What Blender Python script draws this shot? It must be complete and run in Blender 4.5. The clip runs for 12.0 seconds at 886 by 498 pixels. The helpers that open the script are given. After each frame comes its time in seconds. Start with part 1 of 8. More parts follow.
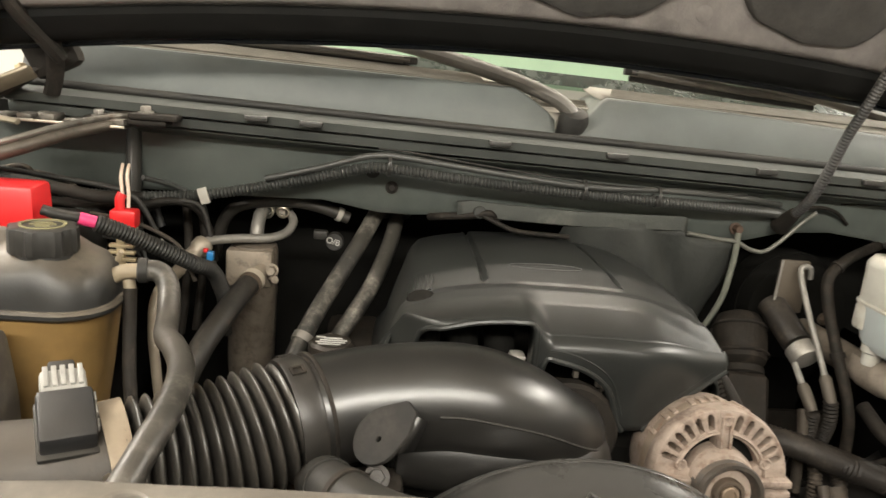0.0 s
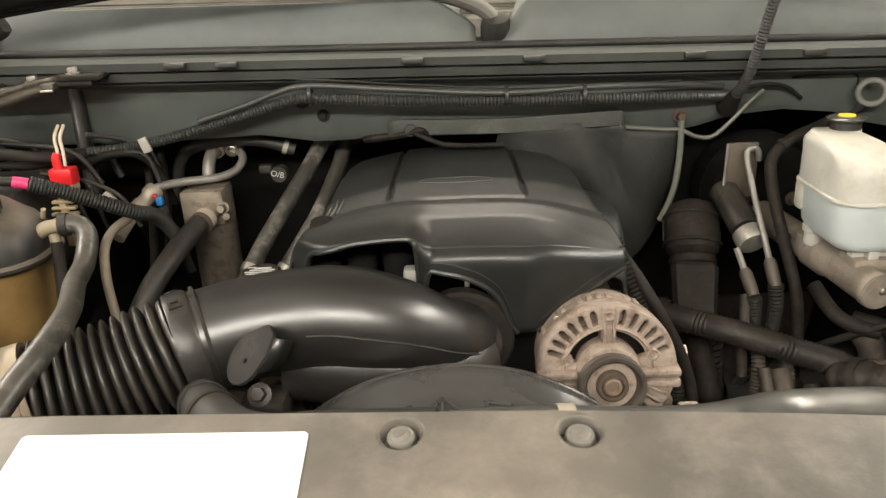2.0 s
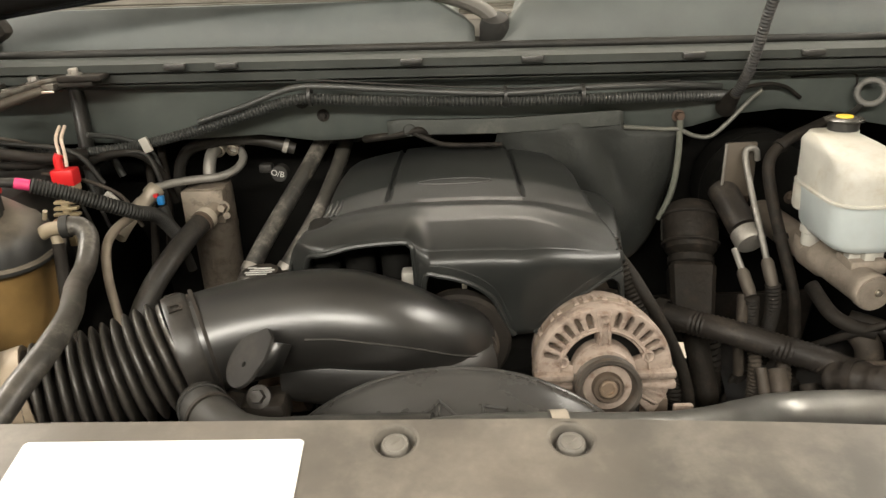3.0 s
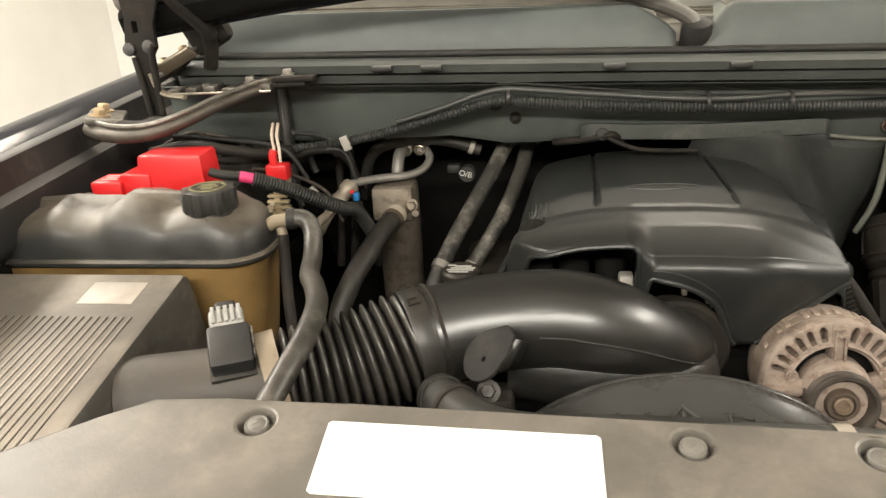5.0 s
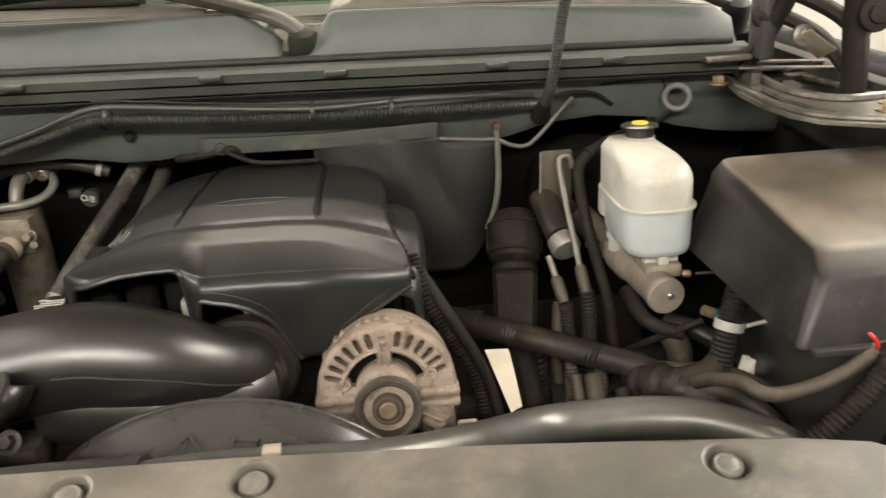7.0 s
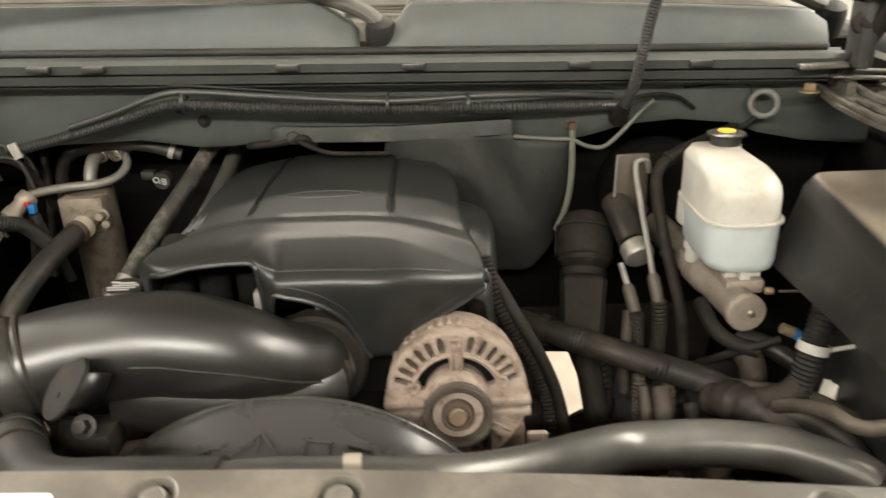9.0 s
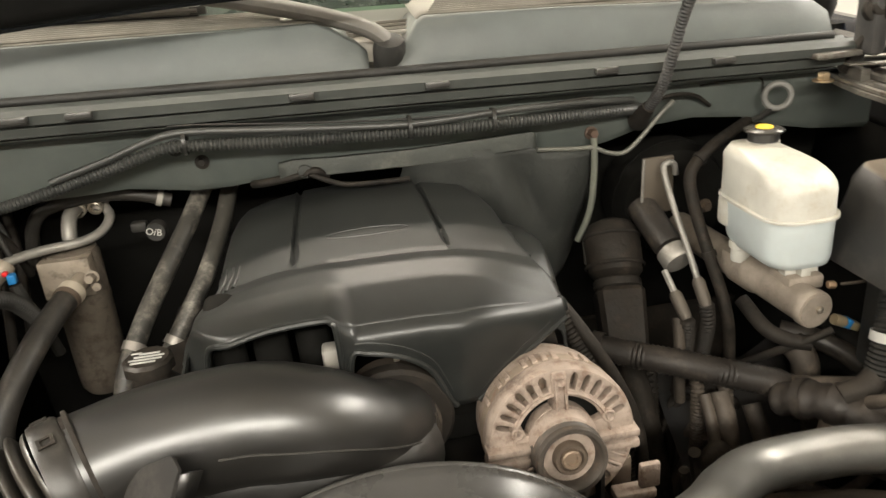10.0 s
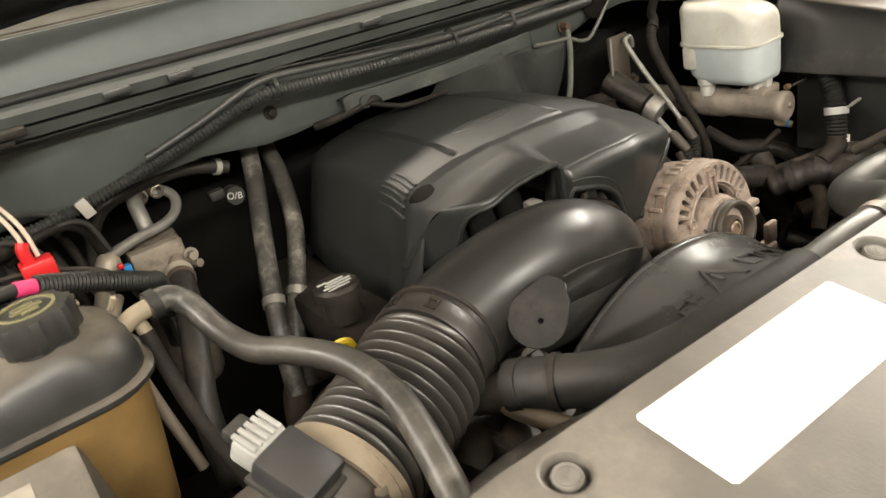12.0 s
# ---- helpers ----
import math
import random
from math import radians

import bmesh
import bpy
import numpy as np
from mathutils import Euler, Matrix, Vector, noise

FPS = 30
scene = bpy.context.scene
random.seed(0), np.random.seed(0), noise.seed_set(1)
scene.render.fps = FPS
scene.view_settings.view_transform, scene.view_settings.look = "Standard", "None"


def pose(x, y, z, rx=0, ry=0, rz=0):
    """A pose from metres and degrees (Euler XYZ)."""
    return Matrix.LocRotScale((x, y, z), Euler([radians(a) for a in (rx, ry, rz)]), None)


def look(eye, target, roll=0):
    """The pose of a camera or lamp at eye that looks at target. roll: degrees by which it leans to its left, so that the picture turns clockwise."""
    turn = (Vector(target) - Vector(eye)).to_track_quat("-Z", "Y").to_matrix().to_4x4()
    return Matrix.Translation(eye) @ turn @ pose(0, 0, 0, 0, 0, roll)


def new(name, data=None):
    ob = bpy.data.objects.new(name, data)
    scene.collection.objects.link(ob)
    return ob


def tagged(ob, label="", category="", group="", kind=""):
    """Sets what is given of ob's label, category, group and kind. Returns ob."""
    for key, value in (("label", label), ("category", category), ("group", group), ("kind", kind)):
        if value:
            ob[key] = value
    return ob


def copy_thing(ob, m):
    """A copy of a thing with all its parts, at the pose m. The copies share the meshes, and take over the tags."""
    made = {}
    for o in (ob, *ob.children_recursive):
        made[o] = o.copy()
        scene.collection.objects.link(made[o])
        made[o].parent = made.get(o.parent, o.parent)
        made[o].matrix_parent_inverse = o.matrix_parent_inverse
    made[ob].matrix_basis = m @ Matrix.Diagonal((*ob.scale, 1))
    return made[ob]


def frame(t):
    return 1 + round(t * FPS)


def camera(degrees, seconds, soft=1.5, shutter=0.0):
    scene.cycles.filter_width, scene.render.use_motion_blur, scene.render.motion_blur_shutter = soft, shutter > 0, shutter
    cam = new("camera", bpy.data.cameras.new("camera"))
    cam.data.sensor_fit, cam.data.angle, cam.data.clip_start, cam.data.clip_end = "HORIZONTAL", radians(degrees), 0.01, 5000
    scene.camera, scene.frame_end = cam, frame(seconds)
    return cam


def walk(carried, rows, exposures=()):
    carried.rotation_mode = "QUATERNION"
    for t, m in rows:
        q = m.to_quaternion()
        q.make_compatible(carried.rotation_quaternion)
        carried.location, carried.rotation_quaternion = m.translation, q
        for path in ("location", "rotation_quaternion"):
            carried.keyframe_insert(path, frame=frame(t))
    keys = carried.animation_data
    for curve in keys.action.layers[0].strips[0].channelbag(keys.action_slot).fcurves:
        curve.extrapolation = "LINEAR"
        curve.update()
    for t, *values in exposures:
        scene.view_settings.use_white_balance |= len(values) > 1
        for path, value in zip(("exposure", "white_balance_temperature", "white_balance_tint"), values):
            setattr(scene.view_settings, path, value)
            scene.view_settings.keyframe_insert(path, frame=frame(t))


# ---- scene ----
cam = camera(61.1, 12.0, 1.4, 0.32)
PATH = [
    (0, (0.033, 0.017, 1.433), (0.238, 1.948, 0.954), 5.3),
    (0.5, (0.069, 0.048, 1.444), (0.142, 1.982, 0.938), 1.4),
    (1, (0.163, 0.061, 1.435), (0.183, 1.975, 0.853), 0.0),
    (1.5, (0.218, 0.007, 1.441), (0.22, 1.891, 0.77), -2.7),
    (2, (0.272, -0.018, 1.458), (0.233, 1.85, 0.746), -2.7),
    (2.5, (0.291, -0.014, 1.465), (0.247, 1.852, 0.747), -2.2),
    (3, (0.28, -0.019, 1.474), (0.23, 1.84, 0.737), -2.8),
    (3.5, (0.213, -0.028, 1.481), (0.095, 1.827, 0.741), -3.4),
    (3.7, (0.187, -0.038, 1.484), (0.025, 1.814, 0.746), -3.6),
    (4.5, (0.116, -0.041, 1.484), (-0.180, 1.808, 0.757), -3.3),
    (5.3, (0.155, -0.042, 1.483), (-0.12, 1.806, 0.768), -2.9),
    (5.5, (0.186, -0.036, 1.481), (-0.051, 1.818, 0.768), -2.7),
    (6, (0.283, -0.022, 1.476), (0.178, 1.845, 0.766), -2.5),
    (6.5, (0.375, -0.01, 1.473), (0.392, 1.858, 0.759), -2.8),
    (7, (0.463, -0.002, 1.473), (0.58, 1.856, 0.742), -3.5),
    (7.2, (0.491, -0.002, 1.472), (0.642, 1.852, 0.736), -3.8),
    (8.0, (0.562, -0.006, 1.476), (0.783, 1.844, 0.727), -3.4),
    (8.8, (0.476, -0.002, 1.479), (0.555, 1.849, 0.725), -2.4),
    (9, (0.426, 0.026, 1.487), (0.428, 1.874, 0.724), -1.9),
    (9.5, (0.336, 0.081, 1.504), (0.331, 1.927, 0.734), -2.7),
    (10, (0.241, 0.117, 1.502), (0.506, 1.945, 0.736), -4.7),
    (10.5, (0.1, 0.084, 1.453), (0.576, 1.84, 0.623), -4.6),
    (11, (-0.066, 0.063, 1.46), (0.527, 1.776, 0.616), -5.8),
    (11.5, (-0.237, 0.096, 1.454), (0.533, 1.729, 0.592), -11.3),
    (12, (-0.312, 0.171, 1.46), (0.629, 1.727, 0.626), -12.5),
]
walk(cam, [(t, look(eye, target, roll)) for t, eye, target, roll in PATH],
     [(0.0, 0.08), (1.0, 0.14), (2.0, -0.02), (3.5, -0.06), (5.5, -0.10), (6.0, -0.15), (7.0, -0.12), (9.0, 0.01), (9.5, 0.09), (10.5, 0.20), (11.0, 0.05), (12.0, 0.02)])

# ---- world and light ----
world = bpy.data.worlds.new("garage_world")
world.use_nodes = True
world.node_tree.nodes["Background"].inputs[0].default_value = (0.9, 0.95, 1.0, 1)
world.node_tree.nodes["Background"].inputs[1].default_value = 0.01
scene.world = world


def lamp(name, at, size, watts, colour=(1.0, 0.95, 0.84), aim=(0, 0, -1)):
    d = bpy.data.lights.new(name, "AREA")
    d.shape, d.size, d.size_y, d.energy, d.color = "RECTANGLE", size[0], size[1], watts, colour
    ob = new(name, d)
    ob.matrix_world = Matrix.Translation(at) @ Vector(aim).to_track_quat("-Z", "Y").to_matrix().to_4x4()
    return ob


lamp("ceiling_lamp_front", (-0.40, -1.70, 2.62), (3.5, 0.14), 186, aim=(0, 0.70, -0.70))
lamp("ceiling_lamp_left", (-2.0, 1.3, 2.62), (0.50, 2.4), 70)
lamp("ceiling_lamp_right", (2.6, 1.3, 2.62), (0.50, 2.4), 84)
lamp("ceiling_lamp_rear", (0.3, 2.25, 2.62), (2.4, 0.16), 14.5, (1.0, 0.82, 0.62))


# ---- materials ----
def mat(name, col, rough=0.5, metal=0.0, var=0.25, scale=18.0, bump=0.08, fine=350.0, dust=0.0,
        dust_col=(0.30, 0.26, 0.21), trans=0.0, emit=None, spec=0.5, rust=None, sss=0.0, smear=0.0, smear_col=(0.34, 0.30, 0.25), stretch=(1, 1, 1), smear_scale=14.0, dust_lo=-0.2, dust_min=0.25, rv=0.08):
    m = bpy.data.materials.new(name)
    m.use_nodes = True
    nt = m.node_tree
    N, L = nt.nodes, nt.links
    b = N["Principled BSDF"]
    tc = N.new("ShaderNodeTexCoord")

    def noise_tex(s, detail=6.0, rgh=0.6):
        n = N.new("ShaderNodeTexNoise")
        n.inputs["Scale"].default_value, n.inputs["Detail"].default_value, n.inputs["Roughness"].default_value = s, detail, rgh
        L.new(tc.outputs["Object"], n.inputs["Vector"])
        return n.outputs["Fac"]

    def remap(f, a, c, lo, hi):
        r = N.new("ShaderNodeMapRange")
        for k, v in zip(("From Min", "From Max", "To Min", "To Max"), (a, c, lo, hi)):
            r.inputs[k].default_value = v
        L.new(f, r.inputs["Value"])
        return r.outputs["Result"]

    def mixed(fac, a, c):
        x = N.new("ShaderNodeMix")
        x.data_type = "RGBA"
        L.new(fac, x.inputs["Factor"])
        for sock, v in ((x.inputs["A"], a), (x.inputs["B"], c)):
            if isinstance(v, tuple):
                sock.default_value = (*v, 1)
            else:
                L.new(v, sock)
        return x.outputs["Result"]

    big, mid, small = noise_tex(scale * 0.35), noise_tex(scale), noise_tex(fine, 3.0)
    lo, hi = tuple(c * (1 - var) for c in col), tuple(min(1.0, c * (1 + var)) for c in col)
    colour = mixed(remap(mid, 0.3, 0.7, 0, 1), lo, hi)
    if rust:
        colour = mixed(remap(noise_tex(scale * 1.7), 0.52, 0.68, 0, 0.8), colour, rust)
    rough_out = remap(mid, 0.3, 0.7, max(0.03, rough - rv), min(1, rough + rv))
    if dust > 0:
        geo = N.new("ShaderNodeNewGeometry")
        sep = N.new("ShaderNodeSeparateXYZ")
        L.new(geo.outputs["Normal"], sep.inputs[0])
        up = remap(sep.outputs["Z"], dust_lo, 1.0, dust_min, 1.0)
        spots = remap(big, 0.35, 0.75, 0.15, 1.0)
        mul = N.new("ShaderNodeMath")
        mul.operation = "MULTIPLY"
        L.new(up, mul.inputs[0]), L.new(spots, mul.inputs[1])
        mul2 = N.new("ShaderNodeMath")
        mul2.operation = "MULTIPLY"
        L.new(mul.outputs[0], mul2.inputs[0])
        mul2.inputs[1].default_value = dust
        colour = mixed(mul2.outputs[0], colour, dust_col)
    if smear > 0:
        # wiped and settled dirt: patches broken up by a finer grain
        mp = N.new("ShaderNodeMapping")
        mp.inputs["Scale"].default_value = stretch
        L.new(tc.outputs["Object"], mp.inputs["Vector"])
        pair = []
        for s, lo_, hi_ in ((smear_scale, 0.50, 0.66), (smear_scale * 7, 0.30, 0.65)):
            n = N.new("ShaderNodeTexNoise")
            n.inputs["Scale"].default_value, n.inputs["Detail"].default_value, n.inputs["Roughness"].default_value = s, 7.0, 0.65
            L.new(mp.outputs["Vector"], n.inputs["Vector"])
            pair.append(remap(n.outputs["Fac"], lo_, hi_, 0, 1))
        ml = N.new("ShaderNodeMath")
        ml.operation = "MULTIPLY"
        L.new(pair[0], ml.inputs[0]), L.new(pair[1], ml.inputs[1])
        amount = remap(ml.outputs[0], 0, 1, 0, smear)
        colour = mixed(amount, colour, smear_col)
        add = N.new("ShaderNodeMath")
        add.operation, add.use_clamp = "MULTIPLY_ADD", True
        L.new(amount, add.inputs[0])
        add.inputs[1].default_value = 0.15
        L.new(rough_out, add.inputs[2])
        rough_out = add.outputs[0]
    L.new(colour, b.inputs["Base Color"])
    L.new(rough_out, b.inputs["Roughness"])
    b.inputs["Metallic"].default_value = metal
    b.inputs["Specular IOR Level"].default_value = spec
    b.inputs["Transmission Weight"].default_value = trans
    if sss:
        b.inputs["Subsurface Weight"].default_value = sss
        b.inputs["Subsurface Radius"].default_value = (0.03, 0.03, 0.03)
        b.inputs["Subsurface Scale"].default_value = 0.5
    if emit:
        b.inputs["Emission Color"].default_value = (*emit[:3], 1)
        b.inputs["Emission Strength"].default_value = emit[3]
    if bump:
        bp = N.new("ShaderNodeBump")
        bp.inputs["Strength"].default_value, bp.inputs["Distance"].default_value = bump, 0.002
        L.new(small, bp.inputs["Height"])
        L.new(bp.outputs["Normal"], b.inputs["Normal"])
    return m


PLASTIC = mat("black_plastic", (0.022, 0.022, 0.021), 0.38, dust=0.15, bump=0.12)
COVER = mat("engine_cover_plastic", (0.0195, 0.0210, 0.0199), 0.345, rv=0.012, var=0.2, dust=0.05, dust_col=(0.16, 0.13, 0.10), bump=0.05, fine=900)
TUBE = mat("duct_plastic", (0.016, 0.015, 0.0135), 0.33, rv=0.03, spec=1.0, var=0.1, dust=0.0, bump=0.03, fine=700)
COLLAR = mat("collar_rubber", (0.018, 0.0165, 0.0145), 0.40, spec=0.7, dust=0.12, dust_col=(0.22, 0.18, 0.14), smear=0.14)
FLANGE = mat("matt_flange_paint", (0.055, 0.060, 0.055), 0.62, dust=0.15, dust_col=(0.12, 0.115, 0.10), scale=7, spec=0.25, smear=0.15, smear_col=(0.12, 0.12, 0.105))
SIGHT = mat("sight_shield_plastic", (0.092, 0.087, 0.078), 0.38, rv=0.06, spec=0.45, dust=0.55, dust_col=(0.25, 0.215, 0.175), bump=0.07, scale=11, smear=0.55, smear_col=(0.33, 0.29, 0.235), smear_scale=5.5)
PIN = mat("dusty_pin_plastic", (0.135, 0.124, 0.108), 0.5, dust=0.35, dust_col=(0.26, 0.235, 0.195), scale=60)
SOOT = mat("sooty_dark_rubber", (0.011, 0.0095, 0.008), 0.7, dust=0.30, dust_col=(0.11, 0.088, 0.066), scale=30, bump=0.4, fine=140, spec=0.25, smear=0.35, smear_col=(0.075, 0.058, 0.044), smear_scale=28)
LID = mat("dusty_filter_lid", (0.06, 0.055, 0.048), 0.45, dust=1.8, dust_col=(0.36, 0.31, 0.25), scale=9, smear=0.35, dust_lo=0.5, dust_min=0.05)
BROWN = mat("brown_dusty_hose", (0.036, 0.029, 0.023), 0.65, bump=0.4, fine=150, dust=0.55, dust_col=(0.22, 0.172, 0.128), scale=25, smear=0.4, smear_col=(0.20, 0.16, 0.125), smear_scale=25)
COWL = mat("cowl_plastic", (0.092, 0.105, 0.102), 0.50, spec=0.4, dust=0.16, bump=0.06, scale=6, smear=0.12, smear_col=(0.22, 0.21, 0.18), stretch=(0.3, 1, 1))
RUBBER = mat("black_rubber", (0.012, 0.012, 0.011), 0.58, spec=0.4, dust=0.12, smear=0.22, smear_col=(0.10, 0.09, 0.08), smear_scale=30)
BELLOWS = mat("bellows_rubber", (0.034, 0.031, 0.027), 0.36, spec=0.8, dust=0.34, dust_col=(0.20, 0.17, 0.14), scale=25)
SLEEVE = mat("sleeved_hose", (0.13, 0.127, 0.118), 0.34, rv=0.05, metal=0.5, dust=0.15)
ACHOSE = mat("dark_rubber_hose", (0.020, 0.0185, 0.016), 0.5, dust=0.22, dust_col=(0.16, 0.135, 0.105), scale=25, smear=0.3, smear_col=(0.15, 0.125, 0.10), smear_scale=26)
HEATER = mat("dusty_heater_hose", (0.022, 0.021, 0.019), 0.45, dust=0.38, dust_col=(0.22, 0.20, 0.165), scale=18, smear=0.85, smear_col=(0.33, 0.30, 0.255), smear_scale=19)
BRASSY = mat("brassy_bolt_steel", (0.50, 0.38, 0.24), 0.4, metal=0.7, dust=0.2)
HOSE = mat("dusty_hose_rubber", (0.026, 0.024, 0.021), 0.42, dust=0.34, dust_col=(0.24, 0.21, 0.175), dust_min=0.1, scale=25, smear=0.38, smear_col=(0.33, 0.30, 0.25), smear_scale=26)
DIRTY = mat("dusty_black_parts", (0.026, 0.022, 0.018), 0.68, dust=0.42, dust_col=(0.20, 0.155, 0.115), scale=34, bump=0.35, fine=160, spec=0.3, smear=0.55, smear_col=(0.17, 0.132, 0.10), smear_scale=25)
# near-black base that paints in the deep shade of recesses and gaps
DARK = mat("shade_black_recess_parts", (0.005, 0.005, 0.0045), 0.9, dust=0.04, spec=0.1)
STEEL = mat("painted_dark_steel", (0.083, 0.094, 0.086), 0.40, dust=0.24, dust_col=(0.15, 0.145, 0.125), scale=7, bump=0.05, smear=0.2, smear_col=(0.17, 0.17, 0.15), smear_scale=10)
MATTE = mat("insulation_mat", (0.025, 0.027, 0.0245), 0.68, dust=0.42, dust_col=(0.10, 0.10, 0.085), scale=14, bump=0.5, fine=120, smear=0.35, smear_col=(0.10, 0.10, 0.085), smear_scale=9)
ALU = mat("dusty_cast_aluminium", (0.30, 0.238, 0.196), 0.65, metal=0.15, dust=0.5, dust_col=(0.40, 0.325, 0.265), scale=45, bump=0.5, fine=220, rust=(0.15, 0.085, 0.055), smear=0.75, smear_col=(0.10, 0.065, 0.048), smear_scale=34)
ALU_CLEAN = mat("grey_aluminium", (0.34, 0.32, 0.29), 0.46, metal=0.6, dust=0.4, dust_col=(0.24, 0.20, 0.16), scale=40, bump=0.2, smear=0.4, smear_col=(0.12, 0.095, 0.075), smear_scale=40)
PIPE = mat("aluminium_pipe", (0.30, 0.285, 0.26), 0.48, metal=0.5, dust=0.35, dust_col=(0.20, 0.175, 0.14), scale=40, smear=0.4, smear_col=(0.12, 0.10, 0.08), smear_scale=40)
LOOMM = mat("dusty_conduit", (0.034, 0.035, 0.033), 0.42, spec=0.6, dust=0.42, dust_col=(0.15, 0.145, 0.13), scale=20)
ZINC = mat("zinc_plated_steel", (0.55, 0.50, 0.42), 0.35, metal=0.9, dust=0.15, scale=60)
RUSTY = mat("rusty_dark_metal", (0.10, 0.075, 0.055), 0.75, metal=0.3, dust=0.4, dust_col=(0.20, 0.14, 0.10), scale=40, bump=0.5, fine=150)
GOLD = mat("yellow_zinc_hinge_steel", (0.165, 0.155, 0.136), 0.38, metal=0.5, dust=0.3, dust_col=(0.16, 0.13, 0.10), scale=30, rust=(0.07, 0.05, 0.035), smear=0.6, smear_col=(0.035, 0.03, 0.025), smear_scale=22)
RED = mat("red_plastic", (0.62, 0.018, 0.020), 0.38, var=0.12, bump=0.04)
PINK = mat("pink_tape", (0.75, 0.05, 0.18), 0.5)
WHITE = mat("white_paper", (0.86, 0.85, 0.82), 0.6, var=0.02, bump=0.02)
WHITEP = mat("white_plastic", (0.40, 0.38, 0.34), 0.45, var=0.1, dust=0.25, smear=0.3, smear_col=(0.2, 0.17, 0.13))
RESV = mat("translucent_white_plastic", (0.54, 0.53, 0.48), 0.36, var=0.09, dust=0.55, dust_lo=0.3, dust_min=0.05, dust_col=(0.50, 0.44, 0.33), sss=0.35, scale=25, bump=0.04, smear=0.45, smear_col=(0.36, 0.29, 0.19), smear_scale=22)
RESVLOW = mat("bluish_translucent_plastic", (0.53, 0.58, 0.58), 0.36, var=0.05, dust=0.15, dust_col=(0.45, 0.41, 0.33), sss=0.35, scale=25, bump=0.04, smear=0.15, smear_col=(0.46, 0.40, 0.30), smear_scale=18)
AMBER = mat("amber_translucent_plastic", (0.185, 0.115, 0.042), 0.35, var=0.45, smear=0.55, smear_col=(0.10, 0.062, 0.028), smear_scale=9, scale=7, sss=0.2, bump=0.03)
TANKTOP = mat("black_tank_plastic", (0.018, 0.019, 0.019), 0.44, rv=0.12, dust=1.25, dust_col=(0.20, 0.168, 0.128), scale=18, smear=0.7, smear_col=(0.020, 0.020, 0.019), smear_scale=10, dust_lo=0.30, dust_min=0.04)
YELLOW = mat("yellow_plastic", (0.75, 0.52, 0.03), 0.45)
BLUE = mat("blue_plastic", (0.02, 0.20, 0.50), 0.45)
PAINT = mat("dark_navy_car_paint", (0.010, 0.013, 0.022), 0.18, var=0.05, bump=0.0)
WALL = mat("white_wall_paint", (0.86, 0.855, 0.83), 0.8, var=0.04, scale=2, bump=0.1)
CEIL = mat("ceiling_paint", (0.55, 0.54, 0.52), 0.85, var=0.04, scale=2)
FLOOR = mat("concrete_floor", (0.42, 0.37, 0.31), 0.75, var=0.2, scale=3, bump=0.3, fine=60)
GLOW = mat("lit_diffuser", (0.9, 0.9, 0.9), 0.5, emit=(1.0, 0.93, 0.83, 20.0))
PRINT = mat("white_print", (0.50, 0.49, 0.46), 0.6)
# dusty plastic, paled further to paint the light falling on the cowl top
GRILLE = mat("dusty_toplit_grille", (0.24, 0.225, 0.195), 0.6, dust=0.5, dust_col=(0.42, 0.38, 0.31), scale=20)
SHROUD = mat("fan_shroud_plastic", (0.050, 0.048, 0.045), 0.28, rv=0.015, var=0.12, dust=0.05, dust_col=(0.20, 0.18, 0.15), bump=0.05)
LINER = mat("hood_liner_felt", (0.17, 0.155, 0.145), 0.95, var=0.3, scale=20, bump=0.6, fine=150)
RAIL = mat("dusty_rail_paint", (0.028, 0.028, 0.029), 0.5, dust=0.45, dust_col=(0.16, 0.14, 0.12), scale=9, smear=0.5, smear_col=(0.16, 0.145, 0.125), smear_scale=12)
BOOT = mat("sooty_boot_rubber", (0.0120, 0.0098, 0.0075), 0.70, dust=0.12, dust_col=(0.11, 0.085, 0.062), scale=26, bump=0.7, fine=110, spec=0.25, smear=0.34, smear_col=(0.085, 0.064, 0.047), smear_scale=34)
STRIP = mat("worn_edge_strip", (0.046, 0.050, 0.045), 0.7, dust=0.3, dust_col=(0.15, 0.15, 0.125), scale=20, bump=0.4, fine=140, smear=0.5, smear_col=(0.16, 0.16, 0.135), smear_scale=22)
CAST = mat("oily_cast_metal", (0.022, 0.019, 0.016), 0.45, metal=0.2, dust=0.22, dust_col=(0.15, 0.12, 0.09), scale=30, bump=0.4, fine=120, smear=0.45, smear_col=(0.12, 0.095, 0.07), smear_scale=38)
DASH = mat("dashboard_vinyl", (0.16, 0.16, 0.145), 0.6, scale=8)


def glass_mat():
    m = bpy.data.materials.new("green_windscreen_glass")
    m.use_nodes = True
    nt = m.node_tree
    nt.nodes.remove(nt.nodes["Principled BSDF"])
    out = nt.nodes["Material Output"]
    tr, gl, mx = (nt.nodes.new(k) for k in ("ShaderNodeBsdfTransparent", "ShaderNodeBsdfGlossy", "ShaderNodeMixShader"))
    fr = nt.nodes.new("ShaderNodeFresnel")
    fr.inputs["IOR"].default_value = 1.5
    tr.inputs["Color"].default_value = (0.50, 0.72, 0.56, 1)
    gl.inputs["Color"].default_value = (0.80, 0.95, 0.84, 1)
    gl.inputs["Roughness"].default_value = 0.05
    nt.links.new(fr.outputs[0], mx.inputs[0])
    nt.links.new(tr.outputs[0], mx.inputs[1])
    nt.links.new(gl.outputs[0], mx.inputs[2])
    nt.links.new(mx.outputs[0], out.inputs[0])
    return m


GLASS = glass_mat()


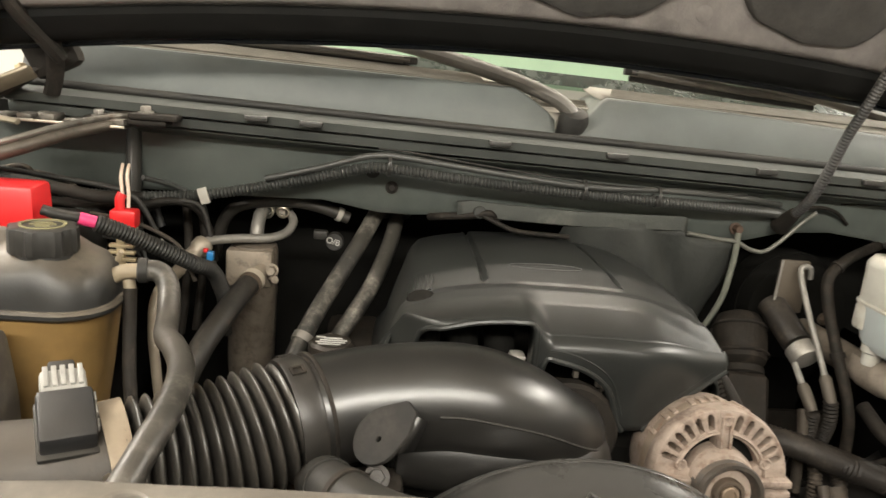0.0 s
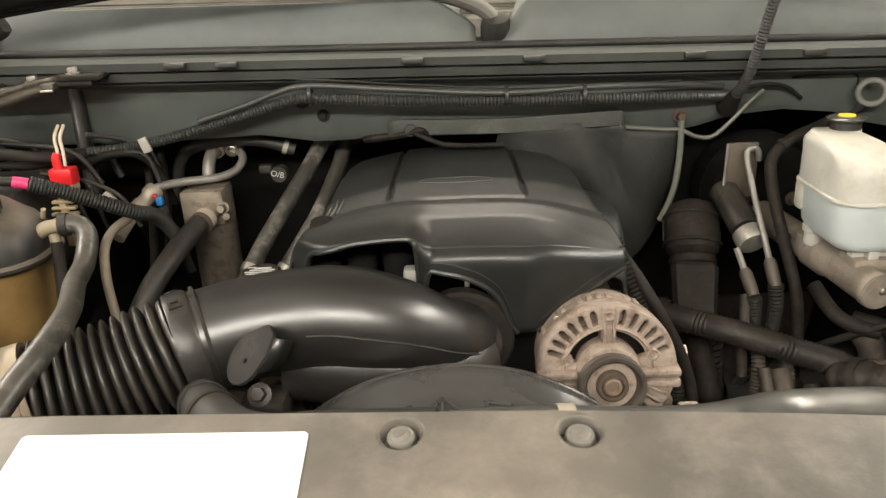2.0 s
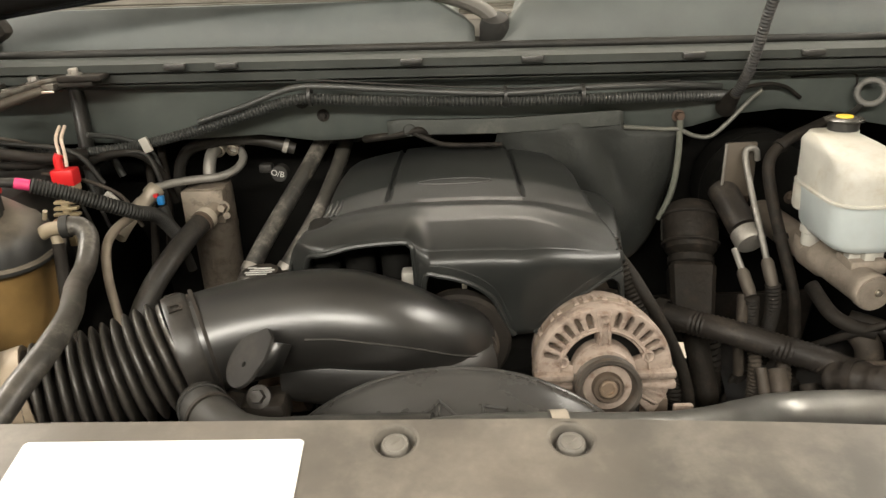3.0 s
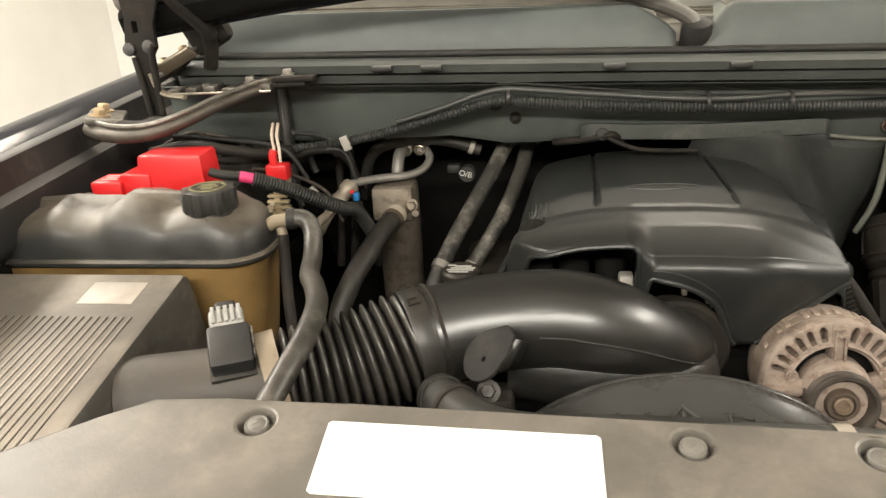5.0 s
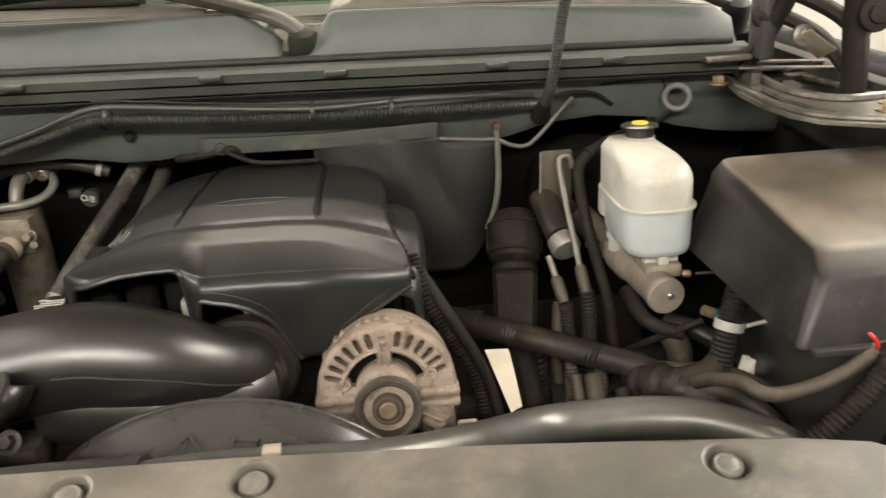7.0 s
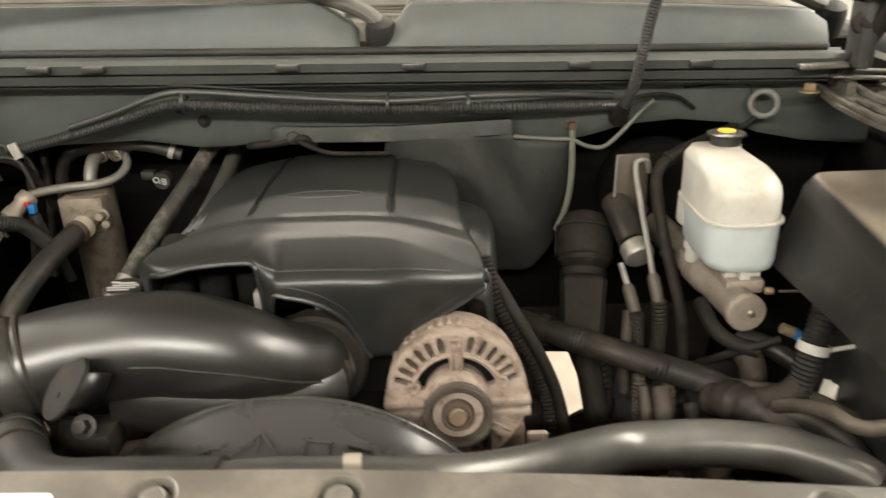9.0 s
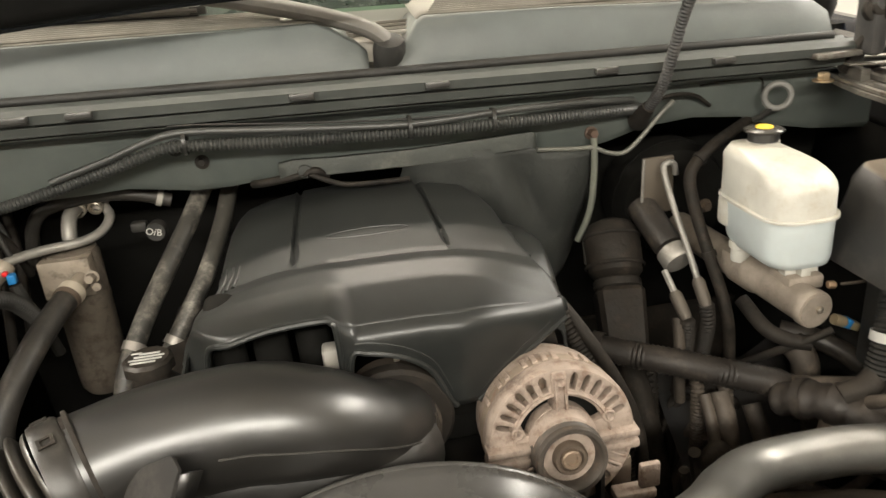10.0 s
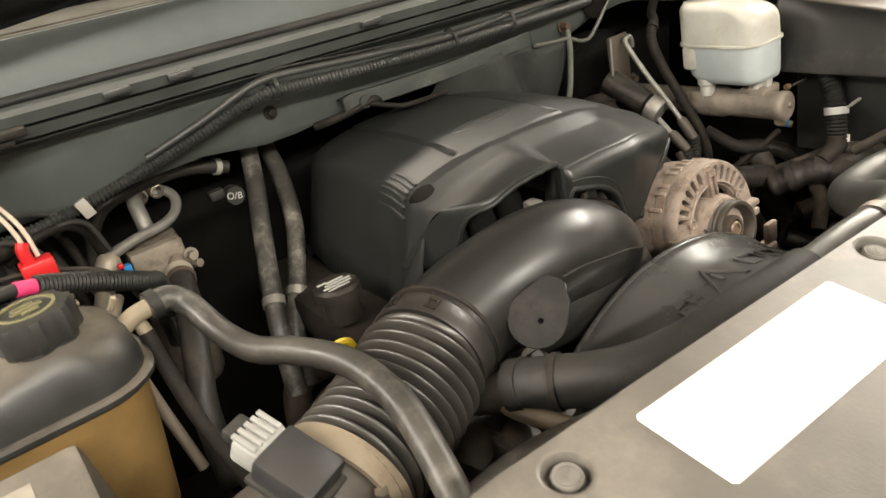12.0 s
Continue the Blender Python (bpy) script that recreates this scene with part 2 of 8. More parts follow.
# ---- mesh tools ----
def finish(name, bm, material, angle=38, smooth=True):
    bmesh.ops.recalc_face_normals(bm, faces=bm.faces)
    me = bpy.data.meshes.new(name)
    bm.to_mesh(me)
    bm.free()
    me.materials.append(material)
    if smooth:
        me.polygons.foreach_set("use_smooth", [True] * len(me.polygons))
        me.set_sharp_from_angle(angle=radians(angle))
    return me


def part(name, bm, material, parent, label="", angle=38):
    ob = new(name, finish(name, bm, material, angle))
    ob.parent = parent
    if parent.type == "EMPTY":
        ob.matrix_parent_inverse = Matrix.Translation(-parent.location)
    if label:
        tagged(ob, label)
    return ob


def solo(name, bm, material, label, category, kind="", group="", angle=38):
    return tagged(new(name, finish(name, bm, material, angle)), label, category, group, kind)


def thing(name, at, label, category, group="", kind=""):
    ob = new(name)
    ob.empty_display_size = 0.03
    ob.location = at
    return tagged(ob, label, category, group, kind)


def bm_new():
    return bmesh.new()


def box(bm, lo, hi, bevel=0.0, m=None, seg=2, taper=(1, 1)):
    c = [(a + b) / 2 for a, b in zip(lo, hi)]
    s = [b - a for a, b in zip(lo, hi)]
    r = bmesh.ops.create_cube(bm, size=1.0)
    vs = r["verts"]
    for v in vs:
        k = taper if v.co.z > 0 else (1, 1)
        v.co = Vector((v.co.x * s[0] * k[0] + c[0], v.co.y * s[1] * k[1] + c[1], v.co.z * s[2] + c[2]))
    if bevel:
        es = list({e for v in vs for e in v.link_edges})
        out = bmesh.ops.bevel(bm, geom=es, offset=bevel, segments=seg, affect="EDGES", profile=0.5)
        vs = list({v for f in out["faces"] for v in f.verts} | {v for v in vs if v.is_valid})
    if m is not None:
        for v in vs:
            v.co = m @ v.co
    return bm


def smooth_path(pts, res=8):
    P = [Vector(p) for p in pts]
    if len(P) == 2:
        return [P[0].lerp(P[1], i / res) for i in range(res + 1)]
    Q = [P[0] * 2 - P[1]] + P + [P[-1] * 2 - P[-2]]
    out = []
    for i in range(1, len(Q) - 2):
        a, b, c, d = Q[i - 1:i + 3]
        for k in range(res):
            t = k / res
            out.append(0.5 * (2 * b + (c - a) * t + (2 * a - 5 * b + 4 * c - d) * t * t + (3 * b - a - 3 * c + d) * t ** 3))
    out.append(P[-1])
    return out


def resample(path, step):
    out, carry = [path[0]], 0.0
    for a, b in zip(path, path[1:]):
        n = (b - a).length
        s = step - carry
        while s <= n:
            out.append(a.lerp(b, s / n))
            s += step
        carry = n - (s - step)
    if (out[-1] - path[-1]).length > step * 0.3:
        out.append(path[-1])
    return out


def rings(bm, path, radius, seg=14, flat=1.0, caps=True, up=(0, 0, 1)):
    """Skin round a path; radius is a number or a function of the share along it; flat squeezes across up."""
    n = len(path)
    tan = [(path[min(i + 1, n - 1)] - path[max(i - 1, 0)]).normalized() for i in range(n)]
    ref = Vector(up)
    if abs(tan[0].dot(ref)) > 0.95:
        ref = Vector((1, 0, 0))
    side = tan[0].cross(ref).normalized()
    loops = []
    for i in range(n):
        side = (side - tan[i] * side.dot(tan[i])).normalized()
        top = side.cross(tan[i])
        r = radius(i / (n - 1)) if callable(radius) else radius
        loops.append([bm.verts.new(path[i] + (side * math.cos(a) + top * math.sin(a) * flat) * r)
                      for a in (2 * math.pi * k / seg for k in range(seg))])
    for A, B in zip(loops, loops[1:]):
        for k in range(seg):
            bm.faces.new((A[k], A[(k + 1) % seg], B[(k + 1) % seg], B[k]))
    if caps:
        bm.faces.new(loops[0][::-1]), bm.faces.new(loops[-1])
    return loops


def tube(bm, pts, r, seg=14, res=8, flat=1.0):
    rings(bm, smooth_path(pts, res), r, seg, flat)
    return bm


def ribbed(bm, pts, r, pitch=0.004, amp=0.0012, seg=12):
    path = resample(smooth_path(pts, 10), pitch / 2)
    n = len(path)
    rings(bm, path, lambda s: r + (amp if round(s * (n - 1)) % 2 else -amp), seg)
    return bm


def lathe(bm, profile, m=None, seg=32, closed=False):
    """Turn (radius, height) pairs about z, then pose by m."""
    loops = []
    for r, h in profile:
        loops.append([bm.verts.new(Vector((r * math.cos(a), r * math.sin(a), h))) for a in (2 * math.pi * k / seg for k in range(seg))])
    for A, B in zip(loops, loops[1:]):
        for k in range(seg):
            bm.faces.new((A[k], A[(k + 1) % seg], B[(k + 1) % seg], B[k]))
    if not closed:
        bm.faces.new(loops[0][::-1]), bm.faces.new(loops[-1])
    if m is not None:
        for loop in loops:
            for v in loop:
                v.co = m @ v.co
    return bm


def aim(at, to, roll=0):
    """Pose whose z axis points from at to to."""
    q = (Vector(to) - Vector(at)).to_track_quat("Z", "Y").to_matrix().to_4x4()
    return Matrix.Translation(at) @ q @ Matrix.Rotation(roll, 4, "Z")


def plate(bm, outline, lo, hi, m=None, holes=(), bevel=0.0):
    """Flat plate with holes: outlines in x, y; between heights lo and hi."""
    edges = []
    for loop in (outline, *holes):
        vs = [bm.verts.new((x, y, hi)) for x, y in loop]
        edges += [bm.edges.new((vs[i], vs[(i + 1) % len(vs)])) for i in range(len(vs))]
    fill = bmesh.ops.triangle_fill(bm, edges=edges, use_beauty=True, use_dissolve=False)
    faces = [g for g in fill["geom"] if isinstance(g, bmesh.types.BMFace)]
    ext = bmesh.ops.extrude_face_region(bm, geom=faces)
    low = [g for g in ext["geom"] if isinstance(g, bmesh.types.BMVert)]
    for v in low:
        v.co.z = lo
    if bevel:
        top = [e for e in edges if e.is_valid]
        bmesh.ops.bevel(bm, geom=top, offset=bevel, segments=2, affect="EDGES", profile=0.5)
    if m is not None:
        bmesh.ops.transform(bm, matrix=m, verts=bm.verts)
    return bm


def circle(x, y, r, n=24):
    return [(x + r * math.cos(2 * math.pi * k / n), y + r * math.sin(2 * math.pi * k / n)) for k in range(n)]


def loft(bm, sections, closed=False, caps=False):
    loops = [[bm.verts.new(p) for p in s] for s in sections]
    n = len(loops[0])
    for A, B in zip(loops, loops[1:]):
        for k in range(n if closed else n - 1):
            bm.faces.new((A[k], A[(k + 1) % n], B[(k + 1) % n], B[k]))
    if caps:
        bm.faces.new(loops[0][::-1]), bm.faces.new(loops[-1])
    return loops


def thicken(ob, d, offset=-1.0, bevel=0.0):
    s = ob.modifiers.new("thickness", "SOLIDIFY")
    s.thickness, s.offset = d, offset
    if bevel:
        b = ob.modifiers.new("edge", "BEVEL")
        b.width, b.segments, b.limit_method, b.angle_limit = bevel, 2, "ANGLE", radians(50)
    return ob


def hexagon(bm, at, to, r, h, washer=0.0):
    m = aim(at, to)
    lathe(bm, [(r * 0.94, 0), (r, h * 0.1), (r, h * 0.85), (r * 0.9, h)], m, 6)
    if washer:
        lathe(bm, [(washer, -0.001), (washer, 0.0015), (r, 0.0018)], m, 20)
    return bm


def band(bm, at, to, r, width, thick=0.0012, seg=28):
    """Open ring band about an axis."""
    lathe(bm, [(r, -width / 2), (r + thick, -width / 2), (r + thick, width / 2), (r, width / 2), (r, -width / 2)], aim(at, to), seg, True)
    return bm


# ---- the garage ----
def garage():
    bm = bm_new()
    box(bm, (-3.2, -4.5, -0.1), (4.0, 5.5, 0.0))
    solo("floor", bm, FLOOR, "pale worn concrete garage floor", "floor", "structure")
    bm = bm_new()
    box(bm, (-3.2, -4.5, 2.75), (4.0, 5.5, 2.85))
    solo("ceiling", bm, CEIL, "plain white painted garage ceiling", "ceiling", "structure")
    for name, lo, hi in (("wall_left", (-3.3, -4.5, 0.0), (-3.2, 5.5, 2.75)), ("wall_right", (4.0, -4.5, 0.0), (4.1, 5.5, 2.75)),
                         ("wall_front", (-3.2, -4.6, 0.0), (4.0, -4.5, 2.75)), ("wall_back", (-3.2, 5.5, 0.0), (4.0, 5.6, 2.75))):
        bm = bm_new()
        box(bm, lo, hi)
        solo(name, bm, WALL, "plain white painted garage wall", "wall", "structure")
    for x0, x1, y0, y1 in ((-2.15, 1.35, -1.77, -1.63), (-2.25, -1.75, 0.1, 2.5), (2.35, 2.85, 0.1, 2.5), (-0.9, 1.5, 2.17, 2.33)):
        t = thing("ceiling_light", ((x0 + x1) / 2, (y0 + y1) / 2, 2.75), "long white ceiling light fixture, switched on", "ceiling light", "ceiling lights")
        bm = bm_new()
        box(bm, (x0 - 0.03, y0 - 0.03, 2.67), (x1 + 0.03, y1 + 0.03, 2.75), 0.01)
        part("housing", bm, WHITEP, t)
        bm = bm_new()
        box(bm, (x0, y0, 2.63), (x1, y1, 2.669), 0.01)
        part("diffuser", bm, GLOW, t, "glowing diffuser")


garage()


# ---- firewall and cowl ----
def cz(x):
    """The cowl falls a little towards the driver's side."""
    return -0.022 * (x - 0.2)


def along(bm, profile, xs, closed=False, shift=None):
    return loft(bm, [[(x, y + (shift(x) if shift else 0.0), z + cz(x)) for y, z in profile] for x in xs], closed, closed)


def firewall():
    bm = bm_new()
    # firewall blackened so that the gaps before it read as deep shade
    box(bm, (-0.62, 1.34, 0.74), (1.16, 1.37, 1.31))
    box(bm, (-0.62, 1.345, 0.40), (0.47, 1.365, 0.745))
    solo("wall_firewall", bm, DARK, "black insulated steel firewall behind the engine, colour deepened to paint shade", "firewall", "structure")
    # upper plenum plate with a dipping edge
    xs = [-0.52, -0.40, -0.30, -0.20, -0.10, -0.04, 0.0, 0.05, 0.10, 0.15, 0.22, 0.40, 0.60, 0.66, 0.72, 0.80, 0.88, 0.93, 1.0, 1.1]
    low = [1.215, 1.215, 1.212, 1.212, 1.214, 1.216, 1.210, 1.202, 1.202, 1.206, 1.205, 1.20, 1.190, 1.200, 1.216, 1.222, 1.214, 1.196, 1.182, 1.172]
    secs = []
    for x, zl in zip(xs, low):
        top = 1.298 + cz(x)
        secs.append([(x, 1.340, zl), (x, 1.185, zl - 0.004), (x, 1.178, zl + 0.006), (x, 1.176, top - 0.035), (x, 1.170, top - 0.012), (x, 1.150, top - 0.004), (x, 1.131, top)])
    bm = bm_new()
    loft(bm, secs)
    ob = solo("plenum_panel", bm, STEEL, "dark grey-green painted steel plenum panel, dusty", "car panel", "structure")
    thicken(ob, 0.002)
    # pressed rib and ledges
    bm = bm_new()
    along(bm, [(1.131, 1.299), (1.119, 1.302), (1.116, 1.314), (1.120, 1.3165), (1.107, 1.319), (1.105, 1.331), (1.118, 1.3365), (1.127, 1.3325), (1.142, 1.3375), (1.150, 1.3325), (1.162, 1.3330), (1.169, 1.3380)],
          [-0.47 + 0.06 * k for k in range(26)])
    ob = solo("cowl_flange", bm, FLANGE, "dark painted steel cowl flange with folded steps", "car panel", "structure")
    thicken(ob, 0.002)
    t = thing("hood_seal", (0.27, 1.152, 1.335), "long black rubber hood seal along the cowl", "rubber seal")
    bm = bm_new()
    tube(bm, [(x, 1.152, 1.3415 + cz(x)) for x in (-0.46, -0.2, 0.1, 0.4, 0.7, 1.0)], 0.0065, 10)
    part("bulb", bm, RUBBER, t)
    bm = bm_new()
    along(bm, [(1.146, 1.3335), (1.144, 1.337), (1.159, 1.3375), (1.158, 1.334)], [-0.46, -0.2, 0.1, 0.4, 0.7, 1.0], True)
    part("carrier", bm, PLASTIC, t)
    # clips on the flange
    bm = bm_new()
    box(bm, (-0.016, -0.006, -0.004), (0.016, 0.004, 0.004), 0.0015)
    clip = solo("cowl_clip", bm, PLASTIC, "small grey plastic clip on the cowl flange", "clip", group="cowl clips")
    spots = (-0.131, -0.055, 0.217, 0.394, 0.628, 0.80)
    clip.location = (spots[0], 1.102, 1.327 + cz(spots[0]))
    for x in spots[1:]:
        copy_thing(clip, Matrix.Translation((x, 1.102, 1.327 + cz(x))))
    # bolts on the plenum panel
    bm = bm_new()
    lathe(bm, [(0.010, 0), (0.010, 0.003), (0.006, 0.0035)], seg=20)
    lathe(bm, [(0.0062, 0.003), (0.0062, 0.009), (0.005, 0.010)], seg=6)
    b = solo("plenum_bolt", bm, SOOT, "small rusty bolt in the plenum panel", "bolt", group="plenum bolts")
    b.matrix_basis = aim((0.067, 1.175, 1.239), (0.067, 0.9, 1.25))


def cowl_panels():
    def panel(name, stations):
        """stations: x, height of the front face, how far the face leans, depth of the top."""
        t = thing(name, (stations[2][0], 1.20, 1.33), "black plastic cowl panel below the windscreen, lightly dusty", "cowl panel", "cowl panels")
        secs = []
        for x, h, back in stations:
            z0 = 1.338 + cz(x)
            secs.append([(x, 1.168 + back, z0 - 0.010), (x, 1.168 + back, z0), (x, 1.176 + back, z0 + h * 0.45), (x, 1.186 + back, z0 + h * 0.92), (x, 1.190 + back, z0 + h * 0.985),
                         (x, 1.198 + back, z0 + h), (x, 1.24 + back, z0 + h * 1.0), (x, 1.32, z0 + h * 0.97)])
        bm = bm_new()
        loft(bm, secs)
        ob = part("panel", bm, COWL, t)
        thicken(ob, 0.003)
        xs = [s[0] for s in stations]
        bm = bm_new()
        loft(bm, [[(x, 1.200 + back, 1.3395 + cz(x) + h), (x, 1.25, 1.344 + cz(x) + h), (x, 1.318, 1.352 + cz(x) + h)] for x, h, back in stations[2:-2]])
        thicken(part("intake_screen", bm, GRILLE, t, "dusty slatted air intake screen, painted pale as if lit from above"), 0.002)
        for k in range(7):
            y = 1.212 + 0.0125 * k
            a, b = (xs[2] + 0.01, 0.20) if xs[0] < 0 else (0.405 + 0.004 * k, 0.95)
            bm = bm_new()
            tube(bm, [(q, y, 1.4095 + 0.009 * k / 6 + cz(q)) for q in (a, (a + b) / 2, b)], 0.0030, 6, 4)
            part("grille_rib", bm, GRILLE, t)

    panel("windscreen_cowl", [(-0.475, 0.030, 0.035), (-0.465, 0.050, 0.02), (-0.44, 0.062, 0.006), (-0.41, 0.065, 0.0), (-0.2, 0.067, 0.0), (0.05, 0.0685, 0.0), (0.245, 0.0695, 0.0), (0.262, 0.063, 0.0), (0.300, 0.040, 0.0), (0.313, 0.028, 0.0)])
    panel("windscreen_cowl", [(0.336, 0.004, 0.0), (0.350, 0.016, 0.0), (0.386, 0.064, 0.0), (0.396, 0.070, 0.0), (0.60, 0.068, 0.0), (0.80, 0.062, 0.0), (0.95, 0.056, 0.0), (0.985, 0.054, 0.0), (1.015, 0.036, 0.004), (1.02, 0.020, 0.012)])
    # separate end cap past the cowl panel on the passenger side
    bm = bm_new()
    secs = []
    for x, h, back in ((-0.490, 0.020, 0.050), (-0.484, 0.046, 0.022), (-0.472, 0.060, 0.004), (-0.455, 0.0655, -0.003), (-0.432, 0.0672, -0.004)):
        z0 = 1.338 + cz(x)
        secs.append([(x, 1.166 + back, z0 - 0.014), (x, 1.166 + back, z0), (x, 1.174 + back, z0 + h * 0.45), (x, 1.184 + back, z0 + h * 0.92), (x, 1.190 + back, z0 + h * 1.0), (x, 1.23 + back, z0 + h * 1.03), (x, 1.31, z0 + h * 1.0)])
    loft(bm, secs)
    thicken(solo("cowl_end_cap", bm, RAIL, "dark dusty plastic end cap beside the cowl panel", "cowl end cap"), 0.003)
    # air intake floor between the panels
    bm = bm_new()
    along(bm, [(1.20, 1.350), (1.215, 1.375), (1.30, 1.395)], [0.29, 0.42])
    for k in range(4):
        y = 1.222 + 0.018 * k
        tube(bm, [(0.29, y, 1.383 + 0.003 * k), (0.42, y, 1.381 + 0.003 * k)], 0.0032, 6, 3)
    solo("cowl_grille", bm, GRILLE, "slatted black plastic air intake between the cowl panels", "grille")
    bm = bm_new()
    along(bm, [(1.158, 1.333), (1.156, 1.340), (1.166, 1.342)], [0.20, 0.30, 0.38])
    solo("trim_strip", bm, WHITEP, "pale dusty strip below the wiper arm", "trim")


def windscreen():
    t = thing("windscreen", (0.27, 1.32, 1.40), "sloping green-tinted laminated windscreen", "windscreen", kind="structure")
    bm = bm_new()
    loft(bm, [[(0.27 + s * 0.78, 1.305 + 0.10 * s * s + d, 1.411 + cz(0.27 + 0.78 * s) + d * 0.72) for s in (-1, -0.75, -0.5, -0.25, 0, 0.25, 0.5, 0.75, 1)] for d in (0.0, 0.4, 0.8, 1.2)])
    g = part("pane", bm, GLASS, t)
    g.visible_shadow = False
    bm = bm_new()
    loft(bm, [[(0.27 + s * 0.78, 1.299 + 0.10 * s * s + d, 1.417 + cz(0.27 + 0.78 * s) + d * 0.72) for s in (-1, -0.75, -0.5, -0.25, 0, 0.25, 0.5, 0.75, 1)] for d in (0.0, 0.014, 0.028)])
    part("black_border", bm, mat("dark_green_border", (0.020, 0.032, 0.024), 0.25, var=0.5, scale=30, smear=0.3, smear_col=(0.10, 0.11, 0.09)), t, "dark border printed along the lower edge")
    bm = bm_new()
    loft(bm, [[(0.27 + s * 0.76, 1.36 + 0.10 * s * s + d, 1.37 + h) for s in (-1, -0.5, 0, 0.5, 1)] for d, h in ((0.0, 0.0), (0.25, 0.04), (0.55, 0.06), (0.62, 0.02), (0.64, -0.3))])
    solo("dashboard", bm, DASH, "grey vinyl dashboard top seen through the windscreen", "dashboard")


def wiper(name, pts, blade, hub):
    t = thing(name, hub, "grey-black windscreen wiper arm with blade, dusty", "wiper", "wipers")
    bm = bm_new()
    path = smooth_path(pts, 8)
    rings(bm, path, lambda s: 0.0200 - 0.010 * min(1, max(0.0, s - 0.45) * 2.2), 12, 0.6)
    paint = mat("wiper_arm_paint", (0.125, 0.116, 0.103), 0.5, dust=0.4, dust_col=(0.20, 0.18, 0.15), smear=0.5, smear_col=(0.07, 0.065, 0.055), smear_scale=30)
    part("arm", bm, paint, t)
    bm = bm_new()
    lathe(bm, [(0.024, -0.035), (0.024, 0.0), (0.020, 0.012), (0.008, 0.016)], aim(hub, (hub[0], hub[1] - 0.4, hub[2] + 0.9)), 20)
    part("pivot_cap", bm, RUBBER, t)
    bm = bm_new()
    tube(bm, blade, 0.0075, 8, 6, 0.9)
    part("blade", bm, paint, t)
    bm = bm_new()
    tube(bm, [(x, y + 0.004, z - 0.010) for x, y, z in blade], 0.004, 8, 6, 1.4)
    part("blade_rubber", bm, RUBBER, t, "black rubber lip")
    bm = bm_new()
    box(bm, (-0.012, -0.006, -0.006), (0.012, 0.006, 0.006), 0.002, Matrix.Translation(blade[-1]))
    part("end_cap", bm, PLASTIC, t)


firewall()
cowl_panels()
windscreen()
wiper("wiper", [(0.350, 1.195, 1.366), (0.318, 1.20, 1.392), (0.25, 1.212, 1.416), (0.15, 1.235, 1.440), (0.05, 1.258, 1.455), (-0.08, 1.28, 1.460), (-0.25, 1.30, 1.452)], [(-0.30, 1.30, 1.437), (-0.1, 1.29, 1.437), (0.085, 1.285, 1.432)], (0.345, 1.19, 1.365))
wiper("wiper", [(1.05, 1.28, 1.37), (0.97, 1.29, 1.40), (0.85, 1.295, 1.425), (0.68, 1.29, 1.446), (0.45, 1.285, 1.452)], [(0.80, 1.30, 1.425), (0.62, 1.295, 1.435), (0.455, 1.28, 1.447)], (1.06, 1.27, 1.36))


# ---- body: fenders, hood, hinges, front panel ----
def fenders():
    for cx in (-1, 1):
        x0 = 0.27 + cx * 0.89
        xin = 0.27 + cx * 0.865
        t = thing("fender", (x0 + cx * 0.1, 0.8, 1.2), "glossy dark navy painted front fender", "fender", "fenders")
        secs = []
        for y in (-0.10, 0.1, 0.3, 0.55, 0.8, 1.05, 1.3, 1.55):
            z = 1.215 + 0.105 * max(0.0, (y + 0.1)) ** 0.8 * 0.72
            secs.append([(xin, y, 0.75), (xin, y, z - 0.09), (xin + cx * 0.004, y, z - 0.03), (x0, y, z - 0.006), (x0 + cx * 0.02, y, z), (x0 + cx * 0.06, y, z - 0.006), (x0 + cx * 0.10, y, z - 0.05), (x0 + cx * 0.13, y, z - 0.2), (x0 + cx * 0.14, y, 0.55)])
        bm = bm_new()
        loft(bm, secs)
        ob = part("panel", bm, PAINT, t)
        thicken(ob, 0.0015)
        bm = bm_new()
        loft(bm, [[(xin - cx * d, y, z) for d, z in ((0.004, 1.205), (0.006, 1.10), (0.02, 1.0), (0.09, 0.9), (0.12, 0.7), (0.12, 0.45))] for y in (0.25, 0.5, 0.8, 1.1, 1.34)])
        ob = part("inner_liner", bm, DARK, t, "wheel-house liner, near-black in place of shade")
        thicken(ob, 0.003)
        bm = bm_new()
        secs = []
        for y in (0.30, 0.5, 0.7, 0.9, 1.1, 1.3, 1.5):
            z = 1.215 + 0.105 * (y + 0.1) ** 0.8 * 0.72
            secs.append([(xin - cx * d, y, z + h) for d, h in ((-0.008, -0.014), (0.004, -0.020), (0.006, -0.060), (0.022, -0.068), (0.024, -0.120), (0.010, -0.14))])
        loft(bm, secs)
        thicken(part("inner_rail", bm, RAIL, t, "dusty dark inner fender rail"), 0.002)


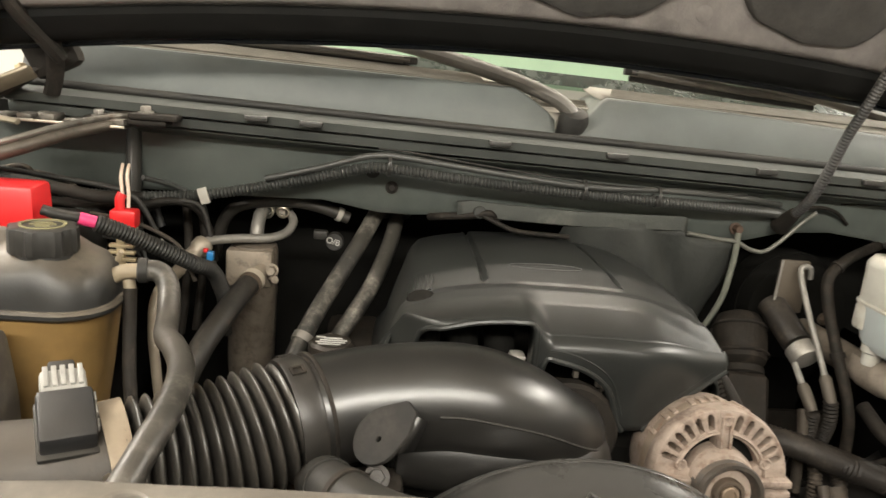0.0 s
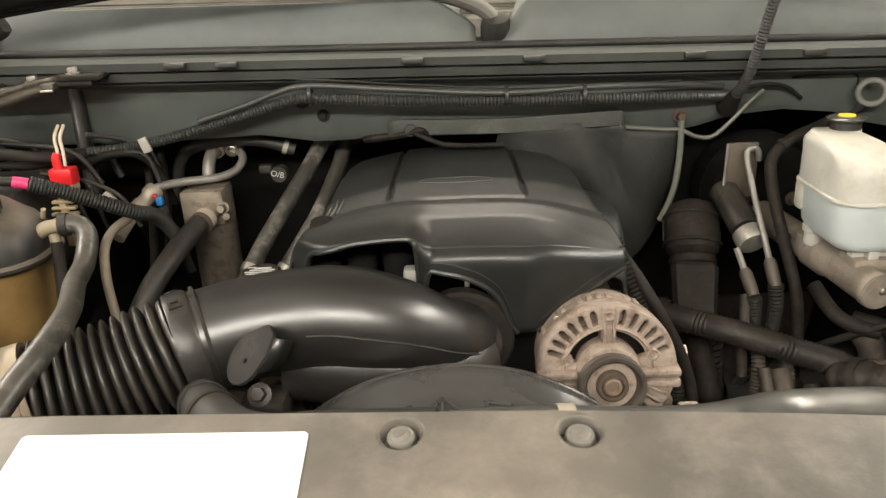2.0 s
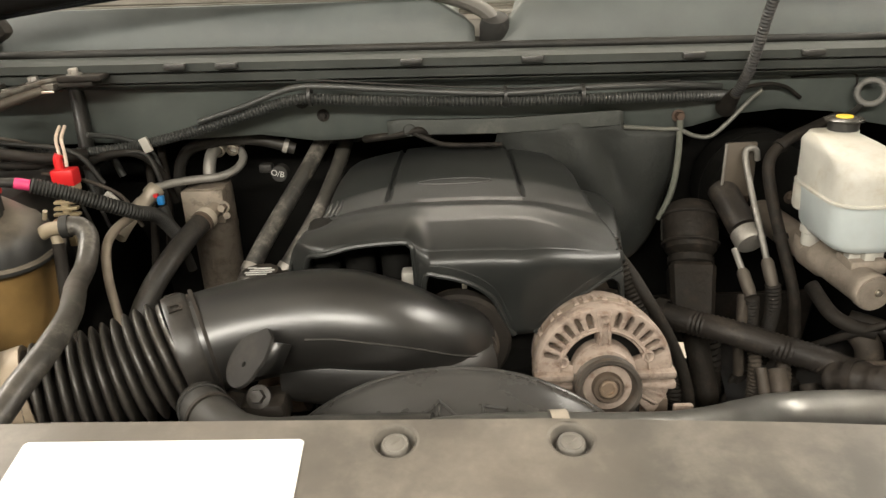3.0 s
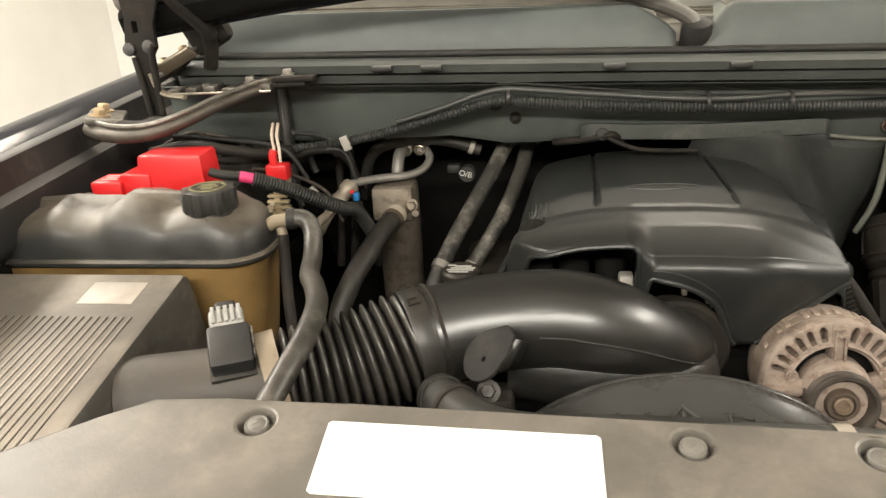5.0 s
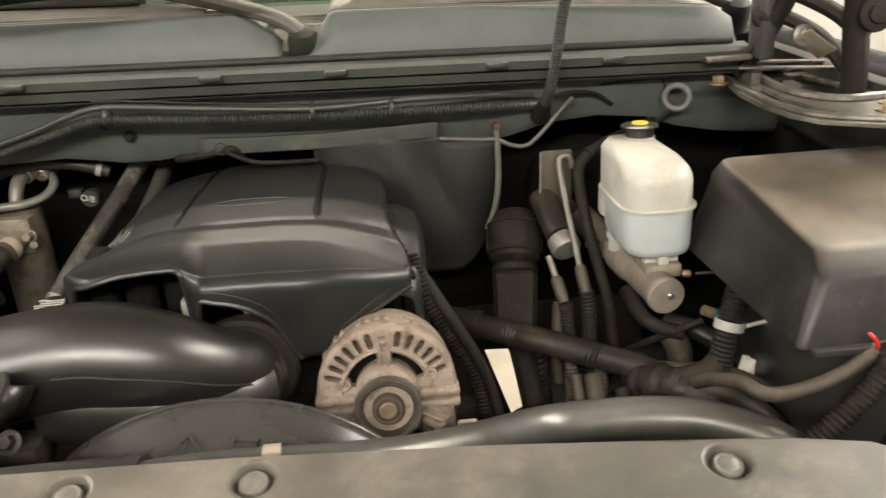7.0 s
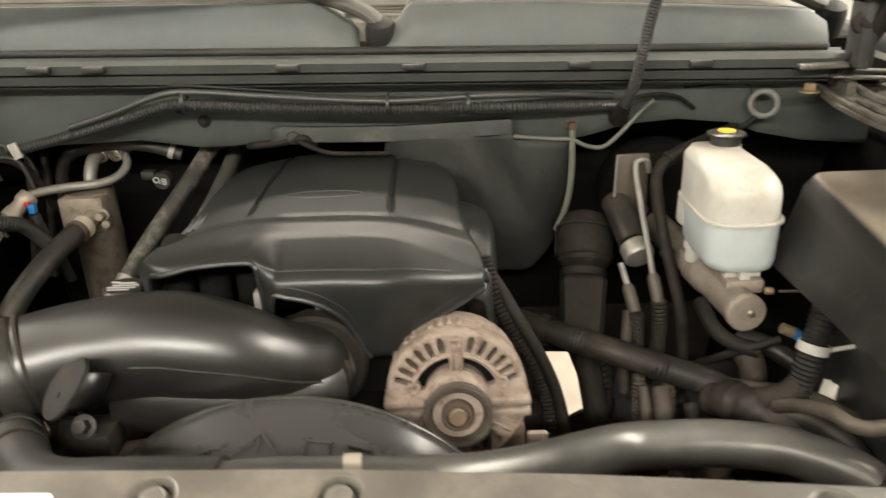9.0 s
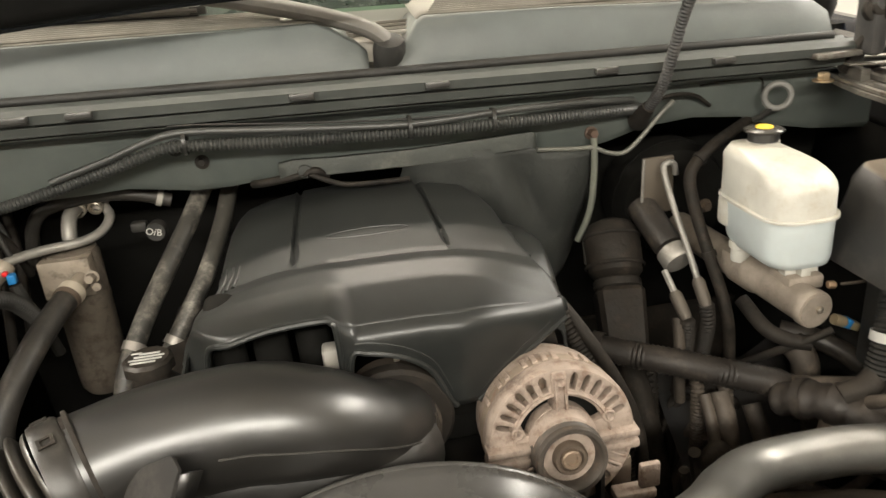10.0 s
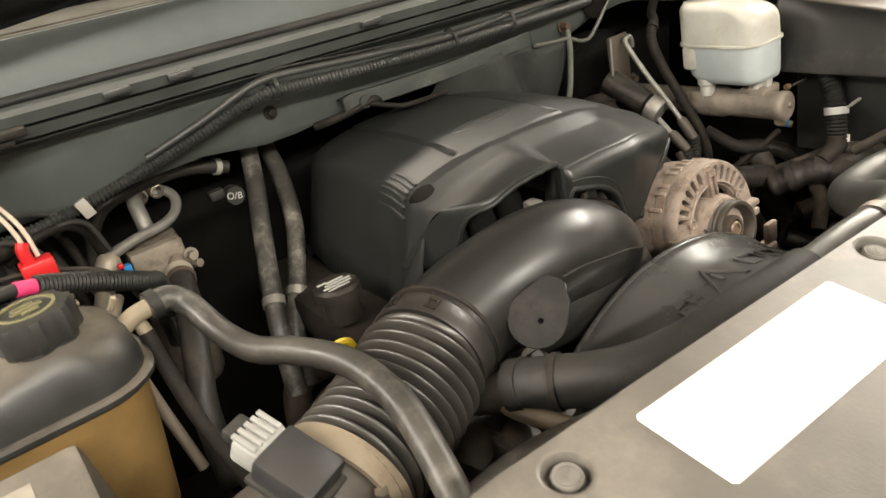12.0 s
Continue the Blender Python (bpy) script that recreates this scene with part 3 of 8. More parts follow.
def hood():
    t = thing("hood", (0.27, 1.05, 1.46), "raised dark navy hood with felt liner underneath", "hood")
    ang = radians(66)

    def at(x, s, d):
        """s metres from the rear edge up the hood, d metres below its skin."""
        u = (x - 0.18) / 0.8
        z0 = 1.455 - 0.067 * u * u + 0.012 * u
        return (x, 1.060 - s * math.cos(ang) - d * math.sin(ang), z0 + s * math.sin(ang) - d * math.cos(ang) * 0.4)

    xs = [0.27 + 0.78 * k / 14 for k in range(-14, 15)]
    bm = bm_new()
    loft(bm, [[at(x, s, -0.03) for x in xs] for s in (-0.01, 0.0, 0.2, 0.5, 0.8, 1.0, 1.12)])
    ob = part("skin", bm, PAINT, t)
    thicken(ob, 0.0015)
    # rear beam: dark rolled channel along the rear edge
    bm = bm_new()
    loft(bm, [[at(x, s, d) for s, d in ((0.0, -0.028), (0.0, -0.006), (0.006, 0.003), (0.016, 0.006), (0.036, 0.005), (0.044, -0.002), (0.048, -0.014), (0.048, -0.028))] for x in xs], True, True)
    part("rear_beam", bm, mat("hood_edge_black", (0.005, 0.005, 0.0045), 0.7, spec=0.12, smear=0.06, smear_col=(0.05, 0.045, 0.04)), t, "black painted rear beam")
    # grey inner frame and felt liner pads
    bm = bm_new()
    loft(bm, [[at(x, s, d) for x in xs] for s, d in ((0.046, -0.010), (0.056, -0.004), (0.075, -0.006), (0.11, -0.012), (0.3, -0.012), (0.7, -0.012), (1.08, -0.016))])
    thicken(part("inner_frame", bm, LINER, t, "dusty grey inner frame"), 0.002)
    felt = mat("dark_felt", (0.050, 0.047, 0.043), 0.95, var=0.35, bump=0.7, fine=150, smear=0.3, smear_col=(0.10, 0.09, 0.08))
    for x0, x1, lift in ((-0.46, -0.16, 0.066), (-0.10, 0.14, 0.080), (0.185, 0.425, 0.062), (0.500, 0.72, 0.068), (0.78, 0.98, 0.075)):
        bm = bm_new()
        secs = []
        for k in range(25):
            x = x0 + (x1 - x0) * k / 24
            e = 1 - abs(k / 12 - 1) ** 3.5
            r = lift + 0.055 * (1 - e) + 0.003 * math.sin(37 * x) + 0.0025 * math.sin(81 * x)
            secs.append([at(x, s, d) for s, d in ((r, -0.012), (r + 0.002, 0.004), (r + 0.010, 0.009), (0.2, 0.011), (0.5, 0.011), (0.93, 0.009), (0.95, -0.010))])
        loft(bm, secs)
        thicken(part("liner_pad", bm, felt, t, "dark quilted felt pad"), 0.002)
    for x in (0.46, 0.74, -0.13):
        bm = bm_new()
        lathe(bm, [(0.014, -0.002), (0.013, 0.003), (0.006, 0.005)], aim(at(x, 0.085, -0.009), at(x, 0.085, 0.2)), 16)
        part("liner_clip", bm, LINER, t)


def hinge_left():
    t = thing("hinge_assembly", (-0.46, 1.02, 1.27), "dusty yellow-zinc hood hinge with a dark upright arm and brass bolts", "hinge", "hood hinges")
    # bowed lower arm, thick at the fender and thinner towards the cowl
    path = smooth_path([(-0.565, 1.010, 1.272), (-0.535, 0.990, 1.268), (-0.495, 0.980, 1.266), (-0.450, 0.980, 1.270), (-0.405, 0.995, 1.284), (-0.365, 1.025, 1.300), (-0.330, 1.070, 1.310), (-0.305, 1.11, 1.314)], 8)
    bm = bm_new()
    rings(bm, path, lambda q: 0.0190 - 0.0085 * q, 16, 0.70)
    part("lower_arm", bm, mat("sooty_zinc_arm", (0.085, 0.074, 0.060), 0.5, metal=0.35, dust=0.4, dust_col=(0.15, 0.12, 0.09), scale=30, smear=0.7, smear_col=(0.025, 0.021, 0.018), smear_scale=26), t, angle=60)
    bm = bm_new()
    rings(bm, [p + Vector((0.0, -0.006, 0.0155 - 0.006 * k / len(path))) for k, p in enumerate(path)], 0.0042, 8)
    part("arm_ridge", bm, GOLD, t)
    bm = bm_new()
    rings(bm, [p + Vector((0.006, 0.022, 0.012)) for p in path[8:]], 0.010, 10, 0.5)
    part("arm_ridge", bm, SOOT, t)
    # fender bracket with two brass bolts
    M = Matrix.Translation((-0.556, 1.028, 1.287)) @ Matrix.Rotation(radians(24), 4, "Z") @ Matrix.Rotation(radians(10), 4, "Y")
    bm = bm_new()
    box(bm, (-0.024, -0.040, -0.010), (0.030, 0.042, 0.004), 0.004, M)
    part("fender_bracket", bm, GOLD, t)
    for dy in (-0.022, 0.022):
        bm = bm_new()
        hexagon(bm, tuple(M @ Vector((-0.004, dy, 0.004))), tuple(M @ Vector((-0.004, dy, 1.0))), 0.0095, 0.011, 0.016)
        part("bolt", bm, BRASSY, t, "brassy bolt")
    # upright arm: pressed dark plate with a slot, widening towards the hood
    bm = bm_new()
    outline = [(-0.472, 1.285), (-0.453, 1.285), (-0.453, 1.375), (-0.446, 1.386), (-0.445, 1.420), (-0.429, 1.465), (-0.418, 1.56), (-0.501, 1.56), (-0.492, 1.465), (-0.488, 1.430), (-0.496, 1.382), (-0.481, 1.374)]
    plate(bm, outline, -1.026, -1.018, Matrix.Rotation(radians(90), 4, "X"), [[(-0.4775, 1.408), (-0.4695, 1.408), (-0.4695, 1.424), (-0.4775, 1.424)]], 0.0015)
    part("upright_arm", bm, SOOT, t, "dark upright hinge arm with a slot")
    bm = bm_new()
    tube(bm, [(-0.481, 1.016, 1.374), (-0.473, 1.014, 1.32), (-0.470, 1.014, 1.287)], 0.005, 8, 5)
    tube(bm, [(-0.453, 1.016, 1.290), (-0.453, 1.014, 1.372), (-0.446, 1.012, 1.390)], 0.005, 8, 5)
    part("arm_flange", bm, SOOT, t)
    for z, x in ((1.385, -0.487), (1.388, -0.456)):
        bm = bm_new()
        lathe(bm, [(0.0095, 0.0), (0.010, 0.002), (0.009, 0.005), (0.004, 0.007)], aim((x, 1.018, z), (x, 0.8, z + 0.03)), 14)
        part("rivet", bm, RAIL, t)
    # links up to the hood corner
    for pts, r in (([(-0.445, 1.03, 1.50), (-0.425, 1.04, 1.455), (-0.400, 1.06, 1.420), (-0.385, 1.08, 1.395)], 0.017), ([(-0.405, 1.10, 1.345), (-0.395, 1.09, 1.375), (-0.390, 1.07, 1.41), (-0.40, 1.05, 1.45)], 0.012), ([(-0.505, 1.09, 1.325), (-0.465, 1.10, 1.345), (-0.425, 1.11, 1.375), (-0.395, 1.11, 1.40)], 0.012)):
        bm = bm_new()
        tube(bm, pts, r, 10, 6, 0.6)
        part("link", bm, SOOT, t)
    bm = bm_new()
    box(bm, (-0.036, -0.016, -0.040), (0.034, 0.016, 0.050), 0.012, Matrix.Translation((-0.412, 1.115, 1.410)) @ Matrix.Rotation(radians(-28), 4, "Y"))
    part("pivot_housing", bm, SOOT, t, "sooty pivot housing beside the cowl")
    # tan bolted plate and the bent foot below it
    M = Matrix.Translation((-0.440, 1.060, 1.362)) @ Matrix.Rotation(radians(-26), 4, "X") @ Matrix.Rotation(radians(-30), 4, "Y")
    bm = bm_new()
    box(bm, (-0.030, -0.017, -0.003), (0.030, 0.017, 0.003), 0.003, M)
    part("bolted_plate", bm, mat("tan_zinc_plate", (0.36, 0.31, 0.23), 0.45, metal=0.4, dust=0.3, smear=0.4, smear_col=(0.10, 0.08, 0.06), smear_scale=40), t, "tan zinc plate")
    for dx in (-0.018, 0.018):
        bm = bm_new()
        hexagon(bm, tuple(M @ Vector((dx, 0, 0.004))), tuple(M @ Vector((dx, 0, 1.0))), 0.008, 0.009, 0.012)
        part("bolt", bm, BRASSY, t, "brassy bolt")
    bm = bm_new()
    tube(bm, [(-0.462, 1.02, 1.350), (-0.456, 1.02, 1.330), (-0.445, 1.02, 1.318), (-0.415, 1.02, 1.313)], 0.0085, 10, 6, 0.45)
    part("bent_foot", bm, mat("tan_zinc_foot", (0.33, 0.29, 0.22), 0.45, metal=0.4, dust=0.3), t, "tan bent foot")
    # flat cowl brackets with bolts, worn bright along the edge
    bm = bm_new()
    box(bm, (-0.485, 1.070, 1.309), (-0.300, 1.130, 1.3115), 0.001)
    box(bm, (-0.360, 1.085, 1.313), (-0.250, 1.125, 1.321), 0.003)
    box(bm, (-0.300, 1.080, 1.321), (-0.235, 1.118, 1.330), 0.003)
    part("cowl_bracket", bm, SOOT, t)
    bm = bm_new()
    box(bm, (-0.487, 1.0675, 1.3085), (-0.300, 1.0700, 1.3122), 0.0008)
    part("bright_edge", bm, ZINC, t, "worn bright plate edge")
    for x, z in ((-0.342, 1.321), (-0.280, 1.330), (-0.415, 1.3115)):
        bm = bm_new()
        hexagon(bm, (x, 1.098, z), (x - 0.05, 1.0, z + 1), 0.0075, 0.009, 0.011)
        part("bolt", bm, ALU_CLEAN, t, "dull steel bolt")
    for k in range(6):
        bm = bm_new()
        box(bm, (-0.47 + 0.030 * k, 1.072, 1.3115), (-0.452 + 0.030 * k, 1.110 - 0.004 * (k % 2), 1.3165 + 0.002 * (k % 3)), 0.0015)
        part("packing_plate", bm, GOLD, t)
    # black support bar with its bolt
    t2 = thing("support_bar", (-0.316, 1.165, 1.20), "black steel support bar bolted beneath the hinge", "bracket")
    b2 = bm_new()
    tube(b2, [(-0.318, 1.172, 1.302), (-0.317, 1.165, 1.26), (-0.314, 1.155, 1.215), (-0.310, 1.145, 1.12)], 0.0155, 12, 6, 0.7)
    part("bar", b2, PLASTIC, t2)
    b2 = bm_new()
    hexagon(b2, (-0.316, 1.187, 1.300), (-0.316, 1.187, 2), 0.008, 0.010, 0.013)
    part("bolt", b2, ZINC, t2)


def hinge_right():
    def X(d):
        return 0.27 + d

    t = thing("hinge_assembly", (X(0.76), 1.0, 1.25), "dusty zinc-plated steel hood hinge with a dark strut and bolts", "hinge", "hood hinges")
    outer = [(0.730, 1.168), (0.718, 1.13), (0.696, 1.04), (0.686, 0.95), (0.689, 0.885), (0.704, 0.842), (0.758, 0.802), (0.820, 0.795), (0.850, 0.83), (0.860, 0.95), (0.860, 1.168)]
    well = [(0.778, 1.14), (0.768, 1.05), (0.770, 0.985), (0.796, 0.945), (0.842, 0.945), (0.850, 1.05), (0.845, 1.14)]
    slot = [(0.729, 1.07), (0.716, 0.975), (0.721, 0.905), (0.736, 0.876), (0.749, 0.884), (0.737, 0.912), (0.732, 0.975), (0.743, 1.07)]
    bm = bm_new()
    plate(bm, [(X(d), y) for d, y in outer], 1.2585, 1.2650, None, [[(X(d), y) for d, y in well], [(X(d), y) for d, y in slot]], 0.0020)
    part("base_plate", bm, GOLD, t)
    for pts, r in (([(0.727, 1.15), (0.705, 1.04), (0.694, 0.95), (0.697, 0.888), (0.710, 0.850), (0.760, 0.811), (0.82, 0.806)], 0.0045), ([(0.770, 1.13), (0.757, 1.05), (0.757, 0.98), (0.786, 0.932), (0.845, 0.934)], 0.0070)):
        bm = bm_new()
        tube(bm, [(X(d), y, 1.267) for d, y in pts], r, 8)
        part("pressed_rib", bm, GOLD, t)
    bm = bm_new()
    for y, z in ((1.085, 1.279), (1.120, 1.284)):
        box(bm, (X(0.640), y, z), (X(0.852), y + 0.016, z + 0.004), 0.002, Matrix.Translation((0.0, 0.0, 0.066)) @ Matrix.Rotation(radians(3.4), 4, "Y"))
    box(bm, (X(0.735), 1.085, 1.264), (X(0.750), 1.136, 1.282), 0.002)
    part("cross_strip", bm, GOLD, t)
    bm = bm_new()
    box(bm, (X(0.690), 1.09, 1.2835), (X(0.760), 1.145, 1.292), 0.003, Matrix.Rotation(radians(-1), 4, "Y"))
    part("packing_plate", bm, GOLD, t)
    # dark strut, arms and pivots crowding below the hood corner
    for pts, r, flat in (([(0.842, 1.00, 1.22), (0.842, 1.005, 1.29), (0.838, 1.01, 1.36), (0.833, 1.005, 1.44), (0.826, 0.99, 1.55)], 0.022, 0.7),
                         ([(0.742, 1.13, 1.275), (0.752, 1.115, 1.31), (0.768, 1.09, 1.36), (0.785, 1.05, 1.45), (0.79, 1.03, 1.52)], 0.019, 0.6),
                         ([(0.845, 1.03, 1.29), (0.822, 1.06, 1.33), (0.79, 1.09, 1.355), (0.745, 1.11, 1.372)], 0.016, 0.6),
                         ([(0.772, 1.10, 1.40), (0.80, 1.07, 1.385), (0.832, 1.04, 1.362), (0.86, 1.02, 1.33)], 0.018, 0.6)):
        bm = bm_new()
        tube(bm, [(X(d), y, z) for d, y, z in pts], r, 12, 6, flat)
        part("arm", bm, SOOT, t, "sooty hinge arm")
    for d, y, z, r in ((0.845, 0.985, 1.365, 0.022), (0.752, 1.10, 1.362, 0.018), (0.790, 1.06, 1.335, 0.015)):
        bm = bm_new()
        lathe(bm, [(r, 0.0), (r * 1.05, 0.004), (r, 0.012), (r * 0.6, 0.014), (r * 0.55, 0.019), (r * 0.3, 0.020)], aim((X(d), y, z), (X(d) - 0.05, y - 0.3, z + 0.06)), 16)
        part("pivot", bm, GOLD if d == 0.790 else SOOT, t)
    bm = bm_new()
    box(bm, (-0.026, -0.016, -0.002), (0.026, 0.016, 0.002), 0.0018, Matrix.Translation((X(0.800), 1.04, 1.325)) @ Matrix.Rotation(radians(35), 4, "Y") @ Matrix.Rotation(radians(-35), 4, "X"))
    part("bolted_plate", bm, mat("tan_zinc_plate_b", (0.36, 0.31, 0.24), 0.45, metal=0.4, dust=0.3, smear=0.4, smear_col=(0.10, 0.08, 0.06), smear_scale=40), t, "tan zinc plate")
    bm = bm_new()
    box(bm, (X(0.741), 1.080, 1.300), (X(0.766), 1.125, 1.420), 0.008)
    part("pillar", bm, RAIL, t, "dark pillar beside the cowl")
    for d, y in ((0.800, 0.86), (0.83, 0.90), (0.70, 1.12), (0.775, 1.15)):
        bm = bm_new()
        hexagon(bm, (X(d), y, 1.265), (X(d), y, 2), 0.009, 0.012, 0.015)
        part("bolt", bm, BRASSY, t, "brassy bolt")
    bm = bm_new()
    box(bm, (X(0.70), 1.045, 1.41), (X(0.86), 1.055, 1.51), 0.004)
    part("hood_plate", bm, RUBBER, t, "black plate bolted to the hood")


def sight_shield():
    t = thing("radiator_cover", (0.25, 0.25, 1.10), "broad dusty black plastic radiator cover with push pins", "radiator cover")
    rear = [(-0.40, 0.30), (-0.31, 0.385), (-0.239, 0.434), (-0.200, 0.457), (-0.137, 0.461), (-0.035, 0.457), (0.138, 0.451), (0.34, 0.444), (0.517, 0.432), (0.621, 0.422), (0.719, 0.414), (0.774, 0.403), (0.807, 0.381), (0.86, 0.32)]
    outline = rear + [(0.89, -0.02), (-0.42, -0.02)]
    pins = [(-0.104, 0.434), (0.2270, 0.4270), (0.3520, 0.4230), (0.671, 0.3970)]
    Z, fall = 1.1535, 0.175
    lean = Matrix.Translation((0, 0.437, Z)) @ Matrix.Rotation(math.atan(fall), 4, "X") @ Matrix.Translation((0, -0.437, -Z))
    bm = bm_new()
    plate(bm, outline, Z - 0.025, Z, lean, holes=[circle(x, y, 0.0142, 32) for x, y in pins], bevel=0.0035)
    part("panel", bm, SIGHT, t, angle=15)
    for x, y in pins:
        P = lean @ Matrix.Translation((x, y, Z))
        bm = bm_new()
        lathe(bm, [(0.0160, -0.0030), (0.0152, -0.0002), (0.0142, -0.0016), (0.0136, -0.0080), (0.0128, -0.0120), (0.0100, -0.0124)], P, 32, True)
        part("pin_pocket", bm, SIGHT, t)
        bm = bm_new()
        lathe(bm, [(0.0104, -0.0123), (0.0104, -0.0050), (0.0098, -0.0028), (0.0088, -0.0018), (0.0074, -0.0024), (0.0068, -0.0020), (0.0046, -0.0012)], P, 24)
        pin = part("push_pin", bm, PIN, t, "round dusty push pin")
        bm = bm_new()
        box(bm, (-0.0040, -0.0010, -0.0020), (0.0040, 0.0010, -0.0007), 0.0004, P @ Matrix.Rotation(0.7, 4, "Z"))
        part("pin_slot", bm, PIN, pin)
    # shallow moulded step across the panel
    bm = bm_new()
    tube(bm, [lean @ Vector((x, y, Z - 0.001)) for x, y in ((-0.40, 0.325), (-0.2, 0.315), (0.25, 0.305), (0.6, 0.29), (0.88, 0.27))], 0.0022, 8, 8, 0.6)
    part("moulded_step", bm, SIGHT, t)
    # label
    bm = bm_new()
    plate(bm, [(-0.0445, 0.4335), (-0.0420, 0.4360), (0.1590, 0.4305), (0.1620, 0.4280), (0.1630, 0.3640), (0.1605, 0.3612), (-0.0405, 0.3655), (-0.0435, 0.3680)], Z + 0.0002, Z + 0.0012, lean)
    solo("paper_label", bm, WHITE, "blank white rectangular paper label on the radiator cover", "label")
    # front of the truck below the cover
    t = thing("front_end", (0.25, 0.0, 0.4), "black grille and radiator support below the radiator cover", "car front")
    bm = bm_new()
    box(bm, (-0.50, -0.10, 0.45), (1.04, -0.02, 1.045), 0.02)
    part("grille_panel", bm, PLASTIC, t)
    bm = bm_new()
    box(bm, (-0.36, 0.38, 0.50), (0.86, 0.435, 1.095), 0.012)
    part("radiator", bm, DIRTY, t, "dusty black radiator")
    bm = bm_new()
    box(bm, (-0.42, 0.28, 1.055), (0.80, 0.405, 1.090), 0.008)
    part("support_bar", bm, STEEL, t)


fenders()
hood()
hinge_left()
hinge_right()
sight_shield()


# ---- engine ----
def engine_cover():
    t = thing("engine_cover", (0.27, 0.95, 1.0), "black moulded plastic engine cover, scuffed and lightly dusty", "engine cover")

    def ramp(a, b, v):
        k = min(1.0, max(0.0, (v - a) / (b - a)))
        return k * k * (3 - 2 * k)

    def line(pts, v):
        """Height along a folded profile of straight facets."""
        if v <= pts[0][0]:
            return pts[0][1]
        for (a, p), (b, q) in zip(pts, pts[1:]):
            if v <= b:
                return p + (q - p) * (v - a) / (b - a)
        return pts[-1][1]

    main = [(0.765, 1.1430), (0.838, 1.1712), (0.845, 1.1730), (0.872, 1.1778), (0.878, 1.1780), (0.897, 1.1756), (0.903, 1.1748), (0.908, 1.1752), (0.960, 1.1800), (0.972, 1.1808), (1.05, 1.1812), (1.14, 1.1790), (1.18, 1.1760), (1.21, 1.1710)]
    brow = [(0.765, 1.1730), (0.838, 1.1782), (0.845, 1.1788), (0.872, 1.1798), (0.878, 1.1798), (0.897, 1.1770), (0.903, 1.1762)] + main[7:]

    def fold(x):
        """How far the rounded fold reaches: tight over the opening, soft elsewhere."""
        return 0.004 + 0.012 * ramp(0.222, 0.246, x)

    def front_y(x):
        """Where the top folds down into the front panel."""
        return 0.770 + fold(x) + 1.15 * max(0.0, x - 0.345) ** 1.5 + 5.0 * max(0.0, 0.125 - x) ** 1.5

    def height(x, y):
        over = 1 - ramp(0.212, 0.246, x)
        h = line(main, y) * (1 - over) + line(brow, y) * over
        dx = abs(x - 0.275)
        h -= 0.0034 * (dx / 0.085) ** 2.6 * (1 - 0.40 * over * (1 - ramp(0.80, 0.90, y)))
        h -= 0.017 * ramp(0.355, 0.468, x) * (1 - ramp(0.83, 0.93, y))
        # centre panel stands proud between two grooves
        v = y - 0.35 * max(0.0, dx - 0.085) ** 1.6
        if 0.186 < x < 0.362:
            h += 0.0018 * ramp(0.902, 0.909, v)
        for g, slant in ((0.186, 0.025), (0.362, -0.01)):
            h -= 0.0062 * math.exp(-((x - g - slant * (y - 0.94)) / 0.0034) ** 4) * ramp(0.915, 0.928, v)
        return h

    def left_x(y):
        return line([(0.78, 0.089), (0.868, 0.087), (0.885, 0.096), (0.905, 0.104), (0.94, 0.109), (1.0, 0.107), (1.10, 0.107), (1.16, 0.112), (1.20, 0.124)], y)

    def right_x(y):
        return line([(0.78, 0.458), (0.826, 0.470), (0.86, 0.468), (0.90, 0.456), (0.93, 0.447), (1.0, 0.443), (1.08, 0.444), (1.14, 0.438), (1.20, 0.415)], y)

    def rear_y(x):
        return 1.20 - 0.030 * (max(0.0, 0.20 - x) / 0.1) ** 2 - 0.085 * (max(0.0, x - 0.36) / 0.1) ** 2

    fixed = sorted({round(0.835 + 0.006 * k, 4) for k in range(34)} | {0.838, 0.845, 0.872, 0.878, 0.897, 0.903, 0.908, 0.912, 0.960, 0.972})
    rows = [("front", k / 7) for k in range(7)] + [("fixed", y) for y in fixed] + [("rear", (k + 1) / 14) for k in range(14)]
    last = fixed[-1]
    n = 150
    secs = []
    for mode, v in rows:
        y0 = {"front": 0.79 + 0.045 * v, "fixed": v, "rear": last + (1.19 - last) * v}[mode]
        xl, xr = left_x(y0), right_x(y0)

        def at_y(x):
            if mode == "front":
                return front_y(x) + (0.835 - front_y(x)) * v if front_y(x) < 0.832 else 0.835 + (front_y(x) - 0.835) * (1 - v)
            return v if mode == "fixed" else last + (rear_y(x) - last) * v

        mid = [(x, at_y(x), height(x, at_y(x))) for x in (xl + (xr - xl) * k / n for k in range(n + 1))]
        zl, zr = mid[0][2], mid[-1][2]
        low = 1.0 + 0.03 * ramp(1.0, 1.15, y0)
        left = [(xl - dx, at_y(xl - dx) if mode == "front" else mid[0][1], zz) for dx, zz in ((0.055, low), (0.041, 1.05), (0.027, 1.10), (0.0170, zl - 0.030), (0.0130, zl - 0.016), (0.0088, zl - 0.0070), (0.0046, zl - 0.0022))]
        right = [(xr + dx, mid[-1][1], zr + dz) for dx, dz in ((0.0035, -0.0018), (0.0062, -0.0055), (0.0075, -0.011), (0.0078, -0.016))]
        secs.append(left + mid + right)
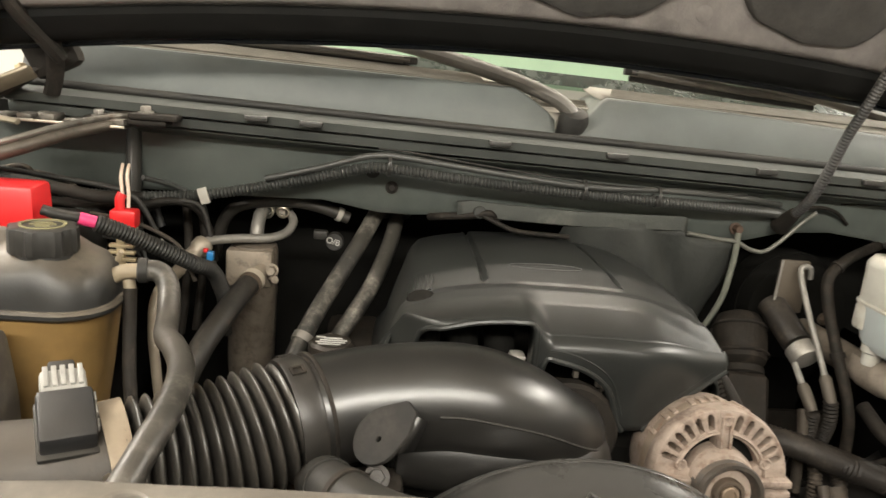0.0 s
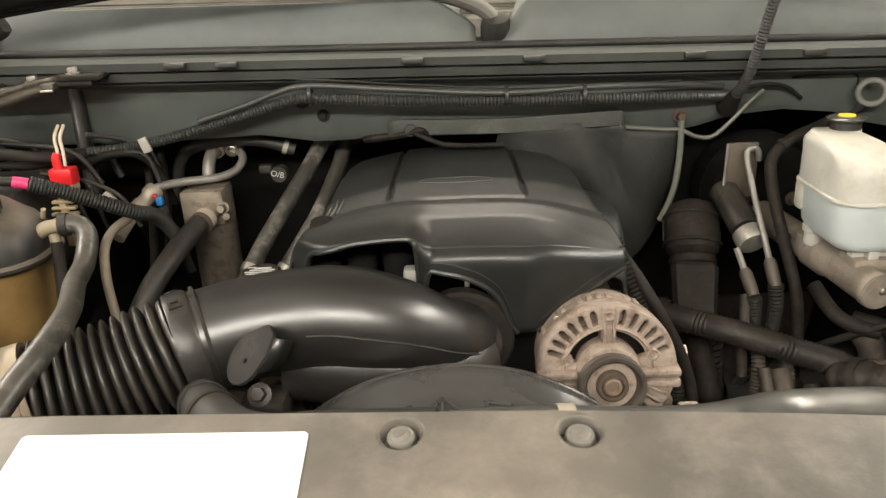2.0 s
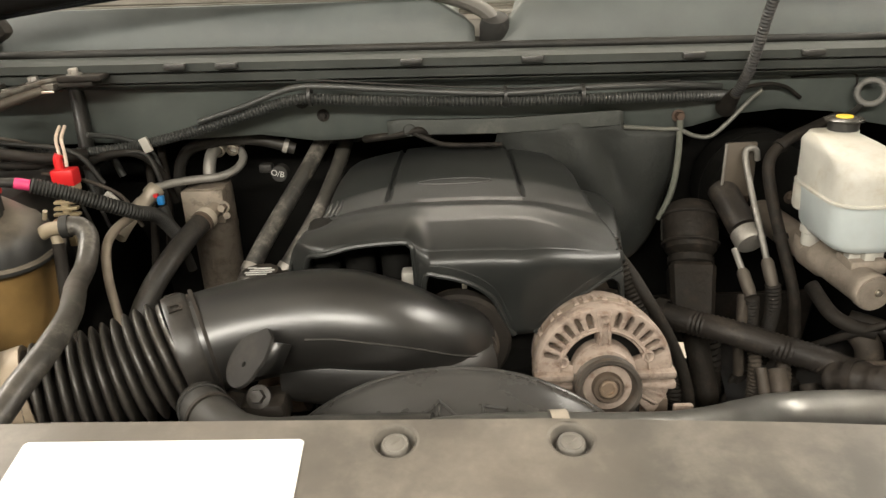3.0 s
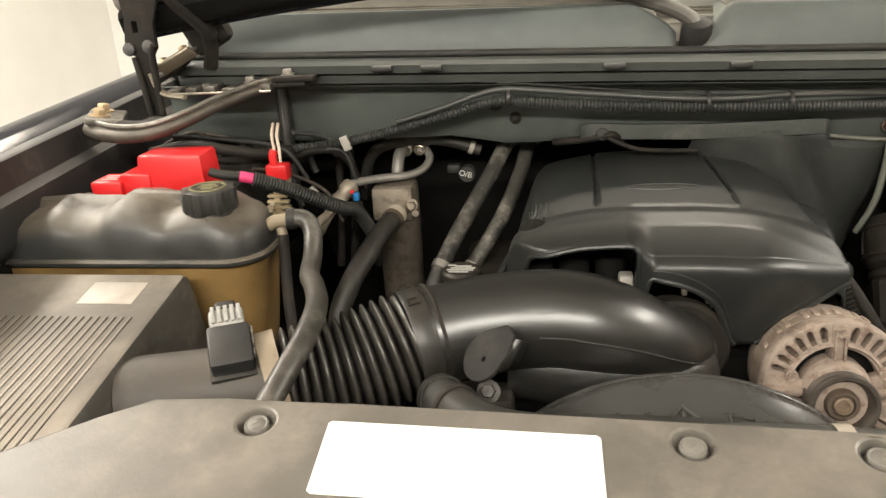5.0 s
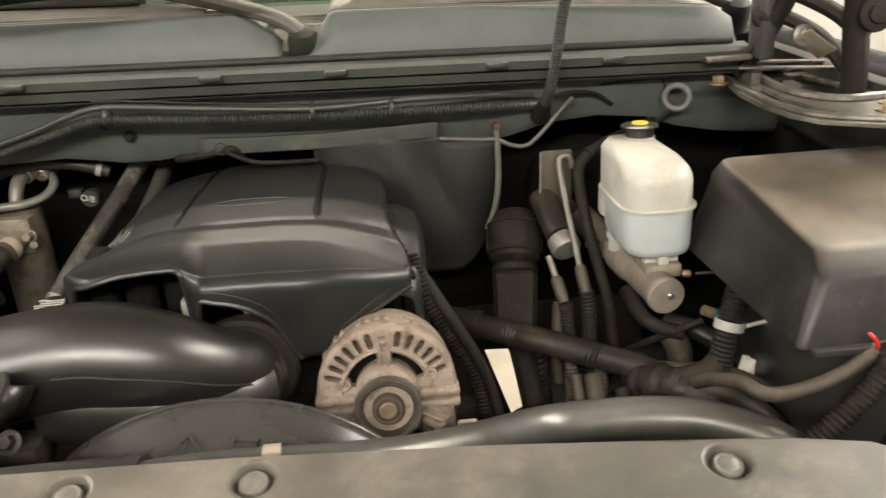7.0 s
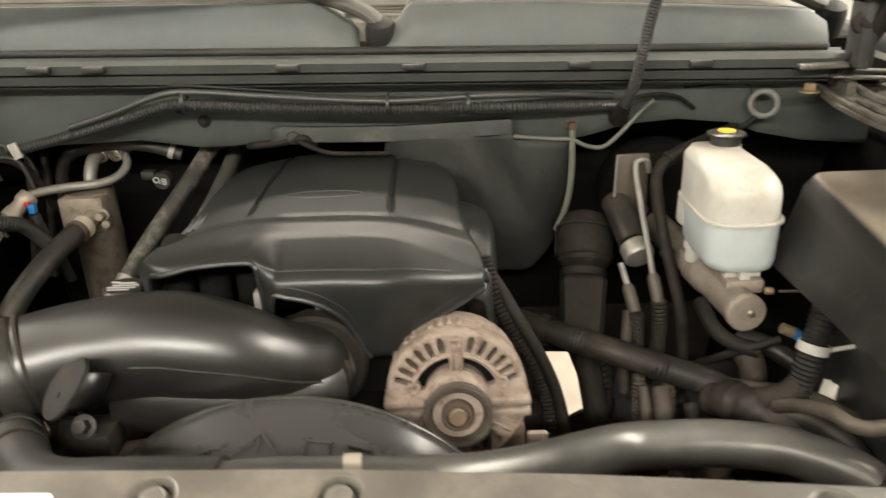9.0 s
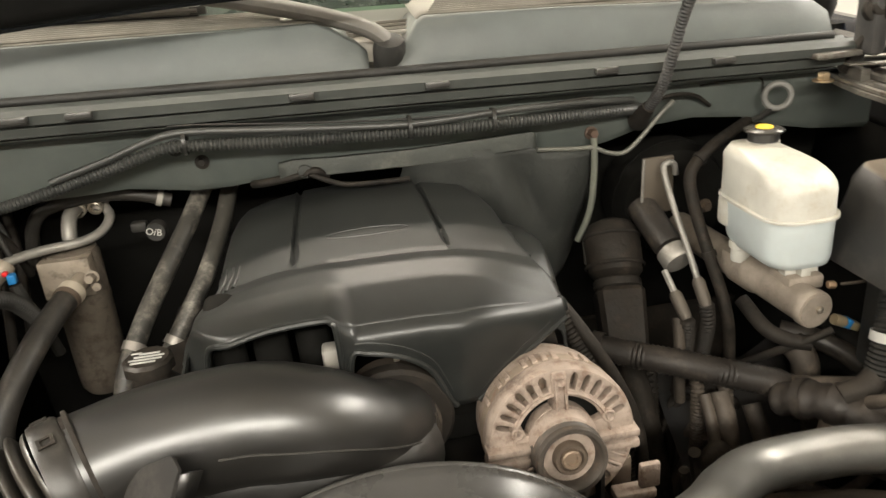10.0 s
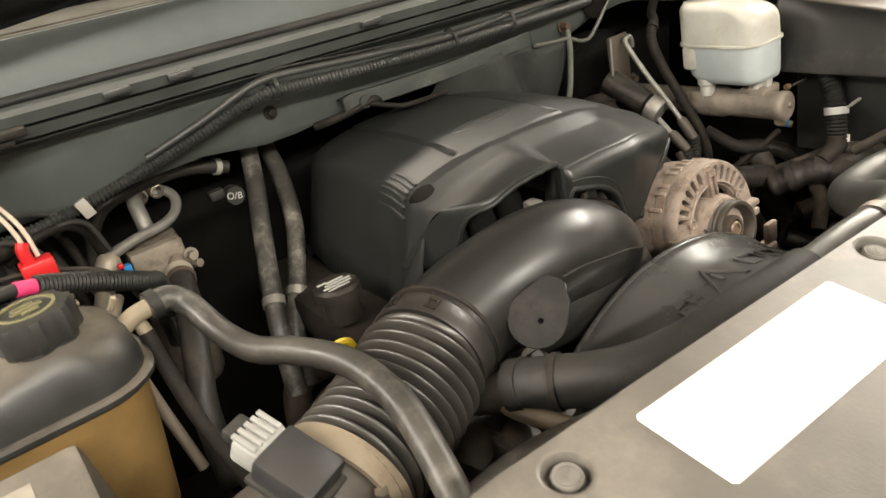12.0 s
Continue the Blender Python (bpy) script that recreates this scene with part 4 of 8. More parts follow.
    for dy, dz in ((0.004, -0.004), (0.008, -0.014), (0.010, -0.05), (0.012, -0.12)):
        secs.append([(x, y + dy, z + dz * min(1.0, max(0.1, (z - 1.0) / 0.14))) for x, y, z in secs[len(rows) - 1]])
    bm = bm_new()
    loft(bm, secs)
    shell = part("top_shell", bm, COVER, t, angle=32)
    thicken(shell, 0.003)
    # lower side panel past the ragged edge on the driver side
    bm = bm_new()
    secs = []
    for x, y, z in ((0.462, 1.10, 1.118), (0.476, 1.06, 1.129), (0.489, 1.02, 1.135), (0.495, 0.98, 1.133), (0.494, 0.94, 1.122), (0.490, 0.90, 1.106), (0.484, 0.865, 1.092), (0.477, 0.84, 1.082)):
        secs.append([(x - 0.050, y - 0.006, z + 0.012), (x - 0.028, y - 0.003, z + 0.008), (x - 0.008, y, z + 0.0025), (x - 0.001, y + 0.001, z - 0.003), (x + 0.002, y + 0.001, z - 0.012), (x + 0.005, y, z - 0.05), (x + 0.006, y, z - 0.10)])
    loft(bm, secs)
    thicken(part("side_panel", bm, COVER, t, "lower panel beside the ragged edge"), 0.003)
    rng = random.Random(3)
    for k in range(13):
        y = 0.872 + 0.0085 * k + rng.uniform(-0.003, 0.003)
        x = right_x(y)
        w = rng.uniform(0.0022, 0.0050)
        bm = bm_new()
        box(bm, (-0.0035, -w, -0.0025 - 0.004 * rng.random()), (0.0016 + 0.003 * rng.random(), w, 0.0016), 0.0010, Matrix.Translation((x + 0.0050, y, height(x, y) - 0.0070)) @ Matrix.Rotation(rng.uniform(-0.1, 0.7), 4, "Y") @ Matrix.Rotation(rng.uniform(-0.5, 0.5), 4, "Z"), 2)
        part("ragged_edge", bm, COVER, t)
    # front panel with the opening and the two arches, drawn in x, z and leaned
    right_arch = [(0.474, 1.104), (0.455, 1.098), (0.428, 1.086), (0.402, 1.070), (0.383, 1.056), (0.371, 1.046), (0.364, 1.041)]
    left_arch = [(0.340, 1.041), (0.333, 1.050), (0.326, 1.068), (0.315, 1.093), (0.297, 1.110), (0.275, 1.121), (0.252, 1.127), (0.238, 1.128), (0.2315, 1.095)]
    hole = [(0.2265, 1.095), (0.2250, 1.156), (0.221, 1.1665), (0.211, 1.1705), (0.160, 1.1675), (0.122, 1.159), (0.107, 1.154), (0.098, 1.143), (0.092, 1.118), (0.086, 1.085), (0.054, 1.085)]

    def lean(x, z):
        d = max(0.0, height(x, front_y(x)) - z)
        return front_y(x) + 0.15 * d - fold(x) * (1 - math.exp(-d / (0.0035 + 0.25 * (fold(x) - 0.004))))

    low = sorted([(0.054, 1.085), (0.0859, 1.085)] + hole[1:9] + [(0.2266, 1.095), (0.2314, 1.095)] + left_arch[:-1] + right_arch)
    xs = sorted({round(x, 4) for x, z in low} | {round(0.054 + 0.003 * k, 4) for k in range(141)})
    xs = [x for x in xs if x <= 0.474]
    bm = bm_new()
    cols = []
    for x in xs:
        zt, zb = height(x, front_y(x)) - (0.02 * ramp(0.09, 0.055, x) if x < 0.09 else 0.0), line(low, x)
        if x < 0.09:
            zt -= 0.03 * ((0.09 - x) / 0.036) ** 2
        col = []
        for k in range(25):
            z = zt + (min(zb, zt - 0.002) - zt) * (k / 24) ** 2.0
            col.append((x, lean(x, z), z))
        cols.append(col)
    loft(bm, cols)
    thicken(part("front_panel", bm, COVER, t, angle=50), 0.003, 0.0)

    def rim(pts, r=0.003, up=0.0, name="rim"):
        b = bm_new()
        tube(b, [(x, lean(x, z + up) - 0.0008, z + up) for x, z in pts], r, 8, 4)
        part(name, b, COVER, t)
    rim(hole[:10], 0.0034)
    rim(right_arch, 0.0036)
    rim(left_arch, 0.0036)
    rim([(x + 0.003, z) for x, z in left_arch[1:-1]], 0.0014, 0.011, "arch_bead")
    rim([(x - 0.003, z) for x, z in right_arch[1:-1]], 0.0014, 0.011, "arch_bead")
    # return lip running back from the arches and the opening
    for pts in (left_arch[:-1], right_arch, hole[:10]):
        b = bm_new()
        loft(b, [[(x, lean(x, z) + d, z) for x, z in pts] for d in (0.0, 0.012, 0.028)])
        thicken(part("arch_lip", b, COVER, t), 0.002)
    # oval emblem outline on the centre panel
    b = bm_new()
    oval = [(0.274 + 0.050 * math.cos(a), 0.968 + 0.011 * math.sin(a)) for a in (2 * math.pi * k / 36 for k in range(37))]
    rings(b, [Vector((x, y, height(x, y))) for x, y in oval], 0.0007, 6, 1.0, False)
    part("emblem_ring", b, COVER, t, "shallow oval moulded ring")
    # short louvres stepping down the shoulder
    for k, (dx, dz) in enumerate(((0.0115, 0.0003), (0.0040, -0.0002), (-0.0040, -0.0018), (-0.0085, -0.0064), (-0.0126, -0.0150), (-0.0160, -0.0270))):
        b = bm_new()
        tube(b, [(left_x(y) + dx, y, height(left_x(y) + max(0.0, dx), y) + dz) for y in (0.908 - 0.002 * k, 0.922, 0.938, 0.956 + 0.002 * k)], 0.0024, 8, 5)
        part("louvre_rib", b, COVER, t)


def engine_block():
    t = thing("engine", (0.27, 0.95, 0.5), "dusty engine with heads, block and intake runners blackened for shade", "engine")
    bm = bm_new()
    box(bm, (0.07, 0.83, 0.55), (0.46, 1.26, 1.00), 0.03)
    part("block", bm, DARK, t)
    # runners take the same near-black, painting the shade inside the cover opening
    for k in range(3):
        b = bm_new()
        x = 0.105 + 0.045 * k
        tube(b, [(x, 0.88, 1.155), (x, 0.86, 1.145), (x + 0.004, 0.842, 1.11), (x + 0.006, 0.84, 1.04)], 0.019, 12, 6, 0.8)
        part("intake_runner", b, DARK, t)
    for x0, x1, z1, m in ((-0.02, 0.07, 1.015, SOOT), (0.46, 0.525, 0.95, DIRTY)):
        b = bm_new()
        box(b, (x0, 0.84, z1 - 0.06), (x1, 1.22, z1), 0.015)
        part("valve_cover", b, m, t, "dusty cast valve cover")
    b = bm_new()
    lathe(b, [(0.05, 0), (0.05, 0.06), (0.046, 0.065), (0.046, 0.08)], aim((0.272, 0.84, 1.03), (0.272, 0.60, 1.03)), 28)
    part("throttle_body", b, DIRTY, t, "dusty cast throttle body")
    b = bm_new()
    lathe(b, [(0.062, -0.004), (0.064, 0.0), (0.064, 0.012), (0.060, 0.016)], aim((0.272, 0.795, 1.035), (0.272, 0.60, 1.03)), 32)
    part("throttle_clamp", b, SOOT, t, "black hose clamp")
    b = bm_new()
    box(b, (0.206, 0.806, 1.085), (0.224, 0.828, 1.118), 0.004)
    part("sensor_housing", b, WHITEP, t, "pale sensor housing")
    for k in (0, 3, 4, 8):
        a = 0.55 + 0.11 * k
        b = bm_new()
        box(b, (-0.003, -0.004, -0.004), (0.003, 0.004, 0.004), 0.001, Matrix.Translation((0.272 + 0.068 * math.cos(a), 0.80, 1.035 + 0.068 * math.sin(a))))
        part("clamp_tooth", b, ZINC, t)
    # front accessories under the duct
    b = bm_new()
    box(b, (0.15, 0.70, 0.70), (0.40, 0.83, 0.98), 0.03)
    part("front_cover", b, DARK, t)
    b = bm_new()
    lathe(b, [(0.07, 0), (0.072, 0.01), (0.072, 0.035), (0.05, 0.04), (0.02, 0.045)], aim((0.12, 0.70, 0.90), (0.12, 0.4, 0.90)), 32)
    part("idler_pulley", b, RUSTY, t)
    # oil filler
    f = thing("oil_filler", (-0.003, 0.945, 1.03), "black oil filler cap with white printed marks", "oil cap")
    b = bm_new()
    lathe(b, [(0.024, -0.03), (0.024, 0.0), (0.030, 0.002), (0.030, 0.014), (0.026, 0.018)], Matrix.Translation((-0.003, 0.945, 1.052)), 10)
    part("cap", b, CAST, f)
    b = bm_new()
    for k, (x0, x1, dy) in enumerate(((-0.017, 0.012, -0.012), (-0.020, 0.018, -0.005), (-0.015, 0.020, 0.002), (-0.010, 0.014, 0.009), (-0.02, -0.008, 0.012))):
        box(b, (x0, dy - 0.0016, 0), (x1, dy + 0.0016, 0.0008), 0, Matrix.Translation((-0.003, 0.943, 1.0702)))
    part("marking", b, PRINT, f, "worn white marking bars")
    b = bm_new()
    tube(b, [(0.0, 0.95, 1.03), (0.02, 0.97, 0.99), (0.04, 0.98, 0.93)], 0.022, 14)
    part("neck", b, PLASTIC, f)
    d = thing("dipstick", (-0.063, 0.831, 1.02), "yellow plastic dipstick handle", "dipstick")
    b = bm_new()
    tube(b, [(-0.077, 0.833, 1.046), (-0.073, 0.832, 1.057), (-0.063, 0.831, 1.061), (-0.053, 0.830, 1.057), (-0.049, 0.829, 1.046)], 0.0045, 8)
    part("handle", b, YELLOW, d)
    b = bm_new()
    tube(b, [(-0.063, 0.831, 1.058), (-0.060, 0.85, 0.98), (-0.04, 0.87, 0.85)], 0.004, 8)
    part("tube", b, RUSTY, d)


def alternator():
    c = Vector((0.437, 0.0, 1.013))
    t = thing("alternator", (c.x, 0.78, 0.93), "dusty rusting cast-aluminium alternator with black pulley", "alternator")

    def P(y):
        return aim((c.x, y, c.z), (c.x, y - 1.0, c.z + 0.15))

    def arc_slot(a, r0, r1, half):
        """Outline of a rounded radial slot at a degrees, r0 to r1 from the axis."""
        u, w = Vector((math.cos(radians(a)), math.sin(radians(a)))), Vector((-math.sin(radians(a)), math.cos(radians(a))))
        pts = [u * r0 - w * half * 0.8, u * (r1 - half) - w * half, u * r1 - w * half * 0.4, u * r1 + w * half * 0.4, u * (r1 - half) + w * half, u * r0 + w * half * 0.8]
        return [(p.x, p.y) for p in pts]

    def crescent(a0, a1, r0, r1, n=9):
        out = [(r1 * math.cos(radians(a0 + (a1 - a0) * k / n)), r1 * math.sin(radians(a0 + (a1 - a0) * k / n))) for k in range(n + 1)]
        return out + [(r0 * math.cos(radians(a1 + (a0 - a1) * k / n)), r0 * math.sin(radians(a1 + (a0 - a1) * k / n))) for k in range(n + 1)]

    # the pose's z axis points to the front
    bm = bm_new()
    lathe(bm, [(0.060, -0.06), (0.072, -0.05), (0.076, -0.035), (0.077, -0.005), (0.076, 0.0), (0.066, 0.002)], P(0.765), 40)
    part("rear_housing", bm, ALU, t)
    bm = bm_new()
    lathe(bm, [(0.0765, 0.0), (0.079, 0.001), (0.079, 0.016), (0.0765, 0.018)], P(0.765), 40)
    part("stator_ring", bm, mat("rusty_stator", (0.20, 0.15, 0.11), 0.8, dust=0.5, rust=(0.18, 0.08, 0.04), scale=60), t, "rusty laminated ring")
    bm = bm_new()
    lathe(bm, [(0.074, 0.0), (0.055, 0.004), (0.03, 0.006)], P(0.752), 40)
    part("inner_windings", bm, mat("dark_copper_windings", (0.10, 0.030, 0.020), 0.7, rust=(0.42, 0.085, 0.05), scale=22), t, "dark windings behind the slots")
    bm = bm_new()
    lathe(bm, [(0.052, 0.016), (0.051, 0.019), (0.034, 0.019)], P(0.765), 40)
    part("rotor", bm, DARK, t, "rotor behind the openings, near-black for shade")
    # front bracket: drum shoulder, slotted face, inner dish and hub
    bm = bm_new()
    lathe(bm, [(0.077, 0.014), (0.0794, 0.018), (0.0794, 0.029), (0.0782, 0.0345), (0.0762, 0.0368), (0.0745, 0.036), (0.0745, 0.028), (0.0755, 0.018), (0.077, 0.014)], P(0.765), 56, True)
    part("bracket_shoulder", bm, ALU, t)
    slots = [arc_slot(a, 0.0545, 0.0722, 0.0034 if k else 0.0040) for half in ((75.5, 63.5, 52, 41, 30.5, 20.5), (104.5, 116.5, 128, 139, 149.5, 160)) for k, a in enumerate(half)]
    slots += [arc_slot(a, 0.0545, 0.0715, 0.0034) for a in (215, 228, 241, 254, 286, 299, 312, 325)]
    bm = bm_new()
    plate(bm, circle(0, 0, 0.0768, 72), 0.024, 0.0372, P(0.765), slots + [crescent(101, 165, 0.0365, 0.0485), crescent(20, 79, 0.0365, 0.0470), crescent(200, 340, 0.0365, 0.048)], 0.0011)
    part("slotted_face", bm, ALU, t, "slotted cast front bracket", angle=60)
    bm = bm_new()
    lathe(bm, [(0.0530, 0.034), (0.0525, 0.0395), (0.0508, 0.0412), (0.0492, 0.039), (0.0490, 0.034)], P(0.765), 56, True)
    part("inner_ridge", bm, ALU, t)
    bm = bm_new()
    lathe(bm, [(0.036, 0.020), (0.0355, 0.044), (0.031, 0.052), (0.012, 0.054), (0.012, 0.020), (0.036, 0.020)], P(0.765), 48, True)
    part("bearing_hub", bm, ALU, t)
    for a in (0, 118, 242):
        R = P(0.765) @ Matrix.Rotation(radians(a), 4, "Z")
        bm = bm_new()
        box(bm, (-0.0085, 0.026, 0.018), (0.0085, 0.0755, 0.0405), 0.004, R)
        part("spoke", bm, ALU, t)
        for dx in (-0.0050, 0.0050):
            bm = bm_new()
            box(bm, (dx - 0.0017, 0.034, 0.0405), (dx + 0.0017, 0.070, 0.0448), 0.0012, R)
            part("spoke_rib", bm, ALU, t)
    bm = bm_new()
    lathe(bm, [(0.0062, 0.034), (0.0060, 0.043), (0.0048, 0.0445), (0.0022, 0.0430)], P(0.765) @ Matrix.Translation((0, 0.0655, 0)), 14)
    part("bolt_boss", bm, ALU, t)
    for x, y in ((-0.047, 0.014), (0.050, 0.018)):
        bm = bm_new()
        lathe(bm, [(0.0075, 0.030), (0.0072, 0.0400), (0.0055, 0.0412), (0.0030, 0.0390)], P(0.765) @ Matrix.Translation((x, y, 0)), 14)
        part("bolt_boss", bm, ALU, t)
    bm = bm_new()
    box(bm, (-0.0030, 0.077, -0.004), (0.0030, 0.0808, 0.014), 0.001, seg=1)
    tooth = finish("cooling_tooth", bm, ALU)
    for k in (7, 8, 10, 11, 12, 13, 15, 16, 18):
        ob = new("cooling_tooth", tooth)
        ob.parent = t
        ob.matrix_parent_inverse = Matrix.Translation(-t.location)
        ob.matrix_basis = P(0.765) @ Matrix.Rotation(radians(-84 + 8 * k), 4, "Z")
    # side ears split by a seam
    for sx in (-1, 1):
        for dz, w in ((-0.0095, 0.0052), (0.0035, 0.0048)):
            bm = bm_new()
            box(bm, (c.x + sx * 0.058 - 0.023, 0.718, c.z + dz - w), (c.x + sx * 0.058 + 0.023, 0.742, c.z + dz + w), 0.0035, Matrix.Translation((0, 0, 0)))
            part("mounting_ear", bm, ALU, t)
    bm = bm_new()
    box(bm, (c.x - 0.080, 0.724, c.z - 0.045), (c.x - 0.048, 0.748, c.z - 0.012), 0.006)
    part("lower_lug", bm, ALU, t)
    bm = bm_new()
    box(bm, (0.487, 0.722, 0.93), (0.512, 0.76, 0.985), 0.006)
    part("lower_bracket", bm, RUSTY, t)
    bm = bm_new()
    box(bm, (0.485, 0.70, 0.945), (0.530, 0.72, 0.956), 0.003)
    box(bm, (0.512, 0.704, 0.956), (0.535, 0.712, 0.986), 0.003)
    part("bracket_foot", bm, ALU, t)
    # pulley: deep dished face inside a grooved rim
    bm = bm_new()
    lathe(bm, [(0.016, -0.010), (0.0262, -0.010), (0.0282, -0.002), (0.0300, 0.0065), (0.0318, 0.0085), (0.0358, 0.0085), (0.0370, 0.006), (0.0370, 0.002), (0.0345, -0.001), (0.0370, -0.004), (0.0345, -0.007), (0.0370, -0.010), (0.0345, -0.013), (0.0370, -0.016), (0.0370, -0.022), (0.016, -0.022), (0.016, -0.010)], P(0.703), 48, True)
    part("pulley", bm, mat("worn_black_pulley", (0.040, 0.034, 0.028), 0.55, dust=0.35, dust_col=(0.16, 0.12, 0.09), rust=(0.10, 0.07, 0.05), scale=50), t, "black grooved pulley")
    bm = bm_new()
    lathe(bm, [(0.0274, -0.0050), (0.0262, -0.0078), (0.0205, -0.0085), (0.0200, -0.0098)], P(0.703), 40)
    part("pulley_face", bm, ALU, t, "bare dusty pulley face")
    bm = bm_new()
    lathe(bm, [(0.0180, -0.010), (0.0176, 0.0015), (0.0160, 0.0035), (0.0128, 0.0035), (0.0120, 0.000), (0.0100, 0.000)], P(0.703), 32)
    part("hub", bm, RUSTY, t)
    bm = bm_new()
    lathe(bm, [(0.0105, -0.004), (0.0102, 0.0040), (0.0088, 0.0055), (0.0062, 0.0055), (0.0056, 0.0025), (0.0022, 0.0025)], P(0.703), 20)
    part("nut", bm, mat("bright_nut", (0.30, 0.22, 0.155), 0.5, metal=0.5, dust=0.3), t, "bare metal shaft nut")
    # belt down from the pulley
    bm = bm_new()
    box(bm, (0.404, 0.703, 0.70), (0.408, 0.722, 1.01))
    box(bm, (0.469, 0.703, 0.70), (0.473, 0.722, 1.01))
    part("belt", bm, RUBBER, t, "black drive belt")


def intake_duct():
    t = thing("intake_duct", (0.12, 0.72, 1.03), "satin black plastic air intake duct with moulded seam", "intake duct")
    path = smooth_path([(-0.012, 0.712, 1.083), (0.05, 0.722, 1.094), (0.13, 0.722, 1.102), (0.190, 0.724, 1.090), (0.235, 0.738, 1.066), (0.264, 0.764, 1.046), (0.272, 0.80, 1.036)], 10)
    axis = path
    bm = bm_new()
    rings(bm, path, lambda s: 0.0565 - 0.0095 * min(1.0, max(0.0, (s - 0.42) / 0.34)), 36)
    part("tube", bm, TUBE, t, angle=60)
    # lower resonator chamber
    bm = bm_new()
    path = smooth_path([(0.08, 0.728, 1.048), (0.13, 0.726, 1.046), (0.20, 0.728, 1.038), (0.255, 0.745, 1.025), (0.285, 0.770, 1.015)], 8)
    rings(bm, path, lambda s: 0.046 + 0.006 * math.sin(math.pi * s), 24, 0.95)
    part("resonator", bm, TUBE, t, angle=60)
    # moulded seam line
    bm = bm_new()
    m = len(axis) - 1
    line = []
    for i in range(round(m * 0.30), round(m * 0.93), 3):
        d = (axis[i + 1] - axis[i - 1]).normalized()
        side = Vector((d.y, -d.x, 0)).normalized()
        r = 0.0568 - 0.0095 * min(1.0, max(0.0, (i / m - 0.42) / 0.34))
        a = 0.10 - 1.0 * max(0.0, i / m - 0.62)
        line.append(axis[i] + side * r * math.cos(a) + Vector((0, 0, r * math.sin(a))))
    tube(bm, line, 0.0013, 6, 3)
    part("seam", bm, mat("dull_seam_plastic", (0.020, 0.019, 0.017), 0.62, spec=0.3, dust=0.1), t)
    # tab on the front
    n = Vector((-0.60, -0.45, 0.66)).normalized()
    up = (Vector((0, 0, 1)) - n * n.z).normalized()
    right = up.cross(n)
    M = Matrix((right, up, n)).transposed().to_4x4() @ Matrix.Rotation(-0.28, 4, "Z")
    M.translation = (0.057, 0.643, 1.098)
    bm = bm_new()
    disc = [(0.0285 * math.cos(a), 0.0285 * math.sin(a)) for a in (radians(140 + 225 * k / 28) for k in range(29))]
    plate(bm, disc + [(0.0250, 0.022), (0.0140, 0.0385), (0.0110, 0.0405), (-0.0030, 0.0410), (-0.0065, 0.0390)], -0.002, 0.002, M, [circle(0.004, -0.002, 0.0028, 10)], 0.0008)
    part("mounting_tab", bm, mat("scuffed_tab_plastic", (0.020, 0.0185, 0.017), 0.72, spec=0.25, smear=0.06), t, "rounded mounting tab with a small hole", angle=12)
    bm = bm_new()
    A, B = (M @ Vector(q) for q in ((0.0130, 0.0375, 0.0), (0.0280, 0.004, 0.0)))
    bm.faces.new([bm.verts.new(q) for q in (A, B, B + Vector((0.016, 0.028, -0.012)), A + Vector((0.012, 0.022, -0.016)))])
    thicken(part("tab_gusset", bm, TUBE, t), 0.003)
    # collar and bellows
    a, b = Vector((-0.012, 0.712, 1.083)), Vector((-0.170, 0.636, 1.062))
    d = (a - b).normalized()
    t2 = thing("air_bellows", tuple((a + b) / 2 - Vector((0, 0, 0.06))), "ribbed black rubber intake bellows with dust in the folds", "intake bellows")
    n = 12
    path, rad = [], []
    L = (a - b).length - 0.022
    for k in range(n * 14 + 1):
        s = k / (n * 14)
        path.append(b + d * (L * s) + Vector((0, 0, -0.006 * math.sin(math.pi * s))))
        rad.append(0.0525 + 0.003 * s + 0.0104 * (abs(math.cos(math.pi * n * s)) ** 0.75 * 2 - 1.30) * (1.0 if s < 0.97 else 0.3))
    bm = bm_new()
    m = len(path) - 1
    rings(bm, path, lambda s: rad[round(s * m)], 44)
    part("bellows", bm, BELLOWS, t2, angle=60)
    M = aim(tuple(a - d * 0.026), tuple(a + d * 0.1))
    bm = bm_new()
    lathe(bm, [(0.050, 0.0), (0.0595, 0.0), (0.0608, 0.003), (0.0608, 0.021), (0.0595, 0.024), (0.0575, 0.026), (0.056, 0.026)], M, 48)
    part("collar", bm, COLLAR, t2, "smooth black rubber collar")
    for ang, w in ((-2.45, 0.0050), (-2.0, 0.0065), (-1.1, 0.0055), (-2.8, 0.0060), (-0.4, 0.0060), (0.3, 0.0055)):
        Q = M @ Matrix.Rotation(ang, 4, "Z") @ Matrix.Translation((0, 0.0608, 0))
        bm = bm_new()
        plate(bm, [(-w, 0.005), (w, 0.005), (w, 0.019), (-w, 0.019)], -0.0016, 0.0016, Q @ Matrix.Rotation(radians(90), 4, "X") , [[(-w + 0.002, 0.008), (w - 0.002, 0.008), (w - 0.002, 0.016), (-w + 0.002, 0.016)]], 0.0005)
        part("collar_lug", bm, SOOT, t2)
    bm = bm_new()
    lathe(bm, [(0.0560, 0.026), (0.0570, 0.0262), (0.0570, 0.0295), (0.0606, 0.030), (0.0612, 0.032), (0.0606, 0.034), (0.0570, 0.035)], M, 48)
    part("band", bm, SOOT, t2)
    bm = bm_new()
